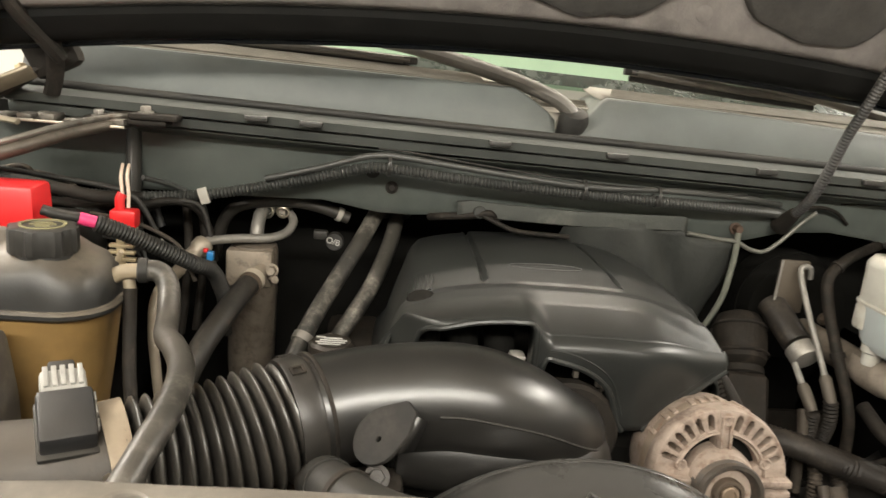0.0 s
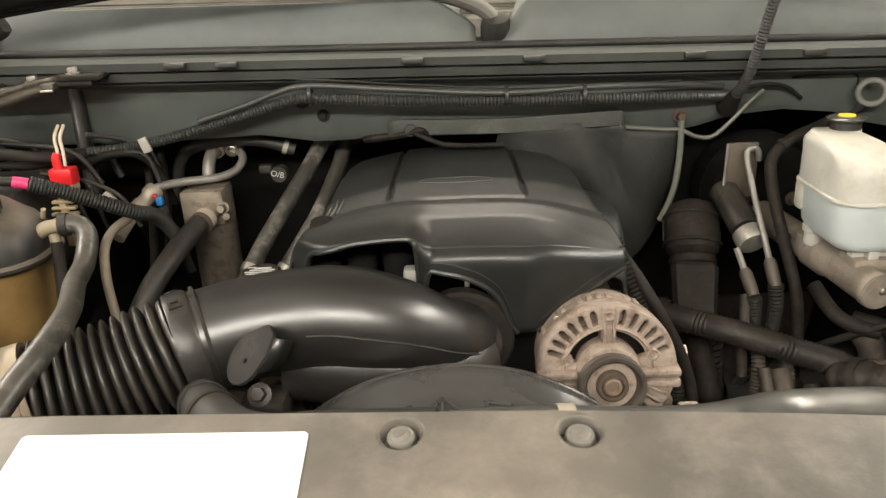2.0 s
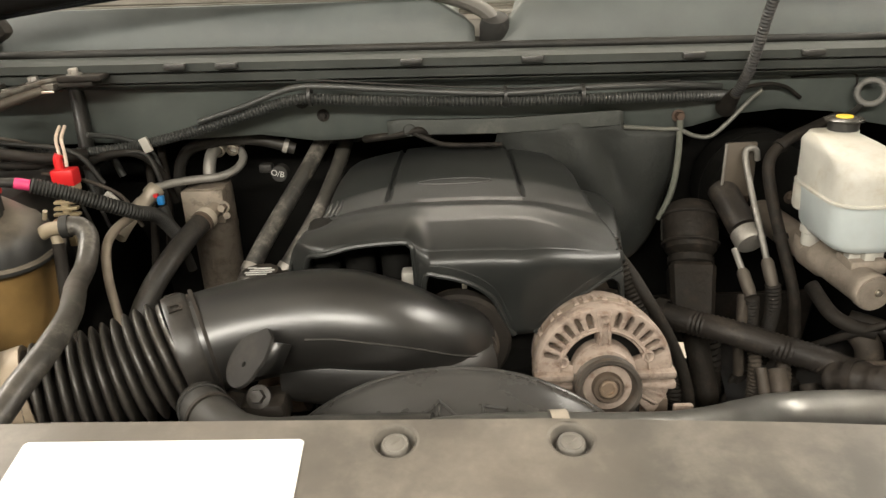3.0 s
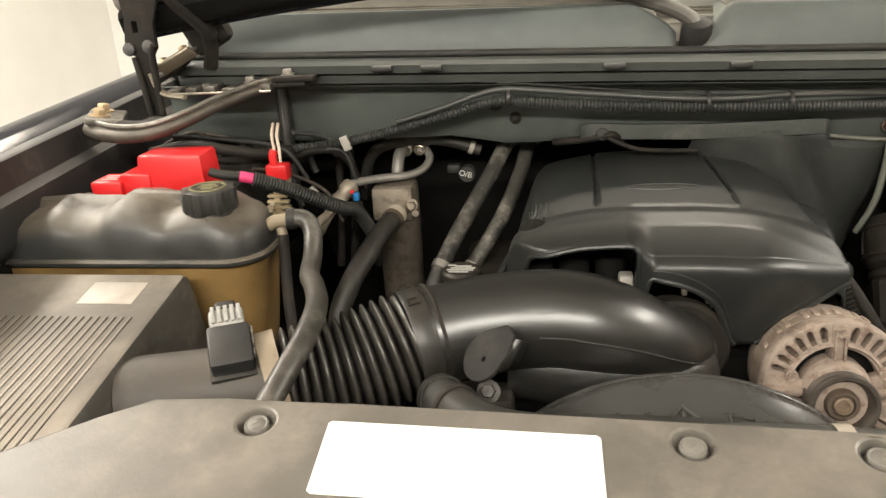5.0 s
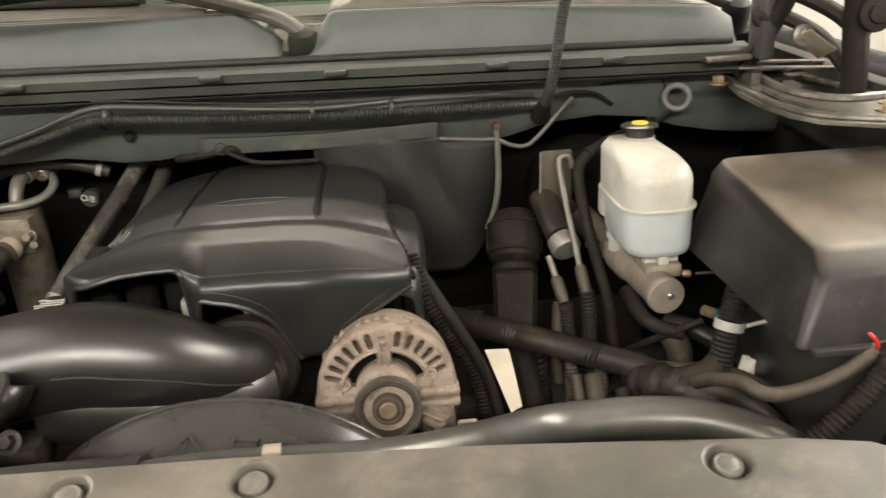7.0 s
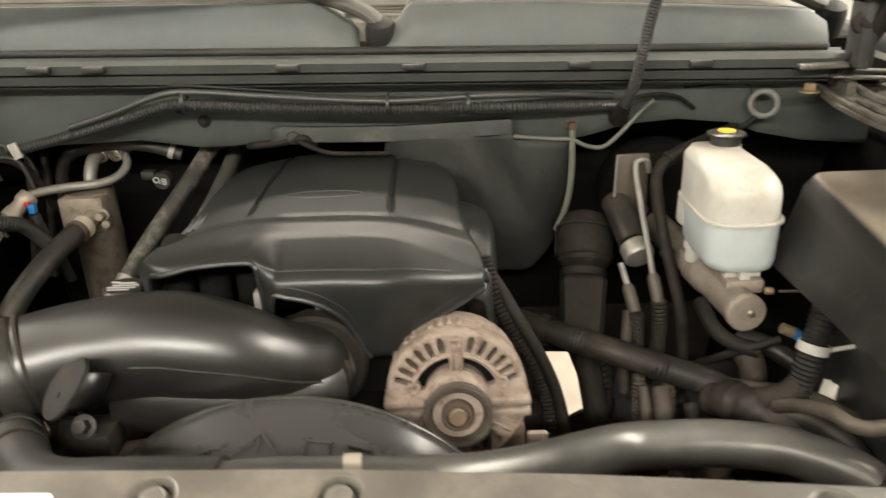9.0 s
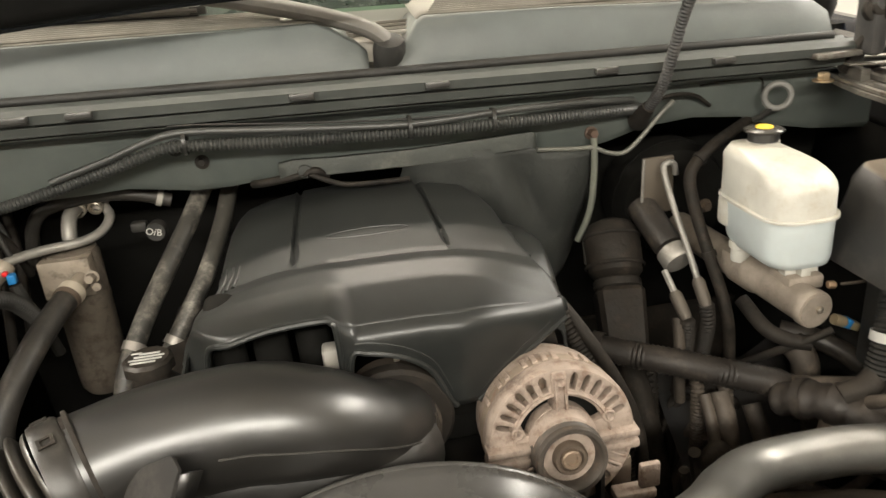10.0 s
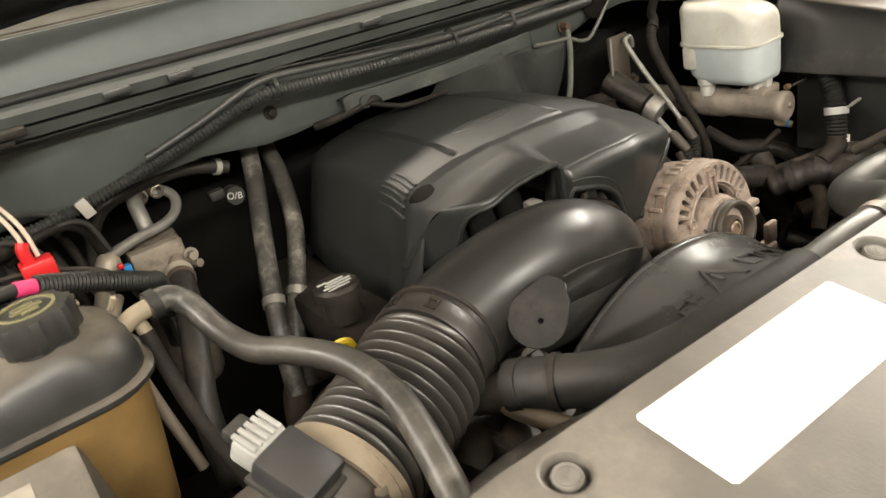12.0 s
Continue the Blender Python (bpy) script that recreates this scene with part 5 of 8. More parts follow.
    box(bm, (-0.004, -0.002, -0.006), (0.004, 0.002, 0.006), 0.001, Matrix.Translation((0.000, 0.658, 1.087)) @ Matrix.Rotation(radians(-20), 4, "Y"))
    part("mark", bm, PRINT, t2, "white paint mark")
    # mass air flow housing, clamp and sensor
    CONN = mat("grey_connector_plastic", (0.33, 0.325, 0.305), 0.5, var=0.2, dust=0.25, smear=0.4, smear_col=(0.08, 0.07, 0.06), smear_scale=60)
    t3 = thing("airflow_sensor", (-0.22, 0.62, 1.02), "grey plastic air flow sensor housing with pale connector", "air sensor")
    e = Vector((-0.325, 0.600, 1.058))
    bm = bm_new()
    rings(bm, [e, e.lerp(b, 0.3), e.lerp(b, 0.6), e.lerp(b, 1.05)], 0.047, 36)
    part("housing", bm, mat("dusty_grey_housing", (0.038, 0.033, 0.028), 0.6, dust=0.45, dust_col=(0.16, 0.13, 0.10), smear=0.3, smear_col=(0.16, 0.135, 0.105)), t3)
    bm = bm_new()
    band(bm, tuple(b + d * 0.000), tuple(b + d), 0.0540, 0.020, 0.0055, 40)
    part("clamp", bm, mat("tan_clamp", (0.34, 0.27, 0.19), 0.5, metal=0.3, dust=0.4, smear=0.5, smear_col=(0.14, 0.08, 0.045), smear_scale=30), t3, "dusty zinc band clamp")
    bm = bm_new()
    lathe(bm, [(0.006, 0), (0.006, 0.02), (0.004, 0.022)], aim((-0.160, 0.580, 1.085), (-0.160, 0.585, 1.04)), 6)
    part("clamp_screw", bm, ZINC, t3)
    M = Matrix.Translation((-0.205, 0.612, 1.118)) @ Matrix.Rotation(radians(25), 4, "Z") @ Matrix.Rotation(radians(28), 4, "X") @ Matrix.Scale(0.79, 4)
    bm = bm_new()
    box(bm, (-0.028, -0.035, -0.012), (0.028, 0.030, 0.016), 0.005, M)
    part("sensor", bm, mat("blue_black_plastic", (0.019, 0.020, 0.022), 0.42, dust=0.12), t3, "blue-black sensor block")
    bm = bm_new()
    box(bm, (-0.030, -0.040, -0.018), (0.030, 0.034, -0.010), 0.003, M)
    part("sensor_foot", bm, PLASTIC, t3)
    for k in range(3):
        bm = bm_new()
        box(bm, (0.0285, -0.02 + 0.018 * k, -0.004), (0.031, -0.008 + 0.018 * k, 0.006), 0.001, M)
        part("latch", bm, CONN, t3)
    bm = bm_new()
    box(bm, (-0.023, 0.028, -0.012), (0.023, 0.058, 0.015), 0.005, M)
    con = part("connector", bm, CONN, t3, "pale grey ribbed wire connector")
    for k in range(5):
        bm = bm_new()
        box(bm, (-0.0195 + 0.0085 * k, 0.033, 0.0140), (-0.0140 + 0.0085 * k, 0.060, 0.0180), 0.001, M)
        part("connector_rib", bm, CONN, con)
    bm = bm_new()
    box(bm, (-0.014, 0.056, -0.007), (0.014, 0.076, 0.008), 0.004, M)
    part("wire_boot", bm, RUBBER, con)


def air_box():
    t = thing("air_filter_box", (-0.45, 0.62, 0.95), "black plastic air filter box with ribbed dusty lid", "air filter box")
    bm = bm_new()
    loft(bm, [[(-0.62, y, 1.00), (-0.62, y, z - 0.01), (-0.61, y, z), (-0.3285, y, z), (-0.3235, y, z - 0.002), (-0.3210, y, z - 0.008), (-0.315, y, z - 0.05), (-0.312, y, 1.00)] for y, z in ((0.42, 1.07), (0.44, 1.085), (0.52, 1.098), (0.60, 1.112), (0.68, 1.1255), (0.752, 1.1380), (0.757, 1.1380), (0.764, 1.1340), (0.770, 1.115), (0.775, 1.0))])
    part("lid", bm, LID, t, angle=26)
    bm = bm_new()
    tube(bm, [(0, 0.45, 1.0863), (0, 0.54, 1.1010), (0.002, 0.668, 1.1231)], 0.0021, 8, 4)
    rib = finish("lid_rib", bm, LID)
    for k in range(26):
        ob = new("lid_rib", rib)
        ob.parent = t
        ob.matrix_parent_inverse = Matrix.Translation(-t.location)
        ob.location = (-0.594 + 0.0098 * k, 0, 0)
    bm = bm_new()
    box(bm, (-0.61, 0.43, 0.80), (-0.325, 0.765, 1.0), 0.01)
    part("base", bm, PLASTIC, t)
    bm = bm_new()
    box(bm, (-0.035, -0.0225, -0.0004), (0.035, 0.0225, 0.0006), 0.0002, Matrix.Translation((-0.395, 0.716, 1.1318)) @ Matrix.Rotation(math.atan(0.1736), 4, "X"))
    part("sticker", bm, mat("faded_sticker", (0.34, 0.30, 0.25), 0.5), t, "faded pale sticker")


def coolant_tank():
    t = thing("coolant_tank", (-0.42, 0.85, 0.98), "coolant tank with black top and amber translucent lower half", "coolant tank")

    def sec(z, x1, y0, y1, r, x0=-0.66):
        pts = []
        for cx, cy, a0 in ((x1 - r, y1 - r, 0), (x0 + r, y1 - r, 90), (x0 + r, y0 + r, 180), (x1 - r, y0 + r, 270)):
            for k in range(7):
                a = radians(a0 + 15 * k)
                pts.append((cx + r * math.cos(a), cy + r * math.sin(a), z))
        # long sides cut into short steps
        whole = []
        for k, p in enumerate(pts):
            q = pts[(k + 1) % len(pts)]
            n = 22 if k in (6, 20) else 1
            whole += [tuple(u + (v - u) * j / n for u, v in zip(p, q)) for j in range(n)]
        return whole

    bm = bm_new()
    loft(bm, [sec(1.143, -0.243, 0.792, 0.928, 0.052), sec(1.155, -0.243, 0.793, 0.927, 0.052), sec(1.175, -0.247, 0.797, 0.923, 0.052), sec(1.190, -0.256, 0.806, 0.914, 0.048), sec(1.199, -0.272, 0.822, 0.90, 0.038), sec(1.203, -0.295, 0.845, 0.88, 0.016), sec(1.2042, -0.300, 0.856, 0.869, 0.006)], True, True)
    for v in bm.verts:
        v.co.z += (0.006 * math.sin(v.co.x * 60 + 1.6) + 0.0025 * math.sin(v.co.x * 143 + 9 * v.co.y) + 0.006 * math.exp(-((v.co.x + 0.42) / 0.05) ** 2)) * (v.co.z - 1.14) / 0.06 - 0.010 * max(0.0, -(v.co.x + 0.46)) / 0.2 * (v.co.z > 1.15)
    part("top_half", bm, TANKTOP, t, "black dusty upper half", angle=60)
    bm = bm_new()
    loft(bm, [sec(1.134, -0.239, 0.788, 0.932, 0.054), sec(1.137, -0.236, 0.785, 0.935, 0.056), sec(1.141, -0.236, 0.785, 0.935, 0.056), sec(1.144, -0.239, 0.788, 0.932, 0.054)], True, True)
    part("seam_flange", bm, TANKTOP, t)
    bm = bm_new()
    loft(bm, [sec(0.96, -0.275, 0.815, 0.90, 0.035), sec(0.99, -0.262, 0.803, 0.914, 0.045), sec(1.06, -0.253, 0.797, 0.922, 0.05), sec(1.134, -0.245, 0.793, 0.927, 0.052)], True, True)
    part("lower_half", bm, AMBER, t, "amber translucent lower half", angle=60)
    C = Matrix.Translation((-0.312, 0.836, 1.194))
    bm = bm_new()
    lathe(bm, [(0.030, -0.004), (0.030, 0.004), (0.029, 0.006)], C, 28)
    part("neck", bm, TANKTOP, t)
    cap = bm_new()
    prof, seg = [(0.0325, 0.004), (0.0345, 0.007), (0.0345, 0.028), (0.0335, 0.032), (0.027, 0.0335), (0.012, 0.033)], 64
    loops = []
    for r, h in prof:
        loops.append([cap.verts.new(C @ Vector(((r * (1 + (0.045 if r > 0.03 else 0) * (1 if math.cos(8 * a) > 0 else -1))) * math.cos(a), (r * (1 + (0.045 if r > 0.03 else 0) * (1 if math.cos(8 * a) > 0 else -1))) * math.sin(a), h))) for a in (2 * math.pi * k / seg for k in range(seg))])
    for A, B in zip(loops, loops[1:]):
        for k in range(seg):
            cap.faces.new((A[k], A[(k + 1) % seg], B[(k + 1) % seg], B[k]))
    cap.faces.new(loops[0][::-1]), cap.faces.new(loops[-1])
    co = part("cap", cap, PLASTIC, t, "black fluted screw cap")
    bm = bm_new()
    lathe(bm, [(0.0235, 0.0332), (0.0235, 0.0345), (0.0205, 0.0345), (0.0205, 0.0332)], C, 36, True)
    for k, (w, dy) in enumerate(((0.009, 0.008), (0.013, 0.0), (0.007, -0.008))):
        box(bm, (-w, dy - 0.002, 0.0330), (w, dy + 0.002, 0.0345), 0, C @ Matrix.Rotation(0.3, 4, "Z"))
    part("cap_marking", bm, mat("worn_yellow_print", (0.20, 0.18, 0.09), 0.6), co, "worn yellowish printed ring and bars")
    # outlet nipple
    bm = bm_new()
    tube(bm, [(-0.250, 0.862, 1.165), (-0.236, 0.862, 1.172), (-0.215, 0.864, 1.174)], 0.009, 12)
    part("outlet", bm, mat("tan_plastic", (0.26, 0.21, 0.14), 0.5, dust=0.3), t, "tan plastic outlet")
    bm = bm_new()
    tube(bm, [(-0.250, 0.880, 1.180), (-0.244, 0.875, 1.192)], 0.003, 8)
    tube(bm, [(-0.236, 0.868, 1.172), (-0.233, 0.866, 1.160), (-0.231, 0.864, 1.150)], 0.007, 10)
    part("outlet_branch", bm, mat("tan_plastic_b", (0.28, 0.23, 0.16), 0.5, dust=0.3), t)


engine_cover()
engine_block()
alternator()
intake_duct()
air_box()
coolant_tank()


# ---- hoses, pipes, brake parts, wiring ----
def hose(name, pts, r, material, label, category="hose", group="", ribs=None, res=8, seg=16, ends=()):
    """A hose as one thing; ends: clamp places as (share, radius, width)."""
    P = smooth_path(pts, res)
    if not ends:
        bm = bm_new()
        if ribs:
            ribbed(bm, pts, r, *ribs)
        else:
            rings(bm, P, r, seg)
        return solo(name, bm, material, label, category, group=group, angle=60)
    t = thing(name, tuple(P[len(P) // 2]), label, category, group)
    bm = bm_new()
    if ribs:
        ribbed(bm, pts, r, *ribs)
    else:
        rings(bm, P, r, seg)
    part("hose_body", bm, material, t, angle=60)
    for s, w, mt in ends:
        i = max(1, min(len(P) - 2, round(s * (len(P) - 1))))
        bm = bm_new()
        d = (P[i + 1] - P[i - 1]).normalized()
        band(bm, tuple(P[i]), tuple(P[i] + d), r + 0.0003, w, 0.0018, 24)
        part("clamp", bm, mt, t)
    return t


# fan shroud and radiator hoses
def fan_shroud():
    t = thing("fan_shroud", (0.26, 0.58, 0.70), "black plastic fan shroud with a rolled rim", "fan shroud")
    cx, mid = 0.262, 0.826

    def arc(R, y, a0=20, a1=160, n=33):
        return [(cx + R * math.cos(radians(a0 + (a1 - a0) * k / (n - 1))), y, mid + R * math.sin(radians(a0 + (a1 - a0) * k / (n - 1)))) for k in range(n)]

    bm = bm_new()
    loft(bm, [arc(0.232, 0.668), arc(0.241, 0.666), arc(0.246, 0.657), arc(0.244, 0.646), arc(0.238, 0.636), arc(0.2375, 0.60), arc(0.242, 0.56), arc(0.254, 0.52), arc(0.262, 0.485)])
    thicken(part("ring", bm, SHROUD, t, angle=60), 0.003)
    bm = bm_new()
    tube(bm, arc(0.2405, 0.662, n=25), 0.0055, 10, 3)
    part("rim", bm, SHROUD, t, angle=60)

    def emboss(loop):
        b = bm_new()
        rings(b, [Vector(p) for p in loop], 0.0021, 6, 1.0, False)
        part("moulded_mark", b, SHROUD, t)

    def S(x, y):
        R = 0.2385 + 0.010 * max(0.0, (0.575 - y) / 0.05)
        return (x, y, mid + math.sqrt(R * R - (x - cx) ** 2) + 0.0006)

    emboss([S(0.252, 0.612), S(0.228, 0.572), S(0.276, 0.572), S(0.252, 0.612)])
    emboss([S(0.252, 0.600), S(0.252, 0.583)])
    for dx in (0.0, 0.036, 0.070):
        emboss([S(0.295 + dx, 0.580), S(0.318 + dx, 0.580), S(0.318 + dx, 0.602), S(0.295 + dx, 0.602), S(0.295 + dx, 0.580)])
    emboss([S(0.19, 0.578), S(0.206, 0.578), S(0.206, 0.594), S(0.19, 0.594), S(0.19, 0.578)])
    bm = bm_new()
    box(bm, (-0.05, 0.462, 0.60), (0.60, 0.52, 1.030), 0.012)
    part("shroud_body", bm, SHROUD, t)
    for k in range(7):
        a = k * 2 * math.pi / 7 + 0.3
        M = Matrix.Translation((cx, 0.635, mid)) @ Matrix.Rotation(a, 4, "Y") @ Matrix.Rotation(radians(28), 4, "Z")
        bm = bm_new()
        box(bm, (-0.03, -0.002, 0.03), (0.03, 0.002, 0.215), 0.001, M)
        part("fan_blade", bm, PLASTIC, t)


fan_shroud()
hose("radiator_hose", [(0.008, 0.635, 1.052), (0.022, 0.610, 1.060), (0.049, 0.573, 1.066), (0.073, 0.547, 1.072), (0.107, 0.526, 1.080), (0.152, 0.509, 1.092), (0.205, 0.501, 1.097), (0.25, 0.497, 1.099)], 0.0240, RUBBER, "thick black rubber radiator hose with clamp", ends=((0.06, 0.014, RUBBER), (0.20, 0.006, SOOT)), seg=26)
t = thing("thermostat_housing", (0.03, 0.66, 0.98), "dusty cast thermostat elbow with clamp", "thermostat housing")
bm = bm_new()
tube(bm, [(0.012, 0.628, 1.055), (0.000, 0.65, 1.044), (0.003, 0.69, 1.018), (0.03, 0.74, 0.98)], 0.0185, 16)
part("elbow", bm, CAST, t)
bm = bm_new()
hexagon(bm, (0.058, 0.664, 1.042), (0.058, 0.3, 1.3), 0.008, 0.012, 0.013)
box(bm, (0.035, 0.655, 1.000), (0.085, 0.70, 1.036), 0.008)
part("flange", bm, CAST, t)
t = thing("coolant_crossover_hose", (0.45, 0.55, 1.03), "long black sleeved radiator hose with silvery sheen", "hose")
XP = smooth_path([(0.17, 0.505, 1.092), (0.24, 0.497, 1.102), (0.30, 0.493, 1.108), (0.352, 0.490, 1.109), (0.405, 0.497, 1.101), (0.455, 0.520, 1.082), (0.505, 0.560, 1.056), (0.552, 0.610, 1.026), (0.60, 0.645, 1.009), (0.66, 0.655, 1.004), (0.72, 0.655, 1.001), (0.78, 0.645, 0.994), (0.85, 0.62, 0.970), (0.90, 0.58, 0.92)], 14)
bm = bm_new()
XN = len(XP) - 1
rings(bm, XP, lambda s: 0.0165 + 0.0075 * min(1.0, max(0.0, (s - 0.28) / 0.25)) + 0.00025 * (round(s * XN) % 2), 24)
part("hose_body", bm, SLEEVE, t, angle=60)
bm = bm_new()
band(bm, (0.352, 0.490, 1.109), (0.42, 0.495, 1.106), 0.0168, 0.014, 0.0018, 24)
part("clamp", bm, LID, t, "dusty pale clamp")

# hose from the coolant tank over the bellows
hose("coolant_return_hose", [(-0.222, 0.864, 1.174), (-0.200, 0.866, 1.173), (-0.186, 0.855, 1.160), (-0.176, 0.815, 1.140), (-0.165, 0.765, 1.136), (-0.145, 0.72, 1.142), (-0.125, 0.665, 1.143), (-0.120, 0.605, 1.136), (-0.128, 0.55, 1.120), (-0.140, 0.50, 1.090), (-0.150, 0.46, 1.02)], 0.0123, HOSE, "dusty grey rubber coolant hose from the tank", ends=((0.02, 0.010, RUBBER),), seg=18)
hose("overflow_hose", [(-0.231, 0.864, 1.152), (-0.229, 0.855, 1.12), (-0.222, 0.83, 1.06), (-0.205, 0.79, 0.98), (-0.19, 0.75, 0.90)], 0.0075, SOOT, "thin dusty hose hanging from the coolant tank")

# battery, red terminal cover, cables
def battery():
    t = thing("battery", (-0.45, 0.99, 0.98), "black car battery with a red terminal cover", "battery")
    bm = bm_new()
    box(bm, (-0.56, 0.935, 0.98), (-0.34, 1.12, 1.185), 0.008)
    part("case", bm, PLASTIC, t)
    bm = bm_new()
    box(bm, (-0.462, 0.925, 1.186), (-0.358, 0.985, 1.248), 0.006, taper=(0.93, 0.94))
    co = part("terminal_cover", bm, RED, t, "bright red plastic terminal cover")
    bm = bm_new()
    box(bm, (-0.487, 0.922, 1.188), (-0.440, 0.985, 1.222), 0.004)
    part("cover_step", bm, RED, co)
    bm = bm_new()
    box(bm, (-0.530, 0.915, 1.183), (-0.482, 0.965, 1.213), 0.004)
    part("cover_end", bm, RED, co)
    bm = bm_new()
    for k, w in enumerate((0.013, 0.010, 0.013)):
        box(bm, (-0.507 - w, 0.928 + 0.009 * k, 1.2132), (-0.507 + w, 0.931 + 0.009 * k, 1.2140))
    part("cover_marking", bm, PRINT, co, "worn pale marking bars")


battery()
hose("battery_cable", [(-0.352, 0.930, 1.222), (-0.335, 0.932, 1.217), (-0.312, 0.940, 1.212)], 0.0065, RUBBER, "black battery cable with pink tape at the terminal", "cable")
bm = bm_new()
ribbed(bm, [(-0.296, 0.945, 1.207), (-0.26, 0.965, 1.188), (-0.22, 0.985, 1.164), (-0.19, 1.01, 1.142), (-0.175, 1.05, 1.12), (-0.165, 1.10, 1.06)], 0.0105, 0.0045, 0.0008)
solo("cable_sleeve", bm, RUBBER, "black ribbed sleeve round the battery cable", "cable sleeve")
bm = bm_new()
tube(bm, [(-0.313, 0.939, 1.2125), (-0.296, 0.945, 1.207)], 0.0078, 10, 3)
solo("cable_tape", bm, PINK, "bright pink tape round the battery cable", "tape")


def red_connector():
    t = thing("fuse_link", (-0.285, 1.02, 1.14), "red plug connector with white wires on a tan bracket", "connector")
    bm = bm_new()
    box(bm, (-0.301, 1.005, 1.186), (-0.268, 1.030, 1.210), 0.003)
    part("plug", bm, RED, t)
    bm = bm_new()
    tube(bm, [(-0.290, 1.017, 1.206), (-0.291, 1.018, 1.222), (-0.288, 1.020, 1.230)], 0.0065, 8)
    part("boot", bm, RED, t)
    for dx in (0.0, 0.008):
        bm = bm_new()
        tube(bm, [(-0.288 + dx, 1.018, 1.212), (-0.289 + dx, 1.022, 1.232), (-0.293 + dx, 1.030, 1.250), (-0.30 + dx, 1.06, 1.262)], 0.0024, 8)
        part("wire", bm, mat("pale_wire", (0.62, 0.50, 0.40), 0.5), t, "pale wire")
    bm = bm_new()
    box(bm, (-0.299, 1.006, 1.176), (-0.270, 1.029, 1.186), 0.002)
    part("plug_base", bm, mat("tan_plug", (0.45, 0.37, 0.24), 0.5), t, "tan plug base")
    # perforated bracket
    tan = mat("brassy_dirty_metal", (0.48, 0.39, 0.24), 0.45, metal=0.4, dust=0.35)
    for k in range(5):
        bm = bm_new()
        box(bm, (-0.305 + 0.002 * k, 0.990, 1.128 + 0.009 * k), (-0.262 - 0.001 * k, 1.000, 1.1325 + 0.009 * k), 0.001)
        part("bracket_bar", bm, tan, t)
    bm = bm_new()
    box(bm, (-0.288, 0.992, 1.10), (-0.278, 1.0, 1.176), 0.001)
    part("bracket_post", bm, tan, t)


red_connector()


# air conditioning
def accumulator():
    t = thing("ac_accumulator", (-0.143, 1.20, 0.92), "dusty aluminium air conditioning accumulator with pipe fittings", "ac accumulator")
    m = mat("dusty_tan_aluminium", (0.25, 0.21, 0.165), 0.6, metal=0.2, dust=0.5, dust_col=(0.34, 0.285, 0.22), scale=30, bump=0.3, rust=(0.055, 0.04, 0.027), smear=0.6, smear_col=(0.04, 0.03, 0.022), smear_scale=24)
    bm = bm_new()
    lathe(bm, [(0.030, 0.90), (0.036, 0.91), (0.0375, 0.93), (0.0375, 1.045), (0.0385, 1.048), (0.0385, 1.056), (0.0375, 1.06), (0.0375, 1.118), (0.035, 1.128), (0.02, 1.132)], Matrix.Translation((-0.143, 1.20, 0.0)), 36)
    # darker copy of the block's tan: painted shading plus rust mottling
    part("canister", bm, mat("shaded_rusty_tan_aluminium", (0.135, 0.112, 0.088), 0.6, metal=0.2, dust=0.35, dust_col=(0.22, 0.185, 0.145), scale=30, bump=0.3, rust=(0.045, 0.032, 0.022), smear=0.6, smear_col=(0.035, 0.027, 0.02), smear_scale=24), t)
    bm = bm_new()
    box(bm, (-0.180, 1.158, 1.068), (-0.110, 1.19, 1.126), 0.004)
    part("block", bm, m, t, "tan fitting block")
    bm = bm_new()
    tube(bm, [(-0.215, 1.13, 1.137), (-0.20, 1.14, 1.143), (-0.165, 1.165, 1.143), (-0.12, 1.185, 1.142), (-0.095, 1.205, 1.148), (-0.086, 1.225, 1.162), (-0.096, 1.245, 1.173), (-0.104, 1.262, 1.176)], 0.0070, 12)
    part("loop_pipe", bm, PIPE, t, "bent grey aluminium pipe")
    bm = bm_new()
    tube(bm, [(-0.140, 1.20, 1.128), (-0.140, 1.205, 1.152), (-0.138, 1.225, 1.172), (-0.130, 1.258, 1.178)], 0.0105, 14)
    part("riser_pipe", bm, PIPE, t, "grey aluminium riser pipe")
    for x, r in ((-0.130, 0.0145), (-0.104, 0.0120)):
        for y in (1.236, 1.228):
            bm = bm_new()
            lathe(bm, [(r * 0.7, -0.002), (r * 0.86, -0.001), (r * 0.86, 0.002), (r * 0.7, 0.003), (r * 0.7, -0.002)], aim((x, y, 1.176), (x, 1.0, 1.13)), 20, True)
            part("pipe_collar", bm, ZINC, t)
        bm = bm_new()
        lathe(bm, [(r, 0), (r, 0.012), (r * 0.8, 0.014), (r * 0.8, 0.022), (r * 0.9, 0.024), (r * 0.9, 0.03)], aim((x, 1.272, 1.178), (x, 1.0, 1.19)), 8)
        part("fitting_nut", bm, ALU_CLEAN, t, "bright hexagon fitting nut")
    bm = bm_new()
    lathe(bm, [(0.013, 0), (0.015, 0.004), (0.015, 0.016), (0.012, 0.02), (0.012, 0.03), (0.014, 0.034), (0.014, 0.046), (0.010, 0.05)], aim((-0.205, 1.135, 1.142), (-0.235, 1.10, 1.110)), 14)
    part("service_fitting", bm, mat("tan_fitting", (0.36, 0.31, 0.245), 0.5, metal=0.3, dust=0.4), t, "tan ribbed fitting")
    bm = bm_new()
    tube(bm, [(-0.225, 1.112, 1.120), (-0.240, 1.09, 1.100), (-0.246, 1.06, 1.085)], 0.009, 10)
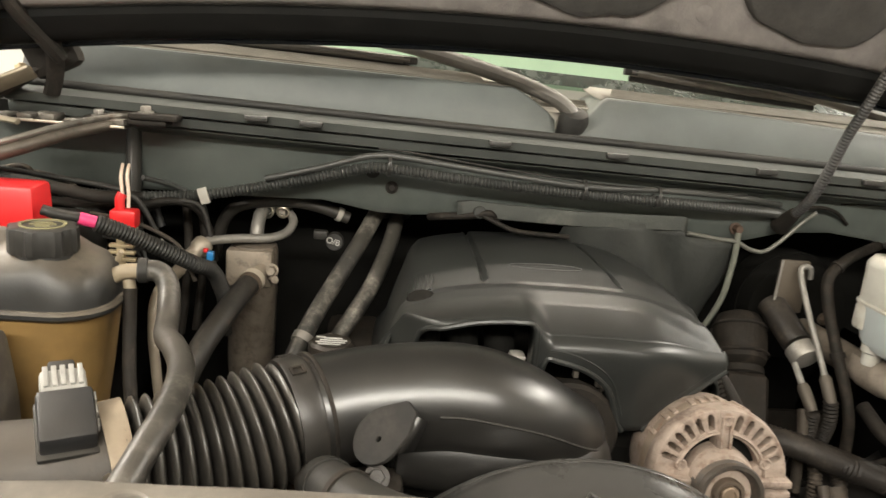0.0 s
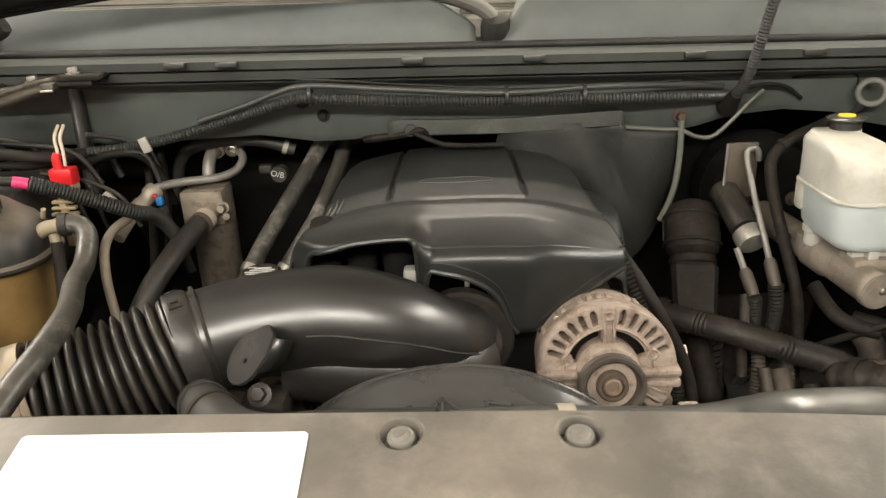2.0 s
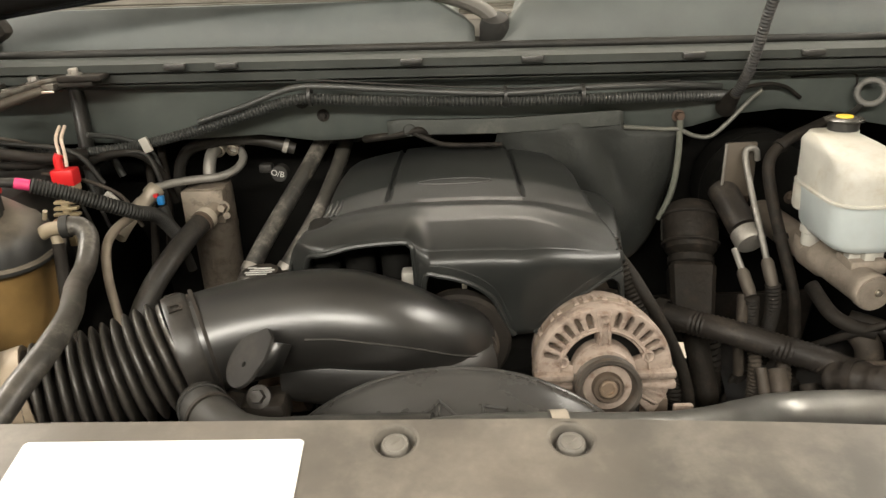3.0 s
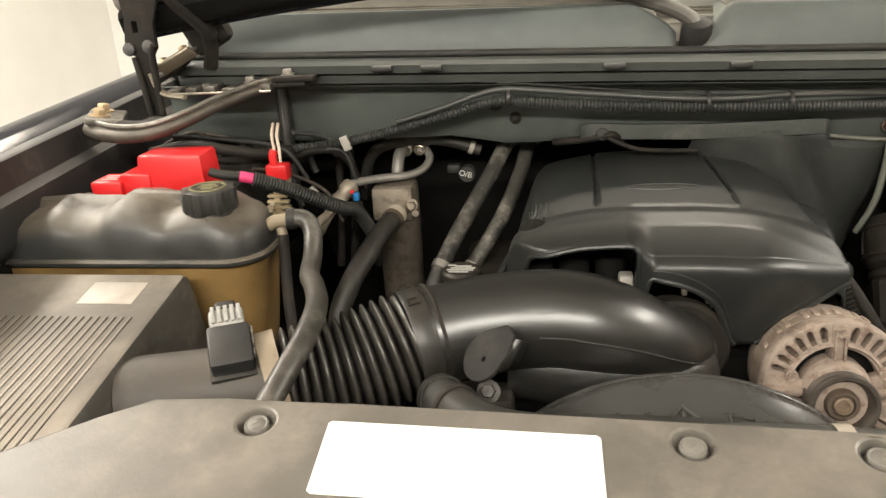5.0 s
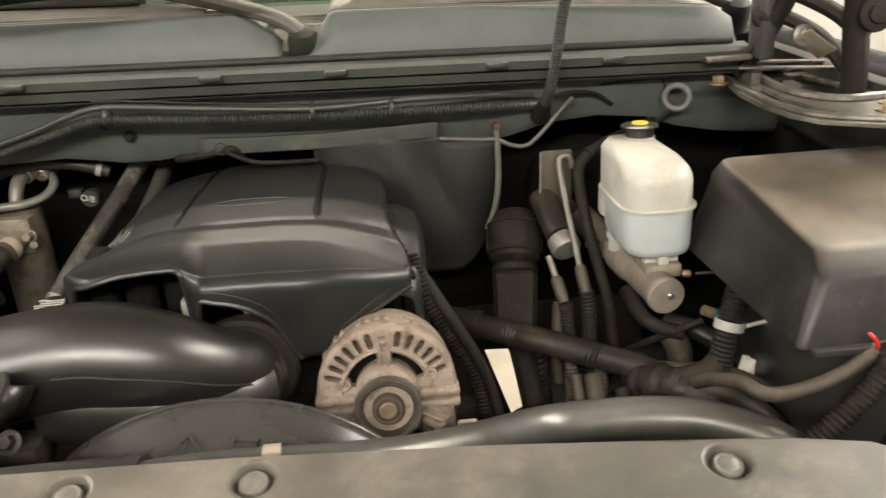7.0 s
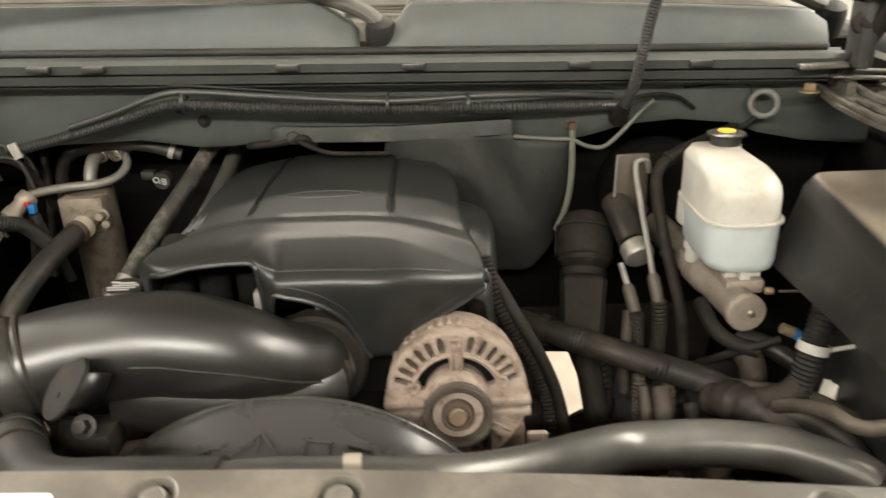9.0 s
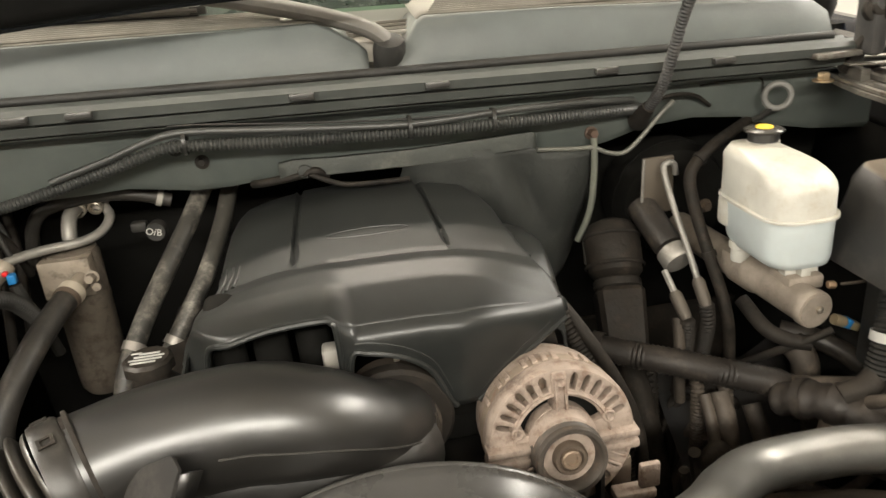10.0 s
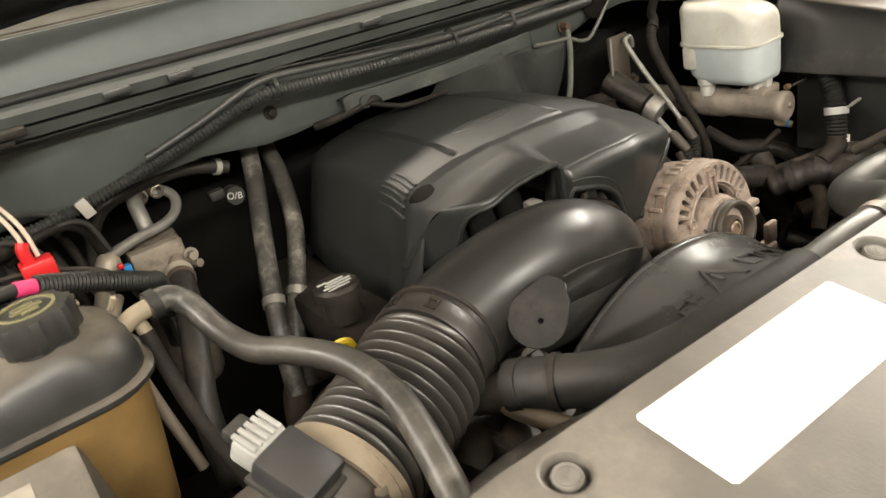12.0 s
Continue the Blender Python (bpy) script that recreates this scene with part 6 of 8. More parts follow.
    part("fitting_tail", bm, mat("tan_fitting_b", (0.34, 0.295, 0.23), 0.5, dust=0.4), t)
    bm = bm_new()
    lathe(bm, [(0.0165, -0.012), (0.0185, -0.010), (0.0185, 0.004), (0.0165, 0.008)], aim((-0.135, 1.126, 1.087), (-0.16, 1.0, 1.07)), 18)
    part("hose_collar", bm, mat("tan_fitting_c", (0.42, 0.365, 0.29), 0.5, dust=0.4), t, "dusty tan hose collar")
    bm = bm_new()
    tube(bm, [(-0.125, 1.16, 1.095), (-0.135, 1.126, 1.087)], 0.013, 12, 3)
    hexagon(bm, (-0.108, 1.150, 1.100), (-0.108, 0.9, 1.14), 0.007, 0.016, 0.010)
    tube(bm, [(-0.108, 1.155, 1.085), (-0.102, 1.14, 1.088)], 0.006, 8, 3)
    part("valve", bm, m, t)
    # blue-red switch plug with its lead
    p = thing("pressure_switch", (-0.197, 1.115, 1.10), "small blue and red switch plug with black lead", "connector")
    bm = bm_new()
    box(bm, (-0.198, 1.105, 1.121), (-0.188, 1.116, 1.135), 0.002)
    part("plug", bm, BLUE, p)
    bm = bm_new()
    box(bm, (-0.203, 1.106, 1.133), (-0.196, 1.114, 1.139), 0.0015)
    part("clip", bm, RED, p)
    bm = bm_new()
    tube(bm, [(-0.192, 1.11, 1.118), (-0.185, 1.11, 1.09), (-0.176, 1.115, 1.06), (-0.17, 1.13, 1.0)], 0.008, 8)
    part("lead", bm, RUBBER, p)


accumulator()
hose("ac_hose", [(-0.135, 1.122, 1.087), (-0.146, 1.085, 1.078), (-0.162, 1.03, 1.058), (-0.180, 0.985, 1.028), (-0.195, 0.955, 0.985), (-0.20, 0.93, 0.90)], 0.0165, ACHOSE, "dusty black rubber air conditioning hose", ends=((0.03, 0.008, RUSTY),), seg=18)
hose("heater_hose", [(0.062, 1.29, 1.178), (0.050, 1.262, 1.182), (0.025, 1.205, 1.143), (-0.008, 1.140, 1.095), (-0.040, 1.075, 1.045), (-0.062, 1.03, 0.995), (-0.075, 1.0, 0.92)], 0.0135, HEATER, "dusty grey heater hose running to the firewall", group="heater hoses", ends=((0.72, 0.012, ALU_CLEAN),))
hose("heater_hose", [(0.098, 1.32, 1.172), (0.086, 1.292, 1.176), (0.072, 1.225, 1.135), (0.046, 1.155, 1.083), (0.006, 1.10, 1.025), (-0.030, 1.065, 0.97), (-0.045, 1.04, 0.90)], 0.0130, HEATER, "dusty grey heater hose running to the firewall", group="heater hoses", ends=((0.70, 0.012, ALU_CLEAN),))
hose("evaporator_hose", [(-0.215, 1.25, 1.09), (-0.207, 1.24, 1.125), (-0.198, 1.235, 1.155), (-0.176, 1.23, 1.180), (-0.130, 1.225, 1.193), (-0.080, 1.225, 1.195), (-0.038, 1.23, 1.187), (0.002, 1.235, 1.172)], 0.0100, ACHOSE, "curved black rubber hose along the firewall", ends=((0.94, 0.008, WHITEP),))
hose("ac_liquid_line", [(-0.222, 1.06, 1.118), (-0.236, 1.03, 1.110), (-0.243, 1.005, 1.09), (-0.240, 0.985, 1.05), (-0.233, 0.975, 1.00), (-0.22, 0.96, 0.92)], 0.0068, mat("tan_line", (0.34, 0.285, 0.22), 0.5, metal=0.2, dust=0.3), "thin tan aluminium refrigerant line", "pipe")


def sensor_plug():
    t = thing("sensor_plug", (-0.018, 1.185, 1.13), "round black plug with white characters", "connector")
    bm = bm_new()
    lathe(bm, [(0.011, 0), (0.0135, 0.002), (0.0145, 0.018), (0.013, 0.024)], aim((-0.016, 1.200, 1.143), (-0.02, 1.0, 1.158)), 20)
    part("body", bm, RUBBER, t)
    bm = bm_new()
    box(bm, (-0.05, 1.18, 1.146), (-0.028, 1.196, 1.160), 0.003)
    part("tail", bm, RUBBER, t)
    cu = bpy.data.curves.new("plug_text", "FONT")
    cu.body, cu.size, cu.extrude, cu.align_x, cu.align_y = "O/B", 0.0135, 0.0003, "CENTER", "CENTER"
    tmp = bpy.data.objects.new("plug_text", cu)
    scene.collection.objects.link(tmp)
    me = bpy.data.meshes.new_from_object(tmp.evaluated_get(bpy.context.evaluated_depsgraph_get()))
    bpy.data.objects.remove(tmp)
    me.materials.append(PRINT)
    ob = new("lettering", me)
    ob.parent = t
    ob.matrix_parent_inverse = Matrix.Translation(-t.location)
    ob.matrix_basis = Matrix.Translation((-0.0185, 1.1745, 1.1455)) @ Matrix.Rotation(radians(85), 4, "X") @ Matrix.Rotation(radians(-14), 4, "Z")
    tagged(ob, "white printed characters")


sensor_plug()

# wiring on the firewall
LOOM = [(-0.46, 1.13, 1.212), (-0.36, 1.135, 1.207), (-0.28, 1.14, 1.209), (-0.205, 1.145, 1.217), (-0.12, 1.138, 1.237), (-0.04, 1.128, 1.259), (0.01, 1.122, 1.274), (0.043, 1.120, 1.280), (0.085, 1.120, 1.278), (0.20, 1.120, 1.270), (0.354, 1.120, 1.264), (0.50, 1.125, 1.260), (0.62, 1.140, 1.255), (0.69, 1.160, 1.250), (0.73, 1.20, 1.24)]
t = thing("wiring_loom", (0.2, 1.12, 1.25), "black corrugated wiring loom clipped along the firewall", "wiring loom")
bm = bm_new()
ribbed(bm, [(x, y, z - 0.004) for x, y, z in LOOM], 0.0074, 0.0056, 0.0014)
part("main_conduit", bm, LOOMM, t)
bm = bm_new()
ribbed(bm, [(x, y - 0.006, z + 0.012 + 0.004 * math.sin(x * 14)) for x, y, z in LOOM[4:-1]], 0.0050, 0.0040, 0.0002, 10)
part("thin_conduit", bm, LOOMM, t)
bm = bm_new()
tube(bm, [(x, y - 0.008, z + 0.020 + 0.005 * math.sin(x * 9 + 1)) for x, y, z in LOOM[7:-2]], 0.0016, 6)
part("loose_wire", bm, RUBBER, t)
for x, z in ((0.354, 1.2665), (0.47, 1.264), (0.06, 1.281)):
    bm = bm_new()
    band(bm, (x, 1.119, z), (x + 1, 1.13, z - 0.02), 0.0155, 0.005, 0.0012)
    part("cable_tie", bm, PLASTIC, t)
bm = bm_new()
lathe(bm, [(0.012, 0), (0.012, 0.004), (0.006, 0.005), (0.005, 0.012)], aim((0.036, 1.172, 1.264), (0.036, 0.9, 1.28)), 16)
part("mount", bm, RUBBER, t)
bm = bm_new()
box(bm, (-0.007, -0.003, -0.012), (0.007, 0.003, 0.012), 0.001, Matrix.Translation((-0.208, 1.130, 1.213)) @ Matrix.Rotation(radians(-18), 4, "Y"))
solo("wire_tag", bm, WHITEP, "small white plastic tag on the wiring loom", "tag")
bm = bm_new()
box(bm, (-0.005, -0.003, -0.012), (0.005, 0.003, 0.012), 0.001, Matrix.Translation((-0.245, 1.06, 1.150)) @ Matrix.Rotation(radians(-40), 4, "Y"))
solo("wire_tag", bm, WHITEP, "small white plastic tag on a lead", "tag")

for pts, r in (([(-0.27, 1.28, 1.20), (-0.262, 1.255, 1.165), (-0.250, 1.22, 1.12), (-0.245, 1.19, 1.06), (-0.25, 1.17, 0.98)], 0.007),
               ([(-0.252, 1.29, 1.195), (-0.240, 1.265, 1.165), (-0.228, 1.235, 1.12), (-0.226, 1.21, 1.06), (-0.23, 1.19, 0.98)], 0.007),
               ([(-0.31, 1.12, 1.185), (-0.27, 1.13, 1.20), (-0.23, 1.145, 1.195), (-0.21, 1.17, 1.16), (-0.20, 1.19, 1.10)], 0.006),
               ([(-0.52, 1.08, 1.215), (-0.45, 1.07, 1.228), (-0.38, 1.06, 1.222), (-0.33, 1.06, 1.215), (-0.29, 1.10, 1.21)], 0.009),
               ([(-0.50, 1.10, 1.20), (-0.42, 1.09, 1.200), (-0.36, 1.10, 1.195), (-0.30, 1.12, 1.195), (-0.24, 1.15, 1.20)], 0.006),
               ([(0.13, 1.18, 1.196), (0.15, 1.16, 1.202), (0.19, 1.155, 1.207), (0.22, 1.15, 1.213), (0.235, 1.16, 1.20)], 0.006),
               ([(0.21, 1.15, 1.21), (0.24, 1.14, 1.198), (0.27, 1.14, 1.190), (0.35, 1.15, 1.185)], 0.004)):
    hose("firewall_lead", pts, r, SOOT, "thin black lead hanging in front of the firewall", "cable", "firewall leads", seg=8)

# insulation mat with its edge strip
def insulation():
    t = thing("insulation_mat", (0.38, 1.18, 1.0), "black insulation mat fixed to the firewall, dusty and creased", "insulation mat")
    xs = [0.345 + 0.0115 * k for k in range(26)]
    secs = []
    for x in xs:
        top = 1.214 if x < 0.545 else 1.200 - 0.10 * (x - 0.545)
        bot = 0.955 + 0.9 * max(0.0, x - 0.57) ** 1.0 + 0.20 * max(0.0, 0.40 - x) / 0.055
        curl = max(0.0, x - 0.575) / 0.06
        col = []
        for k in range(18):
            s = k / 17
            z = top + (bot - top) * s
            y = 1.158 + 0.055 * s ** 1.3 + 0.007 * math.sin(17 * x + 4 * s) * (0.3 + s) + 0.006 * math.sin(41 * x - 7 * s) * s + 0.040 * curl ** 2 * (0.4 + s)
            y += 0.016 * math.exp(-((x - 0.50 - 0.10 * s) / 0.022) ** 2) * math.exp(-((s - 0.30) / 0.25) ** 2) - 0.012 * math.exp(-((x - 0.46 - 0.10 * s) / 0.02) ** 2) * math.exp(-((s - 0.25) / 0.25) ** 2)
            col.append((x, y, z))
        secs.append(col)
    bm = bm_new()
    loft(bm, secs)
    ob = part("mat", bm, MATTE, t, angle=60)
    thicken(ob, 0.006)
    bm = bm_new()
    loft(bm, [[(x, 1.170, 1.226 + dz), (x, 1.153, 1.228 + dz), (x, 1.151, 1.221 + dz), (x, 1.152, 1.205 + dz), (x, 1.156, 1.203 + dz)] for x, dz in ((0.17, 0.0), (0.19, 0.003), (0.25, 0.0), (0.36, -0.002), (0.47, 0.001), (0.535, 0.003), (0.541, 0.0))])
    ob = part("edge_strip", bm, STRIP, t, "worn grey edge strip")
    thicken(ob, 0.002)
    bm = bm_new()
    lathe(bm, [(0.011, 0), (0.009, 0.004), (0.004, 0.005)], aim((0.205, 1.152, 1.214), (0.205, 0.9, 1.23)), 16)
    part("fastener", bm, MATTE, t)


insulation()

# earth strap and pipe along the mat
t = thing("earth_strap", (0.636, 1.186, 1.10), "pale fabric earth strap hanging from a rusty stud", "strap")
bm = bm_new()
tube(bm, [(0.632, 1.160, 1.210), (0.633, 1.160, 1.175), (0.634, 1.166, 1.140), (0.632, 1.172, 1.100), (0.626, 1.182, 1.065), (0.616, 1.190, 1.035)], 0.0056, 10, 8, 0.9)
part("strap", bm, mat("pale_green_grey_strap", (0.14, 0.147, 0.12), 0.7, dust=0.3), t)
bm = bm_new()
hexagon(bm, (0.632, 1.172, 1.214), (0.632, 0.8, 1.25), 0.007, 0.016, 0.010)
part("stud", bm, mat("rusty_stud", (0.075, 0.045, 0.03), 0.7), t, "rusty stud")
hose("brake_line", [(0.540, 1.145, 1.206), (0.598, 1.155, 1.198), (0.630, 1.158, 1.195), (0.655, 1.158, 1.184), (0.680, 1.158, 1.182), (0.703, 1.157, 1.200), (0.735, 1.155, 1.236), (0.752, 1.150, 1.254)], 0.0036, mat("grey_green_line", (0.16, 0.16, 0.14), 0.5, metal=0.3, dust=0.3), "thin grey steel line along the firewall", "pipe", seg=8)
bm = bm_new()
ribbed(bm, [(0.704, 1.15, 1.240), (0.706, 1.118, 1.265), (0.707, 1.092, 1.295), (0.709, 1.072, 1.335), (0.712, 1.052, 1.385), (0.716, 1.028, 1.43), (0.723, 0.995, 1.50), (0.732, 0.962, 1.58), (0.745, 0.93, 1.66)], 0.0078, 0.005, 0.0005)
solo("hood_cable", bm, RAIL, "black sleeved cable rising to the hood", "cable")
bm = bm_new()
lathe(bm, [(0.015, -0.026), (0.0165, -0.020), (0.0135, -0.012), (0.012, 0.002), (0.0105, 0.012), (0.0092, 0.022)], aim((0.704, 1.148, 1.240), (0.706, 1.085, 1.292)), 22)
solo("cable_grommet", bm, SOOT, "sooty black rubber grommet where the cable leaves the firewall", "grommet")
for pts, r in (([(0.70, 1.14, 1.255), (0.75, 1.15, 1.262), (0.79, 1.16, 1.255), (0.82, 1.17, 1.235)], 0.0032), ([(0.80, 1.165, 1.268), (0.86, 1.168, 1.270), (0.90, 1.168, 1.268), (0.905, 1.168, 1.24)], 0.0015)):
    hose("firewall_lead", pts, r, SOOT, "black lead beside the firewall cable", "cable", "firewall leads", seg=8)


# brake master cylinder and reservoir
def brakes():
    t = thing("brake_reservoir", (0.805, 0.955, 1.085), "translucent white brake fluid reservoir with black cap", "brake reservoir")

    def sec(z, cx, cy, hx, hy, r):
        pts = []
        for sx, sy, a0 in ((1, 1, 0), (-1, 1, 90), (-1, -1, 180), (1, -1, 270)):
            for k in range(7):
                a = radians(a0 + 15 * k)
                pts.append((cx + sx * (hx - r) + r * math.cos(a), cy + sy * (hy - r) + r * math.sin(a), z))
        return pts

    bm = bm_new()
    loft(bm, [sec(1.084, 0.807, 0.945, 0.036, 0.055, 0.025), sec(1.088, 0.807, 0.947, 0.042, 0.064, 0.03), sec(1.098, 0.806, 0.950, 0.0455, 0.070, 0.032), sec(1.150, 0.805, 0.957, 0.048, 0.077, 0.034)], True, True)
    part("lower_shell", bm, RESVLOW, t, angle=60)
    bm = bm_new()
    loft(bm, [sec(1.148, 0.805, 0.957, 0.049, 0.078, 0.034), sec(1.149, 0.805, 0.957, 0.0515, 0.0805, 0.036), sec(1.1525, 0.805, 0.957, 0.0515, 0.0805, 0.036), sec(1.1535, 0.805, 0.957, 0.049, 0.078, 0.034)], True, True)
    part("seam", bm, RESV, t)
    bm = bm_new()
    tops = []
    for z, x1, y0, r in ((1.152, 0.8505, 0.8795, 0.032), (1.184, 0.8500, 0.8805, 0.032), (1.192, 0.8490, 0.8825, 0.032), (1.199, 0.8470, 0.8880, 0.031), (1.205, 0.8435, 0.8970, 0.030), (1.210, 0.8400, 0.9120, 0.028), (1.2145, 0.8335, 0.9330, 0.026), (1.218, 0.8270, 0.9570, 0.023), (1.220, 0.8210, 0.9760, 0.019)):
        x0, y1 = 0.7570 + max(0.0, z - 1.212) * 1.2, 1.0345 - max(0.0, z - 1.205) * 0.5
        tops.append(sec(z, (x0 + x1) / 2, (y0 + y1) / 2, (x1 - x0) / 2, (y1 - y0) / 2, r))
    loft(bm, tops, True, True)
    part("upper_shell", bm, RESV, t, angle=70)
    bm = bm_new()
    for x, y in ((0.795, 0.905), (0.825, 0.905)):
        box(bm, (x - 0.008, y - 0.008, 1.072), (x + 0.008, y + 0.008, 1.090), 0.002)
    box(bm, (0.803, 0.888, 1.068), (0.817, 0.902, 1.090), 0.002)
    part("outlet", bm, RESV, t)
    bm = bm_new()
    box(bm, (0.7555, 0.990, 1.108), (0.775, 1.02, 1.152), 0.008)
    part("side_lobe", bm, RESV, t)
    bm = bm_new()
    lathe(bm, [(0.012, 0), (0.013, 0.004), (0.013, 0.018), (0.016, 0.020), (0.016, 0.030)], Matrix.Translation((0.777, 0.985, 1.062)), 16)
    part("grommet", bm, RESV, t)
    bm = bm_new()
    lathe(bm, [(0.021, 0), (0.021, 0.008)], Matrix.Translation((0.812, 1.010, 1.2125)), 24)
    part("neck", bm, RESV, t)
    bm = bm_new()
    lathe(bm, [(0.019, 0.0), (0.020, 0.002), (0.020, 0.014), (0.0195, 0.016)], Matrix.Translation((0.812, 1.010, 1.2165)), 24)
    co = part("cap", bm, PLASTIC, t, "black screw cap")
    bm = bm_new()
    lathe(bm, [(0.0195, 0.0155), (0.0265, 0.0165), (0.0265, 0.019), (0.020, 0.0215)], Matrix.Translation((0.812, 1.010, 1.2165)), 10)
    part("cap_wings", bm, mat("glossy_cap_plastic", (0.030, 0.029, 0.026), 0.22, dust=0.25), co, "glossy dark cap wings")
    bm = bm_new()
    lathe(bm, [(0.0115, 0.0215), (0.0110, 0.0232), (0.005, 0.0236)], Matrix.Translation((0.812, 1.010, 1.2165)), 24)
    part("cap_disc", bm, YELLOW, co, "yellow cap disc")
    # cylinder
    c = thing("brake_master_cylinder", (0.80, 0.98, 1.02), "dusty cast aluminium brake master cylinder", "master cylinder")
    al = mat("pale_cast_aluminium", (0.27, 0.23, 0.19), 0.55, metal=0.25, dust=0.4, dust_col=(0.36, 0.30, 0.23), scale=50, bump=0.35, fine=250, smear=0.5, smear_col=(0.13, 0.10, 0.08), smear_scale=30)
    a, b = (0.803, 0.853, 1.044), (0.775, 1.16, 1.048)
    bm = bm_new()
    lathe(bm, [(0.0235, 0.0), (0.0250, 0.002), (0.0250, 0.012), (0.0235, 0.014), (0.023, 0.10), (0.026, 0.11), (0.026, 0.15), (0.023, 0.16), (0.023, 0.31)], aim(a, b), 32)
    part("barrel", bm, al, c)
    bm = bm_new()
    lathe(bm, [(0.0215, 0.0), (0.0215, -0.0015), (0.010, -0.0018)], aim(a, b), 28)
    part("end_face", bm, al, c)
    bm = bm_new()
    lathe(bm, [(0.0045, 0.0), (0.0045, -0.004), (0.003, -0.005)], aim((0.806, 0.852, 1.046), b), 12)
    part("centre_screw", bm, ZINC, c, "bright centre screw")
    bm = bm_new()
    box(bm, (0.785, 0.885, 1.055), (0.835, 0.93, 1.075), 0.005)
    part("outlet_boss", bm, al, c)
    bm = bm_new()
    box(bm, (0.765, 0.985, 1.035), (0.79, 1.015, 1.07), 0.005)
    part("outlet_boss", bm, al, c)
    bm = bm_new()
    lathe(bm, [(0.0050, 0), (0.0050, 0.008), (0.0035, 0.010)], aim((0.83, 0.873, 1.066), (0.90, 0.86, 1.066)), 6)
    part("line_nut", bm, mat("brass_nut", (0.26, 0.17, 0.10), 0.5, metal=0.5, dust=0.3), c, "coppery line nut")
    hose("brake_line", [(0.846, 0.870, 1.066), (0.87, 0.868, 1.066), (0.90, 0.88, 1.06), (0.93, 0.93, 1.03)], 0.0020, DIRTY, "thin dark brake line from the cylinder", "pipe", seg=8)
    s = thing("pressure_sensor", (0.895, 0.92, 0.955), "brake sensor with blue clip and tan plug", "connector")
    M = Matrix.Translation((0.902, 0.921, 0.976)) @ Matrix.Rotation(radians(25), 4, "Y") @ Matrix.Scale(0.68, 4)
    bm = bm_new()
    lathe(bm, [(0.011, -0.030), (0.012, -0.022), (0.012, -0.006), (0.010, 0.0)], M @ Matrix.Rotation(radians(90), 4, "Y"), 12)
    part("plug", bm, mat("tan_plug_b", (0.26, 0.20, 0.12), 0.5, dust=0.3), s)
    bm = bm_new()
    box(bm, (-0.004, -0.011, -0.010), (0.010, 0.011, 0.011), 0.003, M)
    part("clip", bm, BLUE, s, "blue clip")
    bm = bm_new()
    box(bm, (0.010, -0.010, -0.009), (0.030, 0.010, 0.009), 0.003, M)
    part("shell", bm, mat("tan_plug_c", (0.30, 0.24, 0.13), 0.5), s)
    hose("sensor_lead", [(0.884, 0.92, 0.968), (0.85, 0.93, 0.95), (0.82, 0.96, 0.92), (0.79, 1.0, 0.88)], 0.006, SOOT, "dusty dark lead to the brake sensor", "cable", seg=8)
    o = thing("brake_booster", (0.775, 1.20, 0.95), "black round brake booster behind the cylinder", "brake booster")
    bm = bm_new()
    lathe(bm, [(0.05, 0.0), (0.09, 0.02), (0.100, 0.05), (0.100, 0.10)], aim((0.805, 1.215, 1.06), (0.805, 1.4, 1.06)), 40)
    part("shell", bm, DARK, o)
    bm = bm_new()
    band(bm, (0.805, 1.265, 1.06), (0.805, 1.4, 1.06), 0.0995, 0.010, 0.003, 40)
    part("crimped_rim", bm, DARK, o)
    for dx in (-0.042, 0.042):
        bm = bm_new()
        hexagon(bm, (0.805 + dx, 1.216, 1.055), (0.805 + dx, 0.9, 1.055), 0.008, 0.012, 0.012)
        part("stud_nut", bm, RUSTY, o)


brakes()


def ring_clip():
    t = thing("wire_loop", (0.915, 1.155, 1.21), "grey coiled rubber loop on the firewall", "rubber loop")
    bm = bm_new()
    ring = [Vector((0.917 + 0.0175 * math.cos(a), 1.147 - 0.007 * math.cos(a), 1.243 + 0.0185 * math.sin(a))) for a in (2 * math.pi * k / 28 for k in range(29))]
    rings(bm, ring, 0.0048, 10, 1.0, False)
    part("loop", bm, mat("grey_rubber", (0.17, 0.167, 0.155), 0.6, dust=0.2), t)
    bm = bm_new()
    tube(bm, [(0.910, 1.150, 1.226), (0.903, 1.160, 1.212), (0.897, 1.172, 1.203)], 0.0052, 8)
    part("stem", bm, PLASTIC, t)


ring_clip()


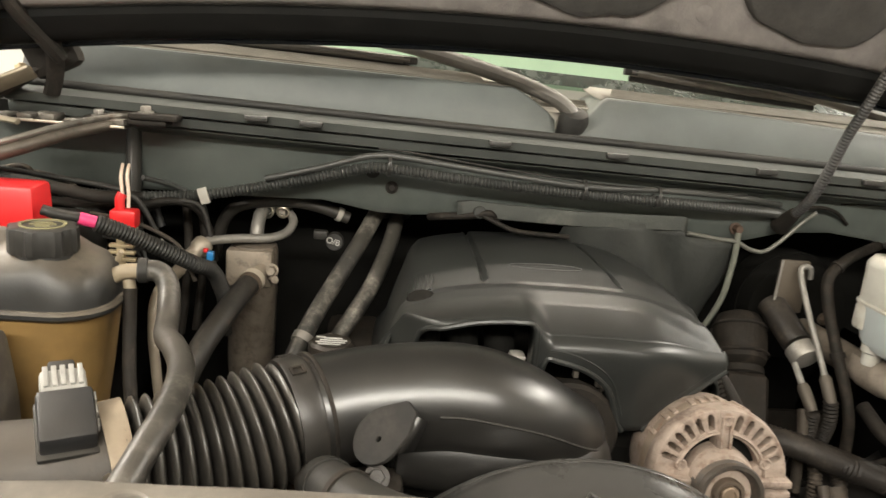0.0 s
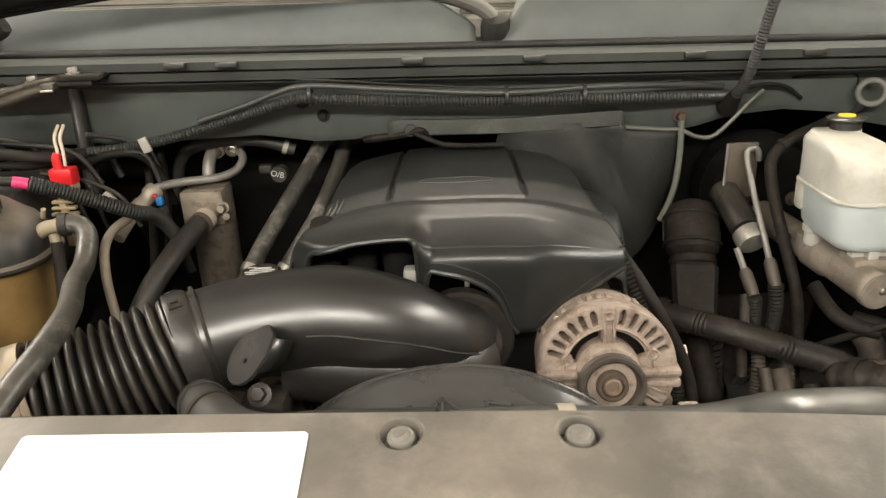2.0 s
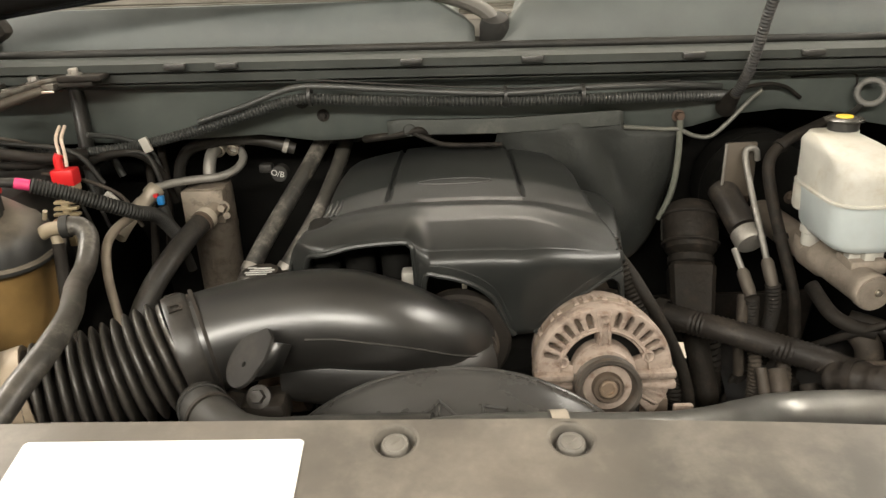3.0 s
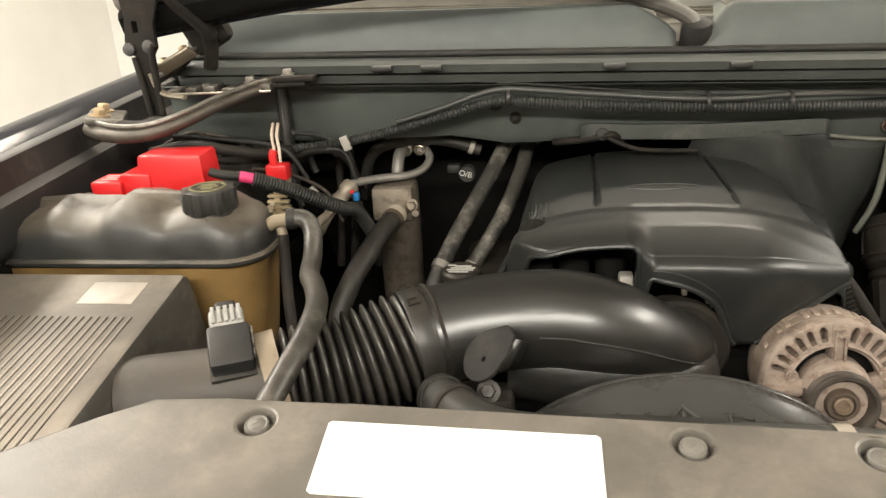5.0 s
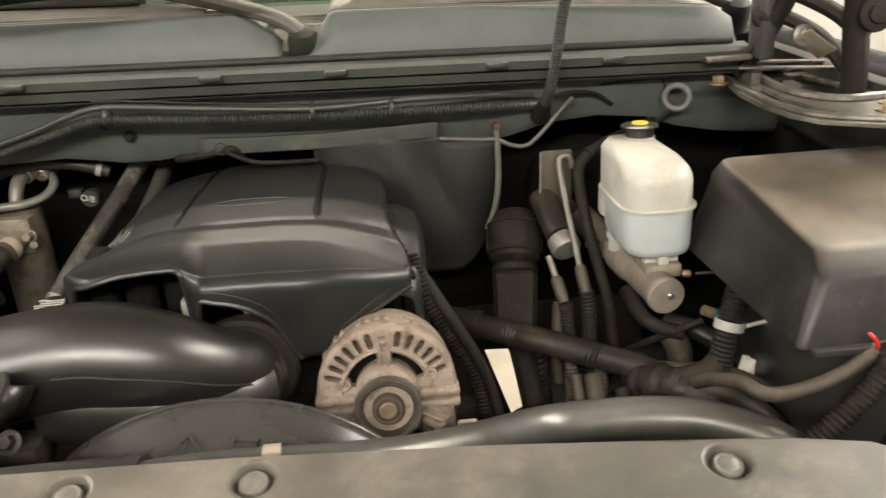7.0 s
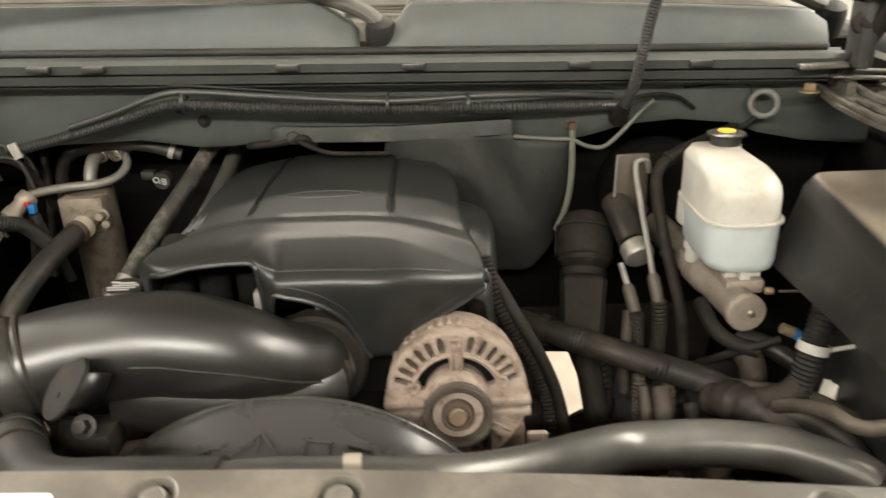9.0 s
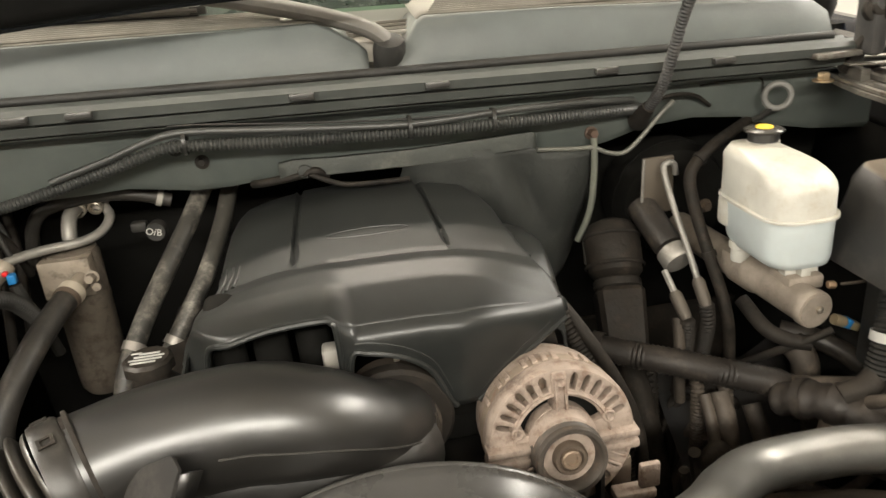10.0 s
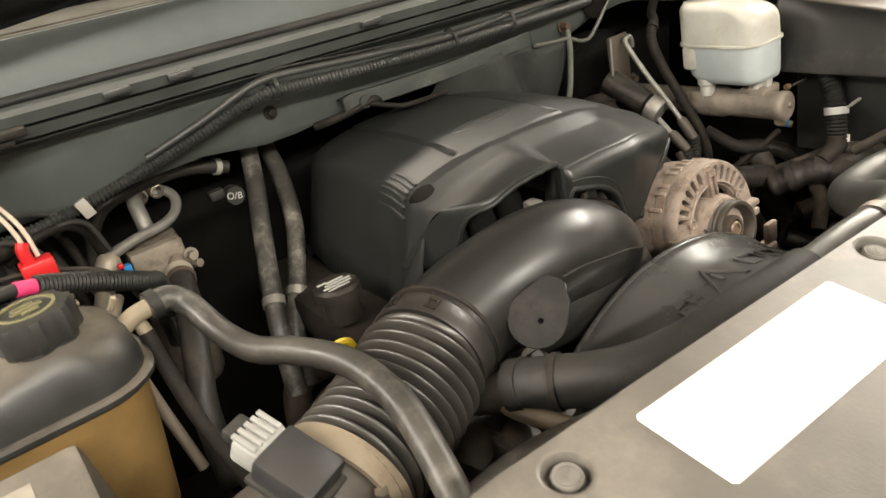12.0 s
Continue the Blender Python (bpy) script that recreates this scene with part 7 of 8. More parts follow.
# lines and actuator between engine and brake cylinder
def actuator():
    t = thing("line_bracket", (0.735, 1.10, 1.0), "dusty bracket carrying a round canister and two fluid lines", "bracket")
    bm = bm_new()
    box(bm, (0.695, 1.125, 1.09), (0.745, 1.132, 1.178), 0.003)
    part("plate", bm, mat("tan_dirty_steel", (0.105, 0.085, 0.064), 0.65, metal=0.3, dust=0.3), t)
    bm = bm_new()
    tube(bm, [(0.693, 1.122, 1.09), (0.694, 1.122, 1.13), (0.695, 1.122, 1.178)], 0.0022, 6, 4)
    part("plate_edge", bm, PIPE, t)
    bm = bm_new()
    lathe(bm, [(0.0225, -0.03), (0.0225, 0.05), (0.021, 0.055), (0.014, 0.056), (0.014, 0.066)], aim((0.705, 1.115, 1.085), (0.722, 1.02, 1.030)), 28)
    part("canister", bm, CAST, t, "dusty black canister")
    bm = bm_new()
    lathe(bm, [(0.0232, 0.0), (0.0232, 0.020), (0.021, 0.0235), (0.012, 0.0240)], aim((0.714, 1.062, 1.054), (0.722, 1.02, 1.030)), 28)
    part("canister_end", bm, ALU_CLEAN, t, "bare metal canister end")
    bm = bm_new()
    tube(bm, [(0.742, 1.115, 1.152), (0.738, 1.113, 1.168), (0.728, 1.112, 1.172), (0.720, 1.108, 1.162), (0.722, 1.075, 1.115), (0.726, 1.03, 1.06), (0.728, 1.005, 1.028)], 0.0047, 10)
    part("steel_line", bm, PIPE, t, "bare steel fluid line")
    for a, b in (((0.728, 1.008, 1.032), (0.733, 0.985, 0.995)), ((0.690, 1.00, 1.02), (0.698, 0.97, 0.985))):
        bm = bm_new()
        lathe(bm, [(0.0065, 0), (0.0092, 0.006), (0.0092, 0.03), (0.008, 0.042)], aim(a, b), 12)
        part("line_fitting", bm, mat("dusty_fitting", (0.055, 0.046, 0.037), 0.6, metal=0.3, dust=0.5), t)
    bm = bm_new()
    tube(bm, [(0.684, 1.02, 1.045), (0.690, 1.00, 1.020)], 0.0048, 8, 3)
    part("short_line", bm, PIPE, t)


actuator()
hose("power_steering_hose", [(0.733, 0.988, 1.0), (0.738, 0.99, 0.965), (0.744, 1.01, 0.91), (0.748, 1.03, 0.83), (0.75, 1.05, 0.65)], 0.0105, SOOT, "dusty ribbed steering hose", ribs=(0.006, 0.0012))
hose("power_steering_hose", [(0.698, 0.972, 0.988), (0.703, 0.98, 0.95), (0.710, 1.0, 0.90), (0.714, 1.03, 0.80), (0.71, 1.05, 0.65)], 0.0100, SOOT, "dusty ribbed steering hose", ribs=(0.006, 0.0012))
hose("vacuum_hose", [(0.90, 1.19, 1.20), (0.83, 1.14, 1.192), (0.775, 1.09, 1.188), (0.742, 1.07, 1.165), (0.741, 1.05, 1.12), (0.750, 1.02, 1.06), (0.765, 0.990, 0.985), (0.776, 0.99, 0.91), (0.785, 1.0, 0.78)], 0.0086, BOOT, "dusty black vacuum hose", ends=((0.30, 0.008, SOOT), (0.62, 0.008, SOOT)), seg=14)


def steering_boot():
    t = thing("steering_shaft", (0.645, 1.10, 0.85), "dark dusty steering shaft boot and clamp", "steering shaft")
    lo, hi = (0.634, 1.030, 0.905), (0.658, 1.165, 1.085)
    M = aim(lo, hi)
    bm = bm_new()
    lathe(bm, [(0.026, 0.118), (0.034, 0.122), (0.041, 0.130), (0.043, 0.150), (0.044, 0.172), (0.041, 0.192), (0.033, 0.207), (0.016, 0.214)], M, 14)
    part("upper_boot", bm, BOOT, t, angle=30)
    for h, r in ((0.140, 0.0438), (0.186, 0.0430)):
        bm = bm_new()
        lathe(bm, [(r, h - 0.003), (r + 0.0022, h - 0.001), (r + 0.0022, h + 0.001), (r, h + 0.003), (r, h - 0.003)], M, 28, True)
        part("boot_ring", bm, SOOT, t)
    for k in range(7):
        bm = bm_new()
        box(bm, (-0.0022, 0.041, 0.146), (0.0022, 0.0458, 0.182), 0.001, M @ Matrix.Rotation(radians(100 + 28 * k), 4, "Z"))
        part("boot_rib", bm, BOOT, t)
    bm = bm_new()
    lathe(bm, [(0.033, 0.104), (0.0365, 0.107), (0.0365, 0.117), (0.033, 0.120), (0.033, 0.104)], M, 24, True)
    part("collar", bm, SOOT, t)
    bm = bm_new()
    loft(bm, [[M @ Vector((sx * w, sy * w * 0.9, h)) for sx, sy in ((-0.8, -1), (0.8, -1), (1, -0.7), (1, 0.7), (0.8, 1), (-0.8, 1), (-1, 0.7), (-1, -0.7))] for w, h in ((0.028, 0.0), (0.032, 0.015), (0.034, 0.06), (0.036, 0.098), (0.032, 0.104))], True, True)
    part("lower_boot", bm, BOOT, t, angle=30)
    for d in (-0.022, 0.022):
        bm = bm_new()
        box(bm, (d - 0.0022, 0.029, 0.006), (d + 0.0022, 0.0335, 0.096), 0.001, M @ Matrix.Rotation(radians(180), 4, "Z"))
        part("boot_rib", bm, BOOT, t)
    bm = bm_new()
    tube(bm, [(0.636, 1.04, 0.92), (0.655, 0.99, 0.80), (0.68, 0.95, 0.60)], 0.019, 12)
    part("shaft", bm, BOOT, t)


steering_boot()
hose("engine_harness", [(0.475, 0.905, 1.112), (0.488, 0.885, 1.075), (0.515, 0.872, 1.020), (0.545, 0.866, 0.965), (0.560, 0.860, 0.91), (0.565, 0.85, 0.82)], 0.0108, BOOT, "black corrugated harness sleeve beside the alternator", "wiring sleeve", ribs=(0.0058, 0.0011))
hose("alternator_lead", [(0.478, 0.915, 1.098), (0.498, 0.885, 1.075), (0.520, 0.866, 1.040), (0.545, 0.858, 0.995), (0.566, 0.852, 0.945), (0.578, 0.846, 0.89), (0.582, 0.84, 0.80)], 0.0080, BOOT, "sooty black lead running down behind the alternator", "cable", seg=12)
t = thing("wiring_conduit", (0.76, 0.89, 0.91), "thick dusty taped wiring conduit across the bay", "wiring conduit")
bm = bm_new()
CON = smooth_path([(0.50, 1.03, 0.965), (0.56, 0.99, 0.962), (0.612, 0.95, 0.960), (0.653, 0.92, 0.959), (0.723, 0.90, 0.940), (0.781, 0.885, 0.924), (0.818, 0.875, 0.903), (0.856, 0.865, 0.880), (0.909, 0.85, 0.844), (0.96, 0.84, 0.80)], 10)
CR = resample(CON, 0.0034)
CK = len(CR) - 1
rings(bm, CR, lambda s: 0.0180 + 0.003 * s + (0.0010 if round(s * CK) % 2 else -0.0010) * min(1.0, max(0.15, (s - 0.14) * 12)), 18, 0.95)
CONDUIT = mat("dusty_taped_conduit", (0.014, 0.0118, 0.0100), 0.55, dust=0.22, dust_col=(0.15, 0.12, 0.095), scale=30, bump=0.35, fine=160, spec=0.4, smear=0.36, smear_col=(0.12, 0.093, 0.072), smear_scale=28)
part("taped_sleeve", bm, CONDUIT, t, angle=60)
for i in (12, 62):
    bm = bm_new()
    band(bm, tuple(CON[i]), tuple(CON[i + 1]), 0.0208, 0.016, 0.0012)
    part("tape_wrap", bm, CONDUIT, t)


# fuse box and the wiring round it
def fuse_box():
    t = thing("fuse_box", (0.99, 0.77, 1.0), "large dark grey plastic fuse box, sloping lid top paled by dust and painted light", "fuse box")
    def sec(z, x0, y0, r, k):
        pts = []
        x1, y1 = 1.13, 0.925
        for cx, cy, a0 in ((x1 - r, y1 - r, 0), (x0 + r, y1 - r, 90), (x0 + r, y0 + r, 180), (x1 - r, y0 + r, 270)):
            for j in range(5):
                a = radians(a0 + 22.5 * j)
                x, y = cx + r * math.cos(a), cy + r * math.sin(a)
                pts.append((x, y, z + k * 0.14 * (y - 0.66)))
        return pts

    bm = bm_new()
    loft(bm, [sec(1.086, 0.850, 0.624, 0.010, 0), sec(1.092, 0.8505, 0.625, 0.010, 0), sec(1.145, 0.876, 0.649, 0.012, 0.8), sec(1.150, 0.878, 0.653, 0.012, 1), sec(1.163, 0.889, 0.676, 0.012, 1), sec(1.1655, 0.893, 0.681, 0.012, 1), sec(1.1660, 0.898, 0.688, 0.012, 1)], True, True)
    # dust colour on up-facing sides also paints the light the top catches
    part("lid", bm, mat("dark_dusty_toplit_lid", (0.016, 0.015, 0.014), 0.42, dust=1.9, dust_col=(0.22, 0.185, 0.145), scale=8, smear=0.08, dust_lo=0.75, dust_min=0.0), t, angle=30)
    bm = bm_new()
    box(bm, (0.905, 0.632, 0.93), (1.12, 0.90, 1.088), 0.006)
    part("base", bm, PLASTIC, t)
    bm = bm_new()
    box(bm, (0.862, 0.616, 1.080), (1.10, 0.632, 1.088), 0.002)
    part("front_ledge", bm, PLASTIC, t)
    bm = bm_new()
    box(bm, (0.98, 0.612, 1.03), (1.05, 0.634, 1.080), 0.004)
    part("latch", bm, PLASTIC, t)


fuse_box()
for name, pts, r, m, lab, ribs in (
        ("fuse_box_harness", [(0.93, 0.86, 1.060), (0.905, 0.845, 1.066), (0.884, 0.825, 1.056), (0.867, 0.807, 1.021), (0.857, 0.80, 0.98), (0.845, 0.80, 0.93), (0.82, 0.81, 0.86)], 0.0155, RUBBER, "black ribbed harness below the fuse box", (0.006, 0.0014)),
        ("fuse_box_harness", [(0.800, 0.74, 0.985), (0.798, 0.69, 1.020), (0.802, 0.640, 1.046), (0.811, 0.620, 1.046), (0.832, 0.618, 1.042), (0.868, 0.618, 1.048), (0.901, 0.618, 1.063), (0.922, 0.618, 1.080), (0.95, 0.63, 1.082)], 0.0078, BROWN, "dusty black harness below the fuse box", None),
        ("fuse_box_harness", [(0.94, 0.615, 1.088), (0.928, 0.600, 1.072), (0.908, 0.596, 1.048), (0.882, 0.594, 1.020), (0.855, 0.596, 0.99), (0.82, 0.60, 0.94)], 0.011, CONDUIT, "black ribbed harness below the fuse box", (0.006, 0.0013)),
        ("fuse_box_harness", [(0.660, 1.04, 0.90), (0.664, 1.035, 0.86), (0.668, 1.032, 0.80), (0.674, 1.03, 0.72), (0.68, 1.03, 0.62)], 0.0200, SOOT, "wide dark ribbed sleeve low beside the engine", (0.010, 0.0022)),
        ("fuse_box_harness", [(0.700, 0.96, 0.935), (0.698, 0.935, 0.90), (0.698, 0.93, 0.85), (0.70, 0.93, 0.78)], 0.0095, DIRTY, "thin dusty ribbed sleeve hanging below the conduit", (0.0055, 0.0010)),
        ("fuse_box_harness", [(0.745, 0.96, 0.905), (0.742, 0.935, 0.88), (0.742, 0.93, 0.83), (0.744, 0.93, 0.76)], 0.0100, BROWN, "thin dusty ribbed sleeve hanging below the conduit", (0.0055, 0.0010)),
        ("fuse_box_harness", [(0.850, 0.96, 0.935), (0.858, 0.935, 0.915), (0.864, 0.93, 0.86), (0.89, 0.92, 0.80), (0.92, 0.91, 0.74)], 0.0190, DIRTY, "thick dusty taped harness branch below the brake cylinder", None),
        ("fuse_box_harness", [(0.914, 0.616, 1.104), (0.917, 0.611, 1.101), (0.921, 0.610, 1.094), (0.923, 0.613, 1.088)], 0.0019, RED, "short red wire beside the fuse box sleeve", None),
        ("fuse_box_harness", [(0.78, 0.90, 0.915), (0.82, 0.85, 0.935), (0.86, 0.80, 0.955), (0.90, 0.76, 0.95), (0.95, 0.74, 0.93)], 0.012, DIRTY, "dusty black harness below the brake cylinder", None),
        ("fuse_box_harness", [(0.80, 0.83, 0.86), (0.86, 0.78, 0.88), (0.92, 0.73, 0.87), (1.0, 0.70, 0.86)], 0.016, DIRTY, "dusty black harness below the fuse box", None),
        ("fuse_box_harness", [(0.72, 0.80, 0.80), (0.80, 0.74, 0.84), (0.88, 0.68, 0.86), (0.97, 0.62, 0.88)], 0.018, DIRTY, "thick dusty black harness low in the bay", None)):
    hose(name, pts, r, m, lab, "wiring harness", "fuse box harness", ribs)
t = thing("harness_band", (0.867, 0.807, 1.021), "white band round the black harness", "cable tie")
bm = bm_new()
band(bm, (0.867, 0.807, 1.021), (0.862, 0.803, 1.0), 0.0172, 0.012, 0.0015)
part("band", bm, PRINT, t)
bm = bm_new()
tube(bm, [(0.882, 0.80, 1.020), (0.915, 0.785, 1.035)], 0.003, 6, 3)
part("tail", bm, WHITEP, t)
for at, lab, m, big in (((0.897, 0.985, 0.912), "tan plug in the wiring", "tan", 1.0), ((0.880, 0.99, 0.900), "tan plug in the wiring", "tan", 1.0), ((0.906, 0.815, 0.953), "white ribbed plug in the wiring", "white", 1.45)):
    t = thing("wiring_plug", at, lab, "connector", "wiring plugs")
    mm = mat("white_plug_plastic", (0.72, 0.68, 0.60), 0.5, var=0.1) if m == "white" else mat("tan_plug_d", (0.36, 0.27, 0.14), 0.5, dust=0.3)
    bm = bm_new()
    box(bm, (-0.010, -0.006, -0.007), (0.010, 0.006, 0.007), 0.002, Matrix.Translation(at) @ Matrix.Rotation(0.5, 4, "Z") @ Matrix.Rotation(0.4, 4, "Y") @ Matrix.Scale(big, 4))
    part("plug", bm, mm, t)
    bm = bm_new()
    for k in range(3):
        box(bm, (-0.009 + 0.007 * k, -0.0068, -0.0078), (-0.007 + 0.007 * k, 0.0068, 0.0078), 0.001, Matrix.Translation(at) @ Matrix.Rotation(0.5, 4, "Z") @ Matrix.Rotation(0.4, 4, "Y") @ Matrix.Scale(big, 4))
    part("plug_rib", bm, mm, t)

# dusty harness junction where the conduit, the ribbed sleeve and the branches meet
t = thing("harness_junction", (0.815, 0.80, 0.90), "lumpy dusty taped junction of several wiring branches", "wiring harness")
bm = bm_new()
JP = resample(smooth_path([(0.776, 0.868, 0.912), (0.796, 0.832, 0.930), (0.818, 0.798, 0.936), (0.846, 0.762, 0.925), (0.880, 0.728, 0.895), (0.915, 0.70, 0.85)], 10), 0.004)
rings(bm, JP, lambda q: 0.0225 + 0.005 * math.sin(q * 3.0) + 0.0016 * math.sin(q * 47) + 0.0012 * math.sin(q * 83), 18, 0.9)
part("taped_trunk", bm, CONDUIT, t, angle=60)
for pts, r, m in (([(0.812, 0.800, 0.950), (0.838, 0.795, 0.962), (0.852, 0.797, 0.972)], 0.017, SOOT), ([(0.830, 0.780, 0.948), (0.862, 0.745, 0.950), (0.895, 0.715, 0.925), (0.925, 0.70, 0.86), (0.94, 0.69, 0.76)], 0.013, CONDUIT), ([(0.806, 0.806, 0.912), (0.780, 0.780, 0.900), (0.752, 0.770, 0.862)], 0.012, DIRTY)):
    bm = bm_new()
    tube(bm, pts, r, 12)
    part("branch", bm, m, t)
for i in (9, 19, 27):
    bm = bm_new()
    band(bm, tuple(JP[i]), tuple(JP[i + 1]), 0.0262 if i == 19 else 0.0252, 0.012, 0.0014)
    part("tape_wrap", bm, CONDUIT, t)
# fluid lines and brackets behind the conduit
for pts, r, m, lab in (([(0.690, 0.985, 0.985), (0.684, 0.965, 0.955), (0.680, 0.955, 0.915), (0.684, 0.955, 0.87)], 0.008, DIRTY, "pale dusty bent bracket behind the conduit"),
                       ([(0.800, 1.01, 0.985), (0.812, 0.965, 0.960), (0.835, 0.945, 0.948), (0.862, 0.930, 0.945)], 0.011, SOOT, "dusty brown hose under the brake cylinder"),
                       ([(0.730, 0.935, 0.885), (0.728, 0.905, 0.855), (0.730, 0.895, 0.80), (0.735, 0.89, 0.70)], 0.0155, BROWN, "broad dusty strap hanging below the conduit"),
                       ([(0.772, 0.92, 0.870), (0.775, 0.89, 0.83), (0.780, 0.88, 0.77), (0.785, 0.88, 0.68)], 0.013, DIRTY, "dusty hose hanging below the conduit"),
                       ([(0.700, 0.92, 0.90), (0.702, 0.895, 0.86), (0.706, 0.885, 0.80), (0.71, 0.88, 0.70)], 0.0085, BROWN, "dusty line hanging below the conduit"),
                       ([(0.83, 0.83, 0.87), (0.86, 0.80, 0.85), (0.90, 0.77, 0.84), (0.95, 0.75, 0.82)], 0.018, CAST, "thick dusty hose low beside the fuse box"),
                       ([(0.77, 0.84, 0.82), (0.80, 0.80, 0.80), (0.84, 0.77, 0.79), (0.90, 0.74, 0.78)], 0.018, CAST, "thick dusty hose low beside the fuse box"),
                       ([(0.86, 1.00, 0.93), (0.90, 0.965, 0.925), (0.94, 0.93, 0.90), (0.97, 0.90, 0.85)], 0.015, CAST, "dusty hose behind the fuse box harness")):
    hose("dusty_line", pts, r, m, lab, "hose", "dusty lines", seg=12)
t = thing("engine_mount", (0.545, 0.93, 0.70), "dark dusty engine mount bracket below the harness", "engine mount")
bm = bm_new()
box(bm, (0.500, 0.90, 0.60), (0.570, 0.955, 0.875), 0.012, taper=(0.9, 0.9))
part("bracket", bm, SOOT, t)
bm = bm_new()
hexagon(bm, (0.545, 0.902, 0.80), (0.545, 0.5, 0.90), 0.011, 0.012, 0.016)
part("bolt", bm, RUSTY, t)
# water pump and lines below the radiator hose
t = thing("water_pump", (0.02, 0.67, 0.95), "dusty cast water pump with bolts and a tan pipe", "water pump")
bm = bm_new()
lathe(bm, [(0.040, -0.02), (0.044, 0.0), (0.043, 0.016), (0.034, 0.024), (0.012, 0.027)], aim((0.02, 0.690, 0.985), (0.0, 0.50, 1.08)), 24)
part("housing", bm, CAST, t)
for k in range(5):
    a = 0.5 + k * 1.256
    bm = bm_new()
    hexagon(bm, (0.018 + 0.036 * math.cos(a), 0.668, 0.995 + 0.034 * math.sin(a)), (0.0, 0.40, 1.12), 0.006, 0.010, 0.009)
    part("bolt", bm, RUSTY, t)
bm = bm_new()
tube(bm, [(0.018, 0.668, 1.040), (0.004, 0.652, 1.040), (-0.003, 0.626, 1.040), (0.004, 0.596, 1.040), (0.022, 0.575, 1.030)], 0.0085, 12)
part("pipe", bm, mat("tan_coolant_pipe", (0.20, 0.16, 0.11), 0.5, metal=0.2, dust=0.4, smear=0.4, smear_col=(0.12, 0.09, 0.065), smear_scale=30), t, "tan metal pipe")
for at, size in (((-0.040, 0.640, 1.000), (0.026, 0.020, 0.016)), ((-0.012, 0.615, 1.010), (0.020, 0.018, 0.012)), ((0.045, 0.625, 1.000), (0.022, 0.020, 0.018))):
    bm = bm_new()
    box(bm, tuple(-q for q in size), size, 0.007, Matrix.Translation(at) @ Matrix.Rotation(0.4, 4, "Z") @ Matrix.Rotation(0.2, 4, "X"))
    part("cast_lug", bm, CAST, t)
hose("pump_hose", [(0.11, 0.548, 1.020), (0.055, 0.556, 1.030), (-0.005, 0.568, 1.034), (-0.06, 0.576, 1.030), (-0.11, 0.578, 1.015), (-0.16, 0.58, 0.97)], 0.0125, HOSE, "dusty grey hose below the radiator hose", seg=16)

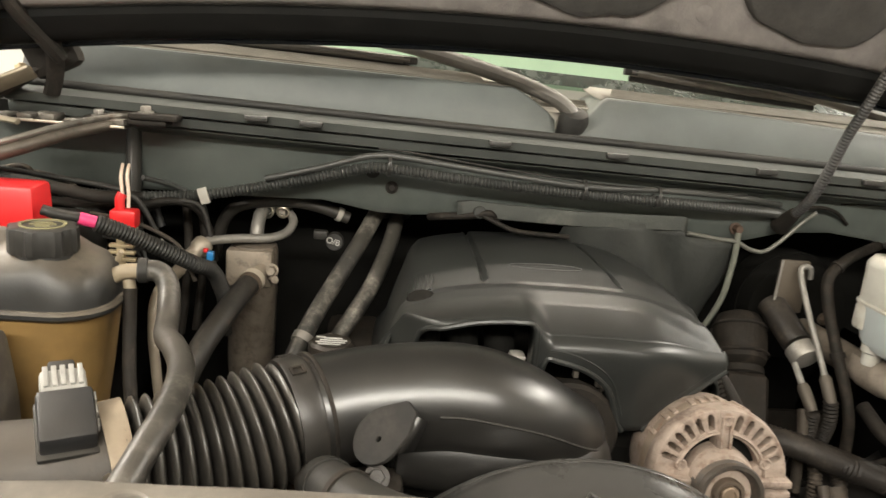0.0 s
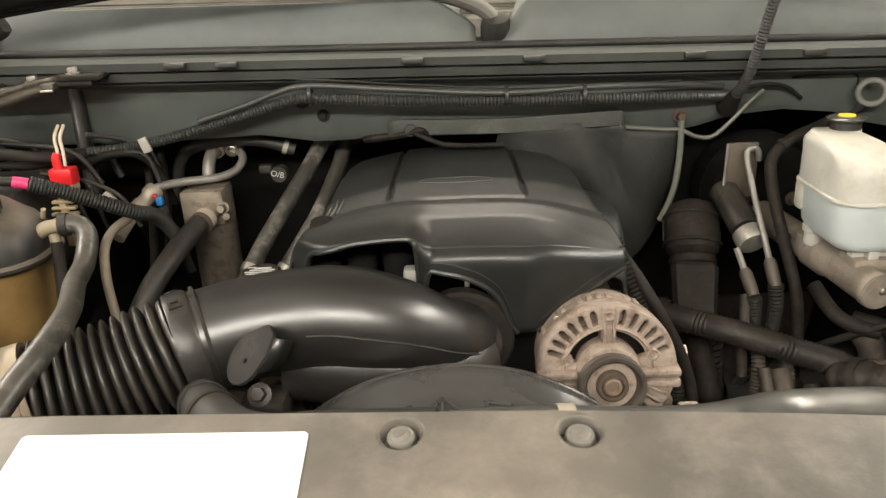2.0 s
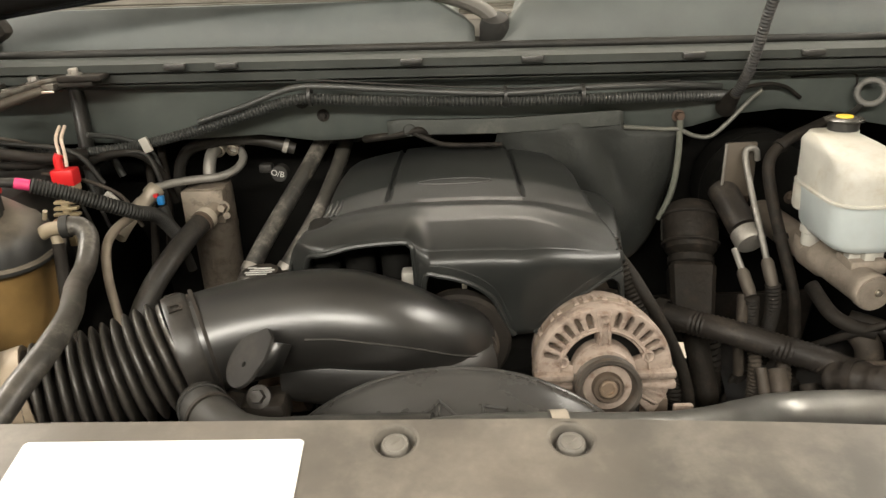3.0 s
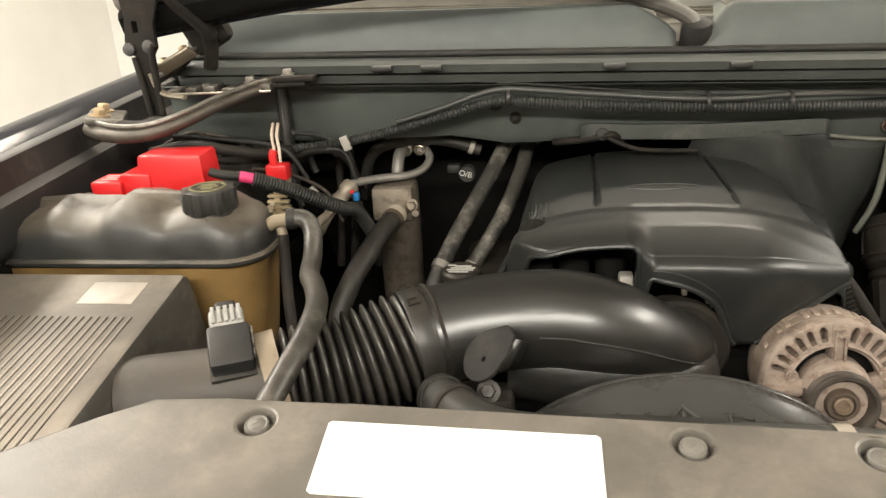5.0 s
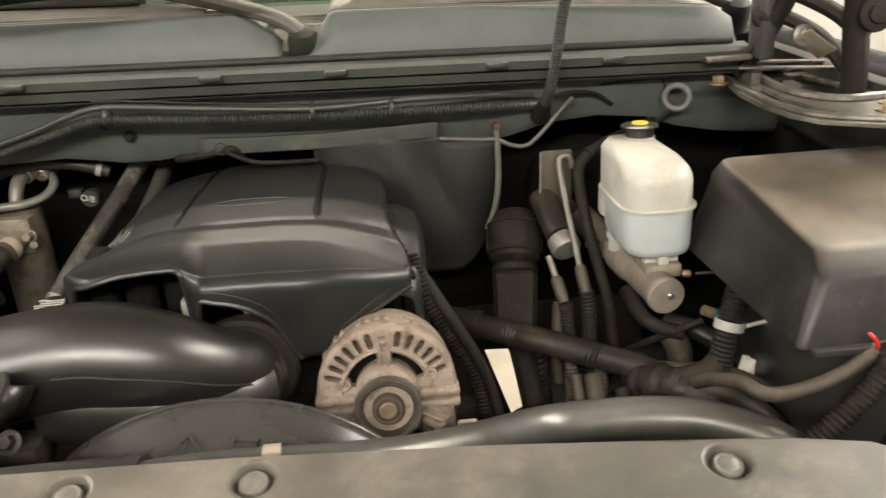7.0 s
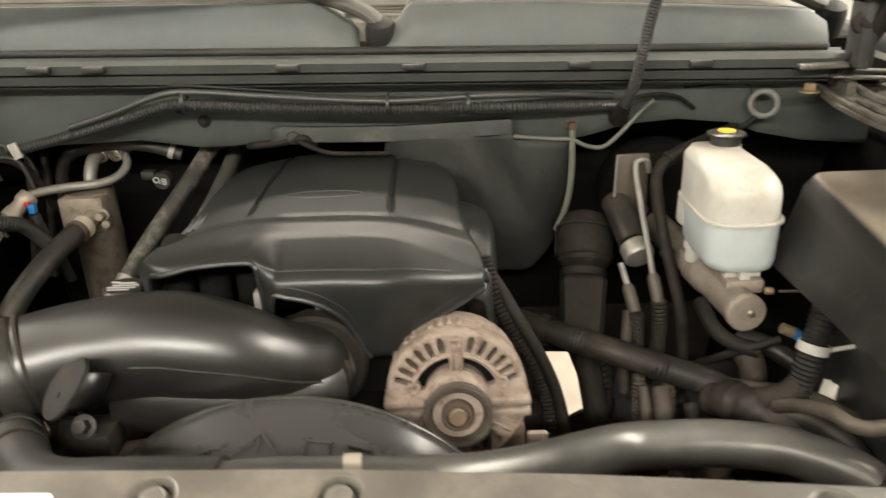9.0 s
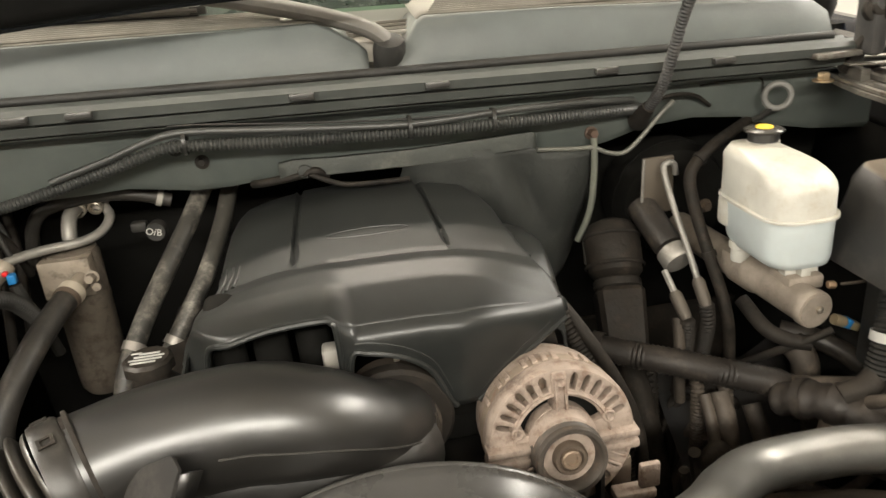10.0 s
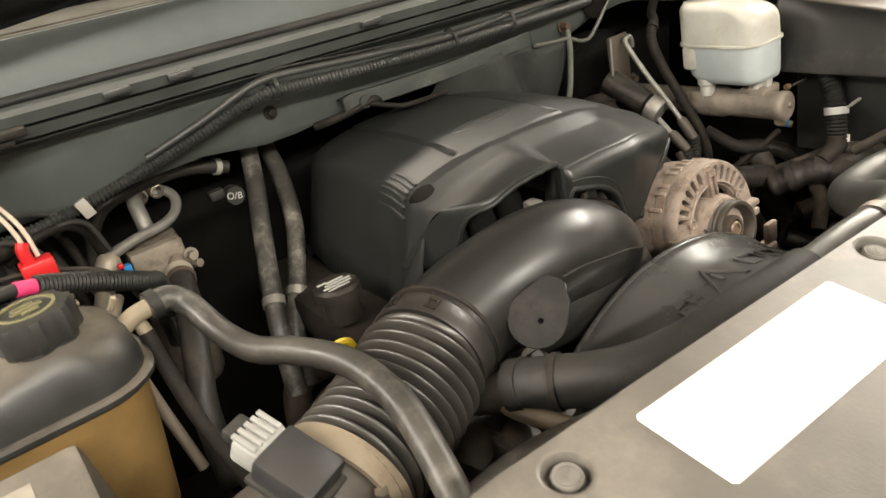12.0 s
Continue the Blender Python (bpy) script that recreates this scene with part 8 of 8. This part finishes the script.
# low dark parts that fill the bay, some added only to hide the lit floor
def low_parts():
    t = thing("steering_gear", (0.75, 0.85, 0.6), "dark dusty steering gear and frame rail low in the bay", "steering gear")
    for lo, hi in (((0.72, 0.30, 0.45), (0.84, 1.34, 0.66)), ((-0.28, 0.30, 0.45), (-0.16, 1.34, 0.66))):
        bm = bm_new()
        box(bm, lo, hi, 0.01)
        part("frame_rail", bm, DIRTY, t)
    bm = bm_new()
    box(bm, (0.64, 0.72, 0.62), (0.76, 0.86, 0.80), 0.02)
    part("gear_case", bm, DIRTY, t)
    for k in range(5):
        bm = bm_new()
        tube(bm, [(0.645 + 0.03 * k, 0.86 + 0.03 * k, 0.83), (0.65 + 0.03 * k, 0.86 + 0.03 * k, 0.80), (0.655 + 0.03 * k, 0.84, 0.65)], 0.007 + 0.002 * (k % 2), 8, 4)
        part("lower_line", bm, DIRTY, t)
    # added blocker: hides the floor except for bright patches through its gaps
    bm = bm_new()
    plate(bm, [(0.47, 0.46), (0.93, 0.46), (0.93, 0.87), (0.47, 0.87)], -1.235, -1.225, Matrix.Rotation(radians(90), 4, "X"), [[(0.606, 0.782), (0.650, 0.780), (0.697, 0.655), (0.655, 0.632)], [(0.674, 0.776), (0.694, 0.774), (0.699, 0.735), (0.680, 0.733)], [(0.708, 0.680), (0.722, 0.678), (0.728, 0.652), (0.712, 0.650)]])
    part("inner_panel", bm, SOOT, t, "sooty added inner panel with a slanted gap onto the floor")
    bm = bm_new()
    loft(bm, [[(x, 1.085 + 0.05 * math.sin(x * 14) - 0.10 * k, 0.865 - 0.07 * k) for k in range(5)] for x in (0.685, 0.73, 0.78, 0.83, 0.88, 0.93)])
    thicken(part("splash_liner", bm, RAIL, t, "dusty inner splash liner"), 0.003)
    # added near-black filler that closes the view down on the left
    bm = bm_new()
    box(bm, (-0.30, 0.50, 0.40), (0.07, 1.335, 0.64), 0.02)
    part("lower_filler", bm, DARK, t)
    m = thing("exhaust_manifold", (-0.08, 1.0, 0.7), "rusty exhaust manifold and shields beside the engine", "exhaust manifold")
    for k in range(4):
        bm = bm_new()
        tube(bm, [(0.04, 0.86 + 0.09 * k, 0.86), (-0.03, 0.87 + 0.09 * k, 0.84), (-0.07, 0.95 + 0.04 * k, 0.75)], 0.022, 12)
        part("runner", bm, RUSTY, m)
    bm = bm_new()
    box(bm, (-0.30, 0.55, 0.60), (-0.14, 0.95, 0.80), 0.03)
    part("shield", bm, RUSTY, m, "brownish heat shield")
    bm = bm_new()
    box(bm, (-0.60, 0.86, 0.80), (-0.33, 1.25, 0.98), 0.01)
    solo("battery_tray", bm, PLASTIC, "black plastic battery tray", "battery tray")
    # wheel houses in the shade black, darker than bare panels
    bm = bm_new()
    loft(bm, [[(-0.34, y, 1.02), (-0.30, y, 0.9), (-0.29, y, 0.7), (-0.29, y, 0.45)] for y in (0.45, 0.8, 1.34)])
    ob = solo("wheel_house", bm, DARK, "inner wheel house panel, near-black in place of shade", "car panel", group="wheel houses")
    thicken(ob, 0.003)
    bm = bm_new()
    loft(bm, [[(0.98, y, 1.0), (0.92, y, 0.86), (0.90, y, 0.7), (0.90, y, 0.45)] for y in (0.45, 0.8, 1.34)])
    ob = solo("wheel_house", bm, DARK, "inner wheel house panel, near-black in place of shade", "car panel", group="wheel houses")
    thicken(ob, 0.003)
    # added near-black sheet between the rails, closing off the floor
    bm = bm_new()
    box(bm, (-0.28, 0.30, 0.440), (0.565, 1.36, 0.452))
    part("filler_plate", bm, DARK, t)


low_parts()


# dusty clutter of hoses and leads low beside the engine
rng = random.Random(7)
for k in range(26):
    x, y, z = rng.uniform(0.66, 0.98), rng.uniform(0.78, 1.05), rng.uniform(0.68, 0.77)
    dx, dy, dz = rng.uniform(-0.05, 0.05), rng.uniform(-0.05, 0.05), rng.uniform(0.03, 0.08)
    bend = (rng.uniform(-0.03, 0.03), rng.uniform(-0.03, 0.03), rng.uniform(-0.02, 0.03))
    pts = [(x - dx, y - dy, z - dz), (x + bend[0], y + bend[1], z + bend[2]), (x + dx, y + dy, z + dz), (x + 1.6 * dx + 0.03, y + 1.2 * dy, z + dz + 0.03), (x + 2.0 * dx + 0.06, y + 1.5 * dy, z + dz - 0.05)]
    hose("lower_lead", pts, rng.choice((0.004, 0.006, 0.008, 0.011)), rng.choice((SOOT, SOOT, BROWN, DIRTY)), "dusty dark lead low in the engine bay", "cable", "lower leads", seg=8, ribs=(0.005, 0.0009) if k % 4 == 0 else None)
for k in range(14):
    x, y, z = rng.uniform(-0.50, -0.24), rng.uniform(1.02, 1.22), rng.uniform(1.13, 1.235)
    dx, dy, dz = rng.uniform(0.03, 0.09), rng.uniform(-0.04, 0.04), rng.uniform(-0.025, 0.025)
    pts = [(x - dx, y - dy, z - dz), (x, y + rng.uniform(-0.02, 0.02), z + rng.uniform(-0.01, 0.02)), (x + dx, y + dy, z + dz), (x + 1.4 * dx, y + dy, z + dz - 0.05)]
    hose("battery_lead", pts, rng.choice((0.003, 0.004, 0.006)), rng.choice((RUBBER, DIRTY, LOOMM)), "thin dark lead behind the battery", "cable", "battery leads", seg=8)
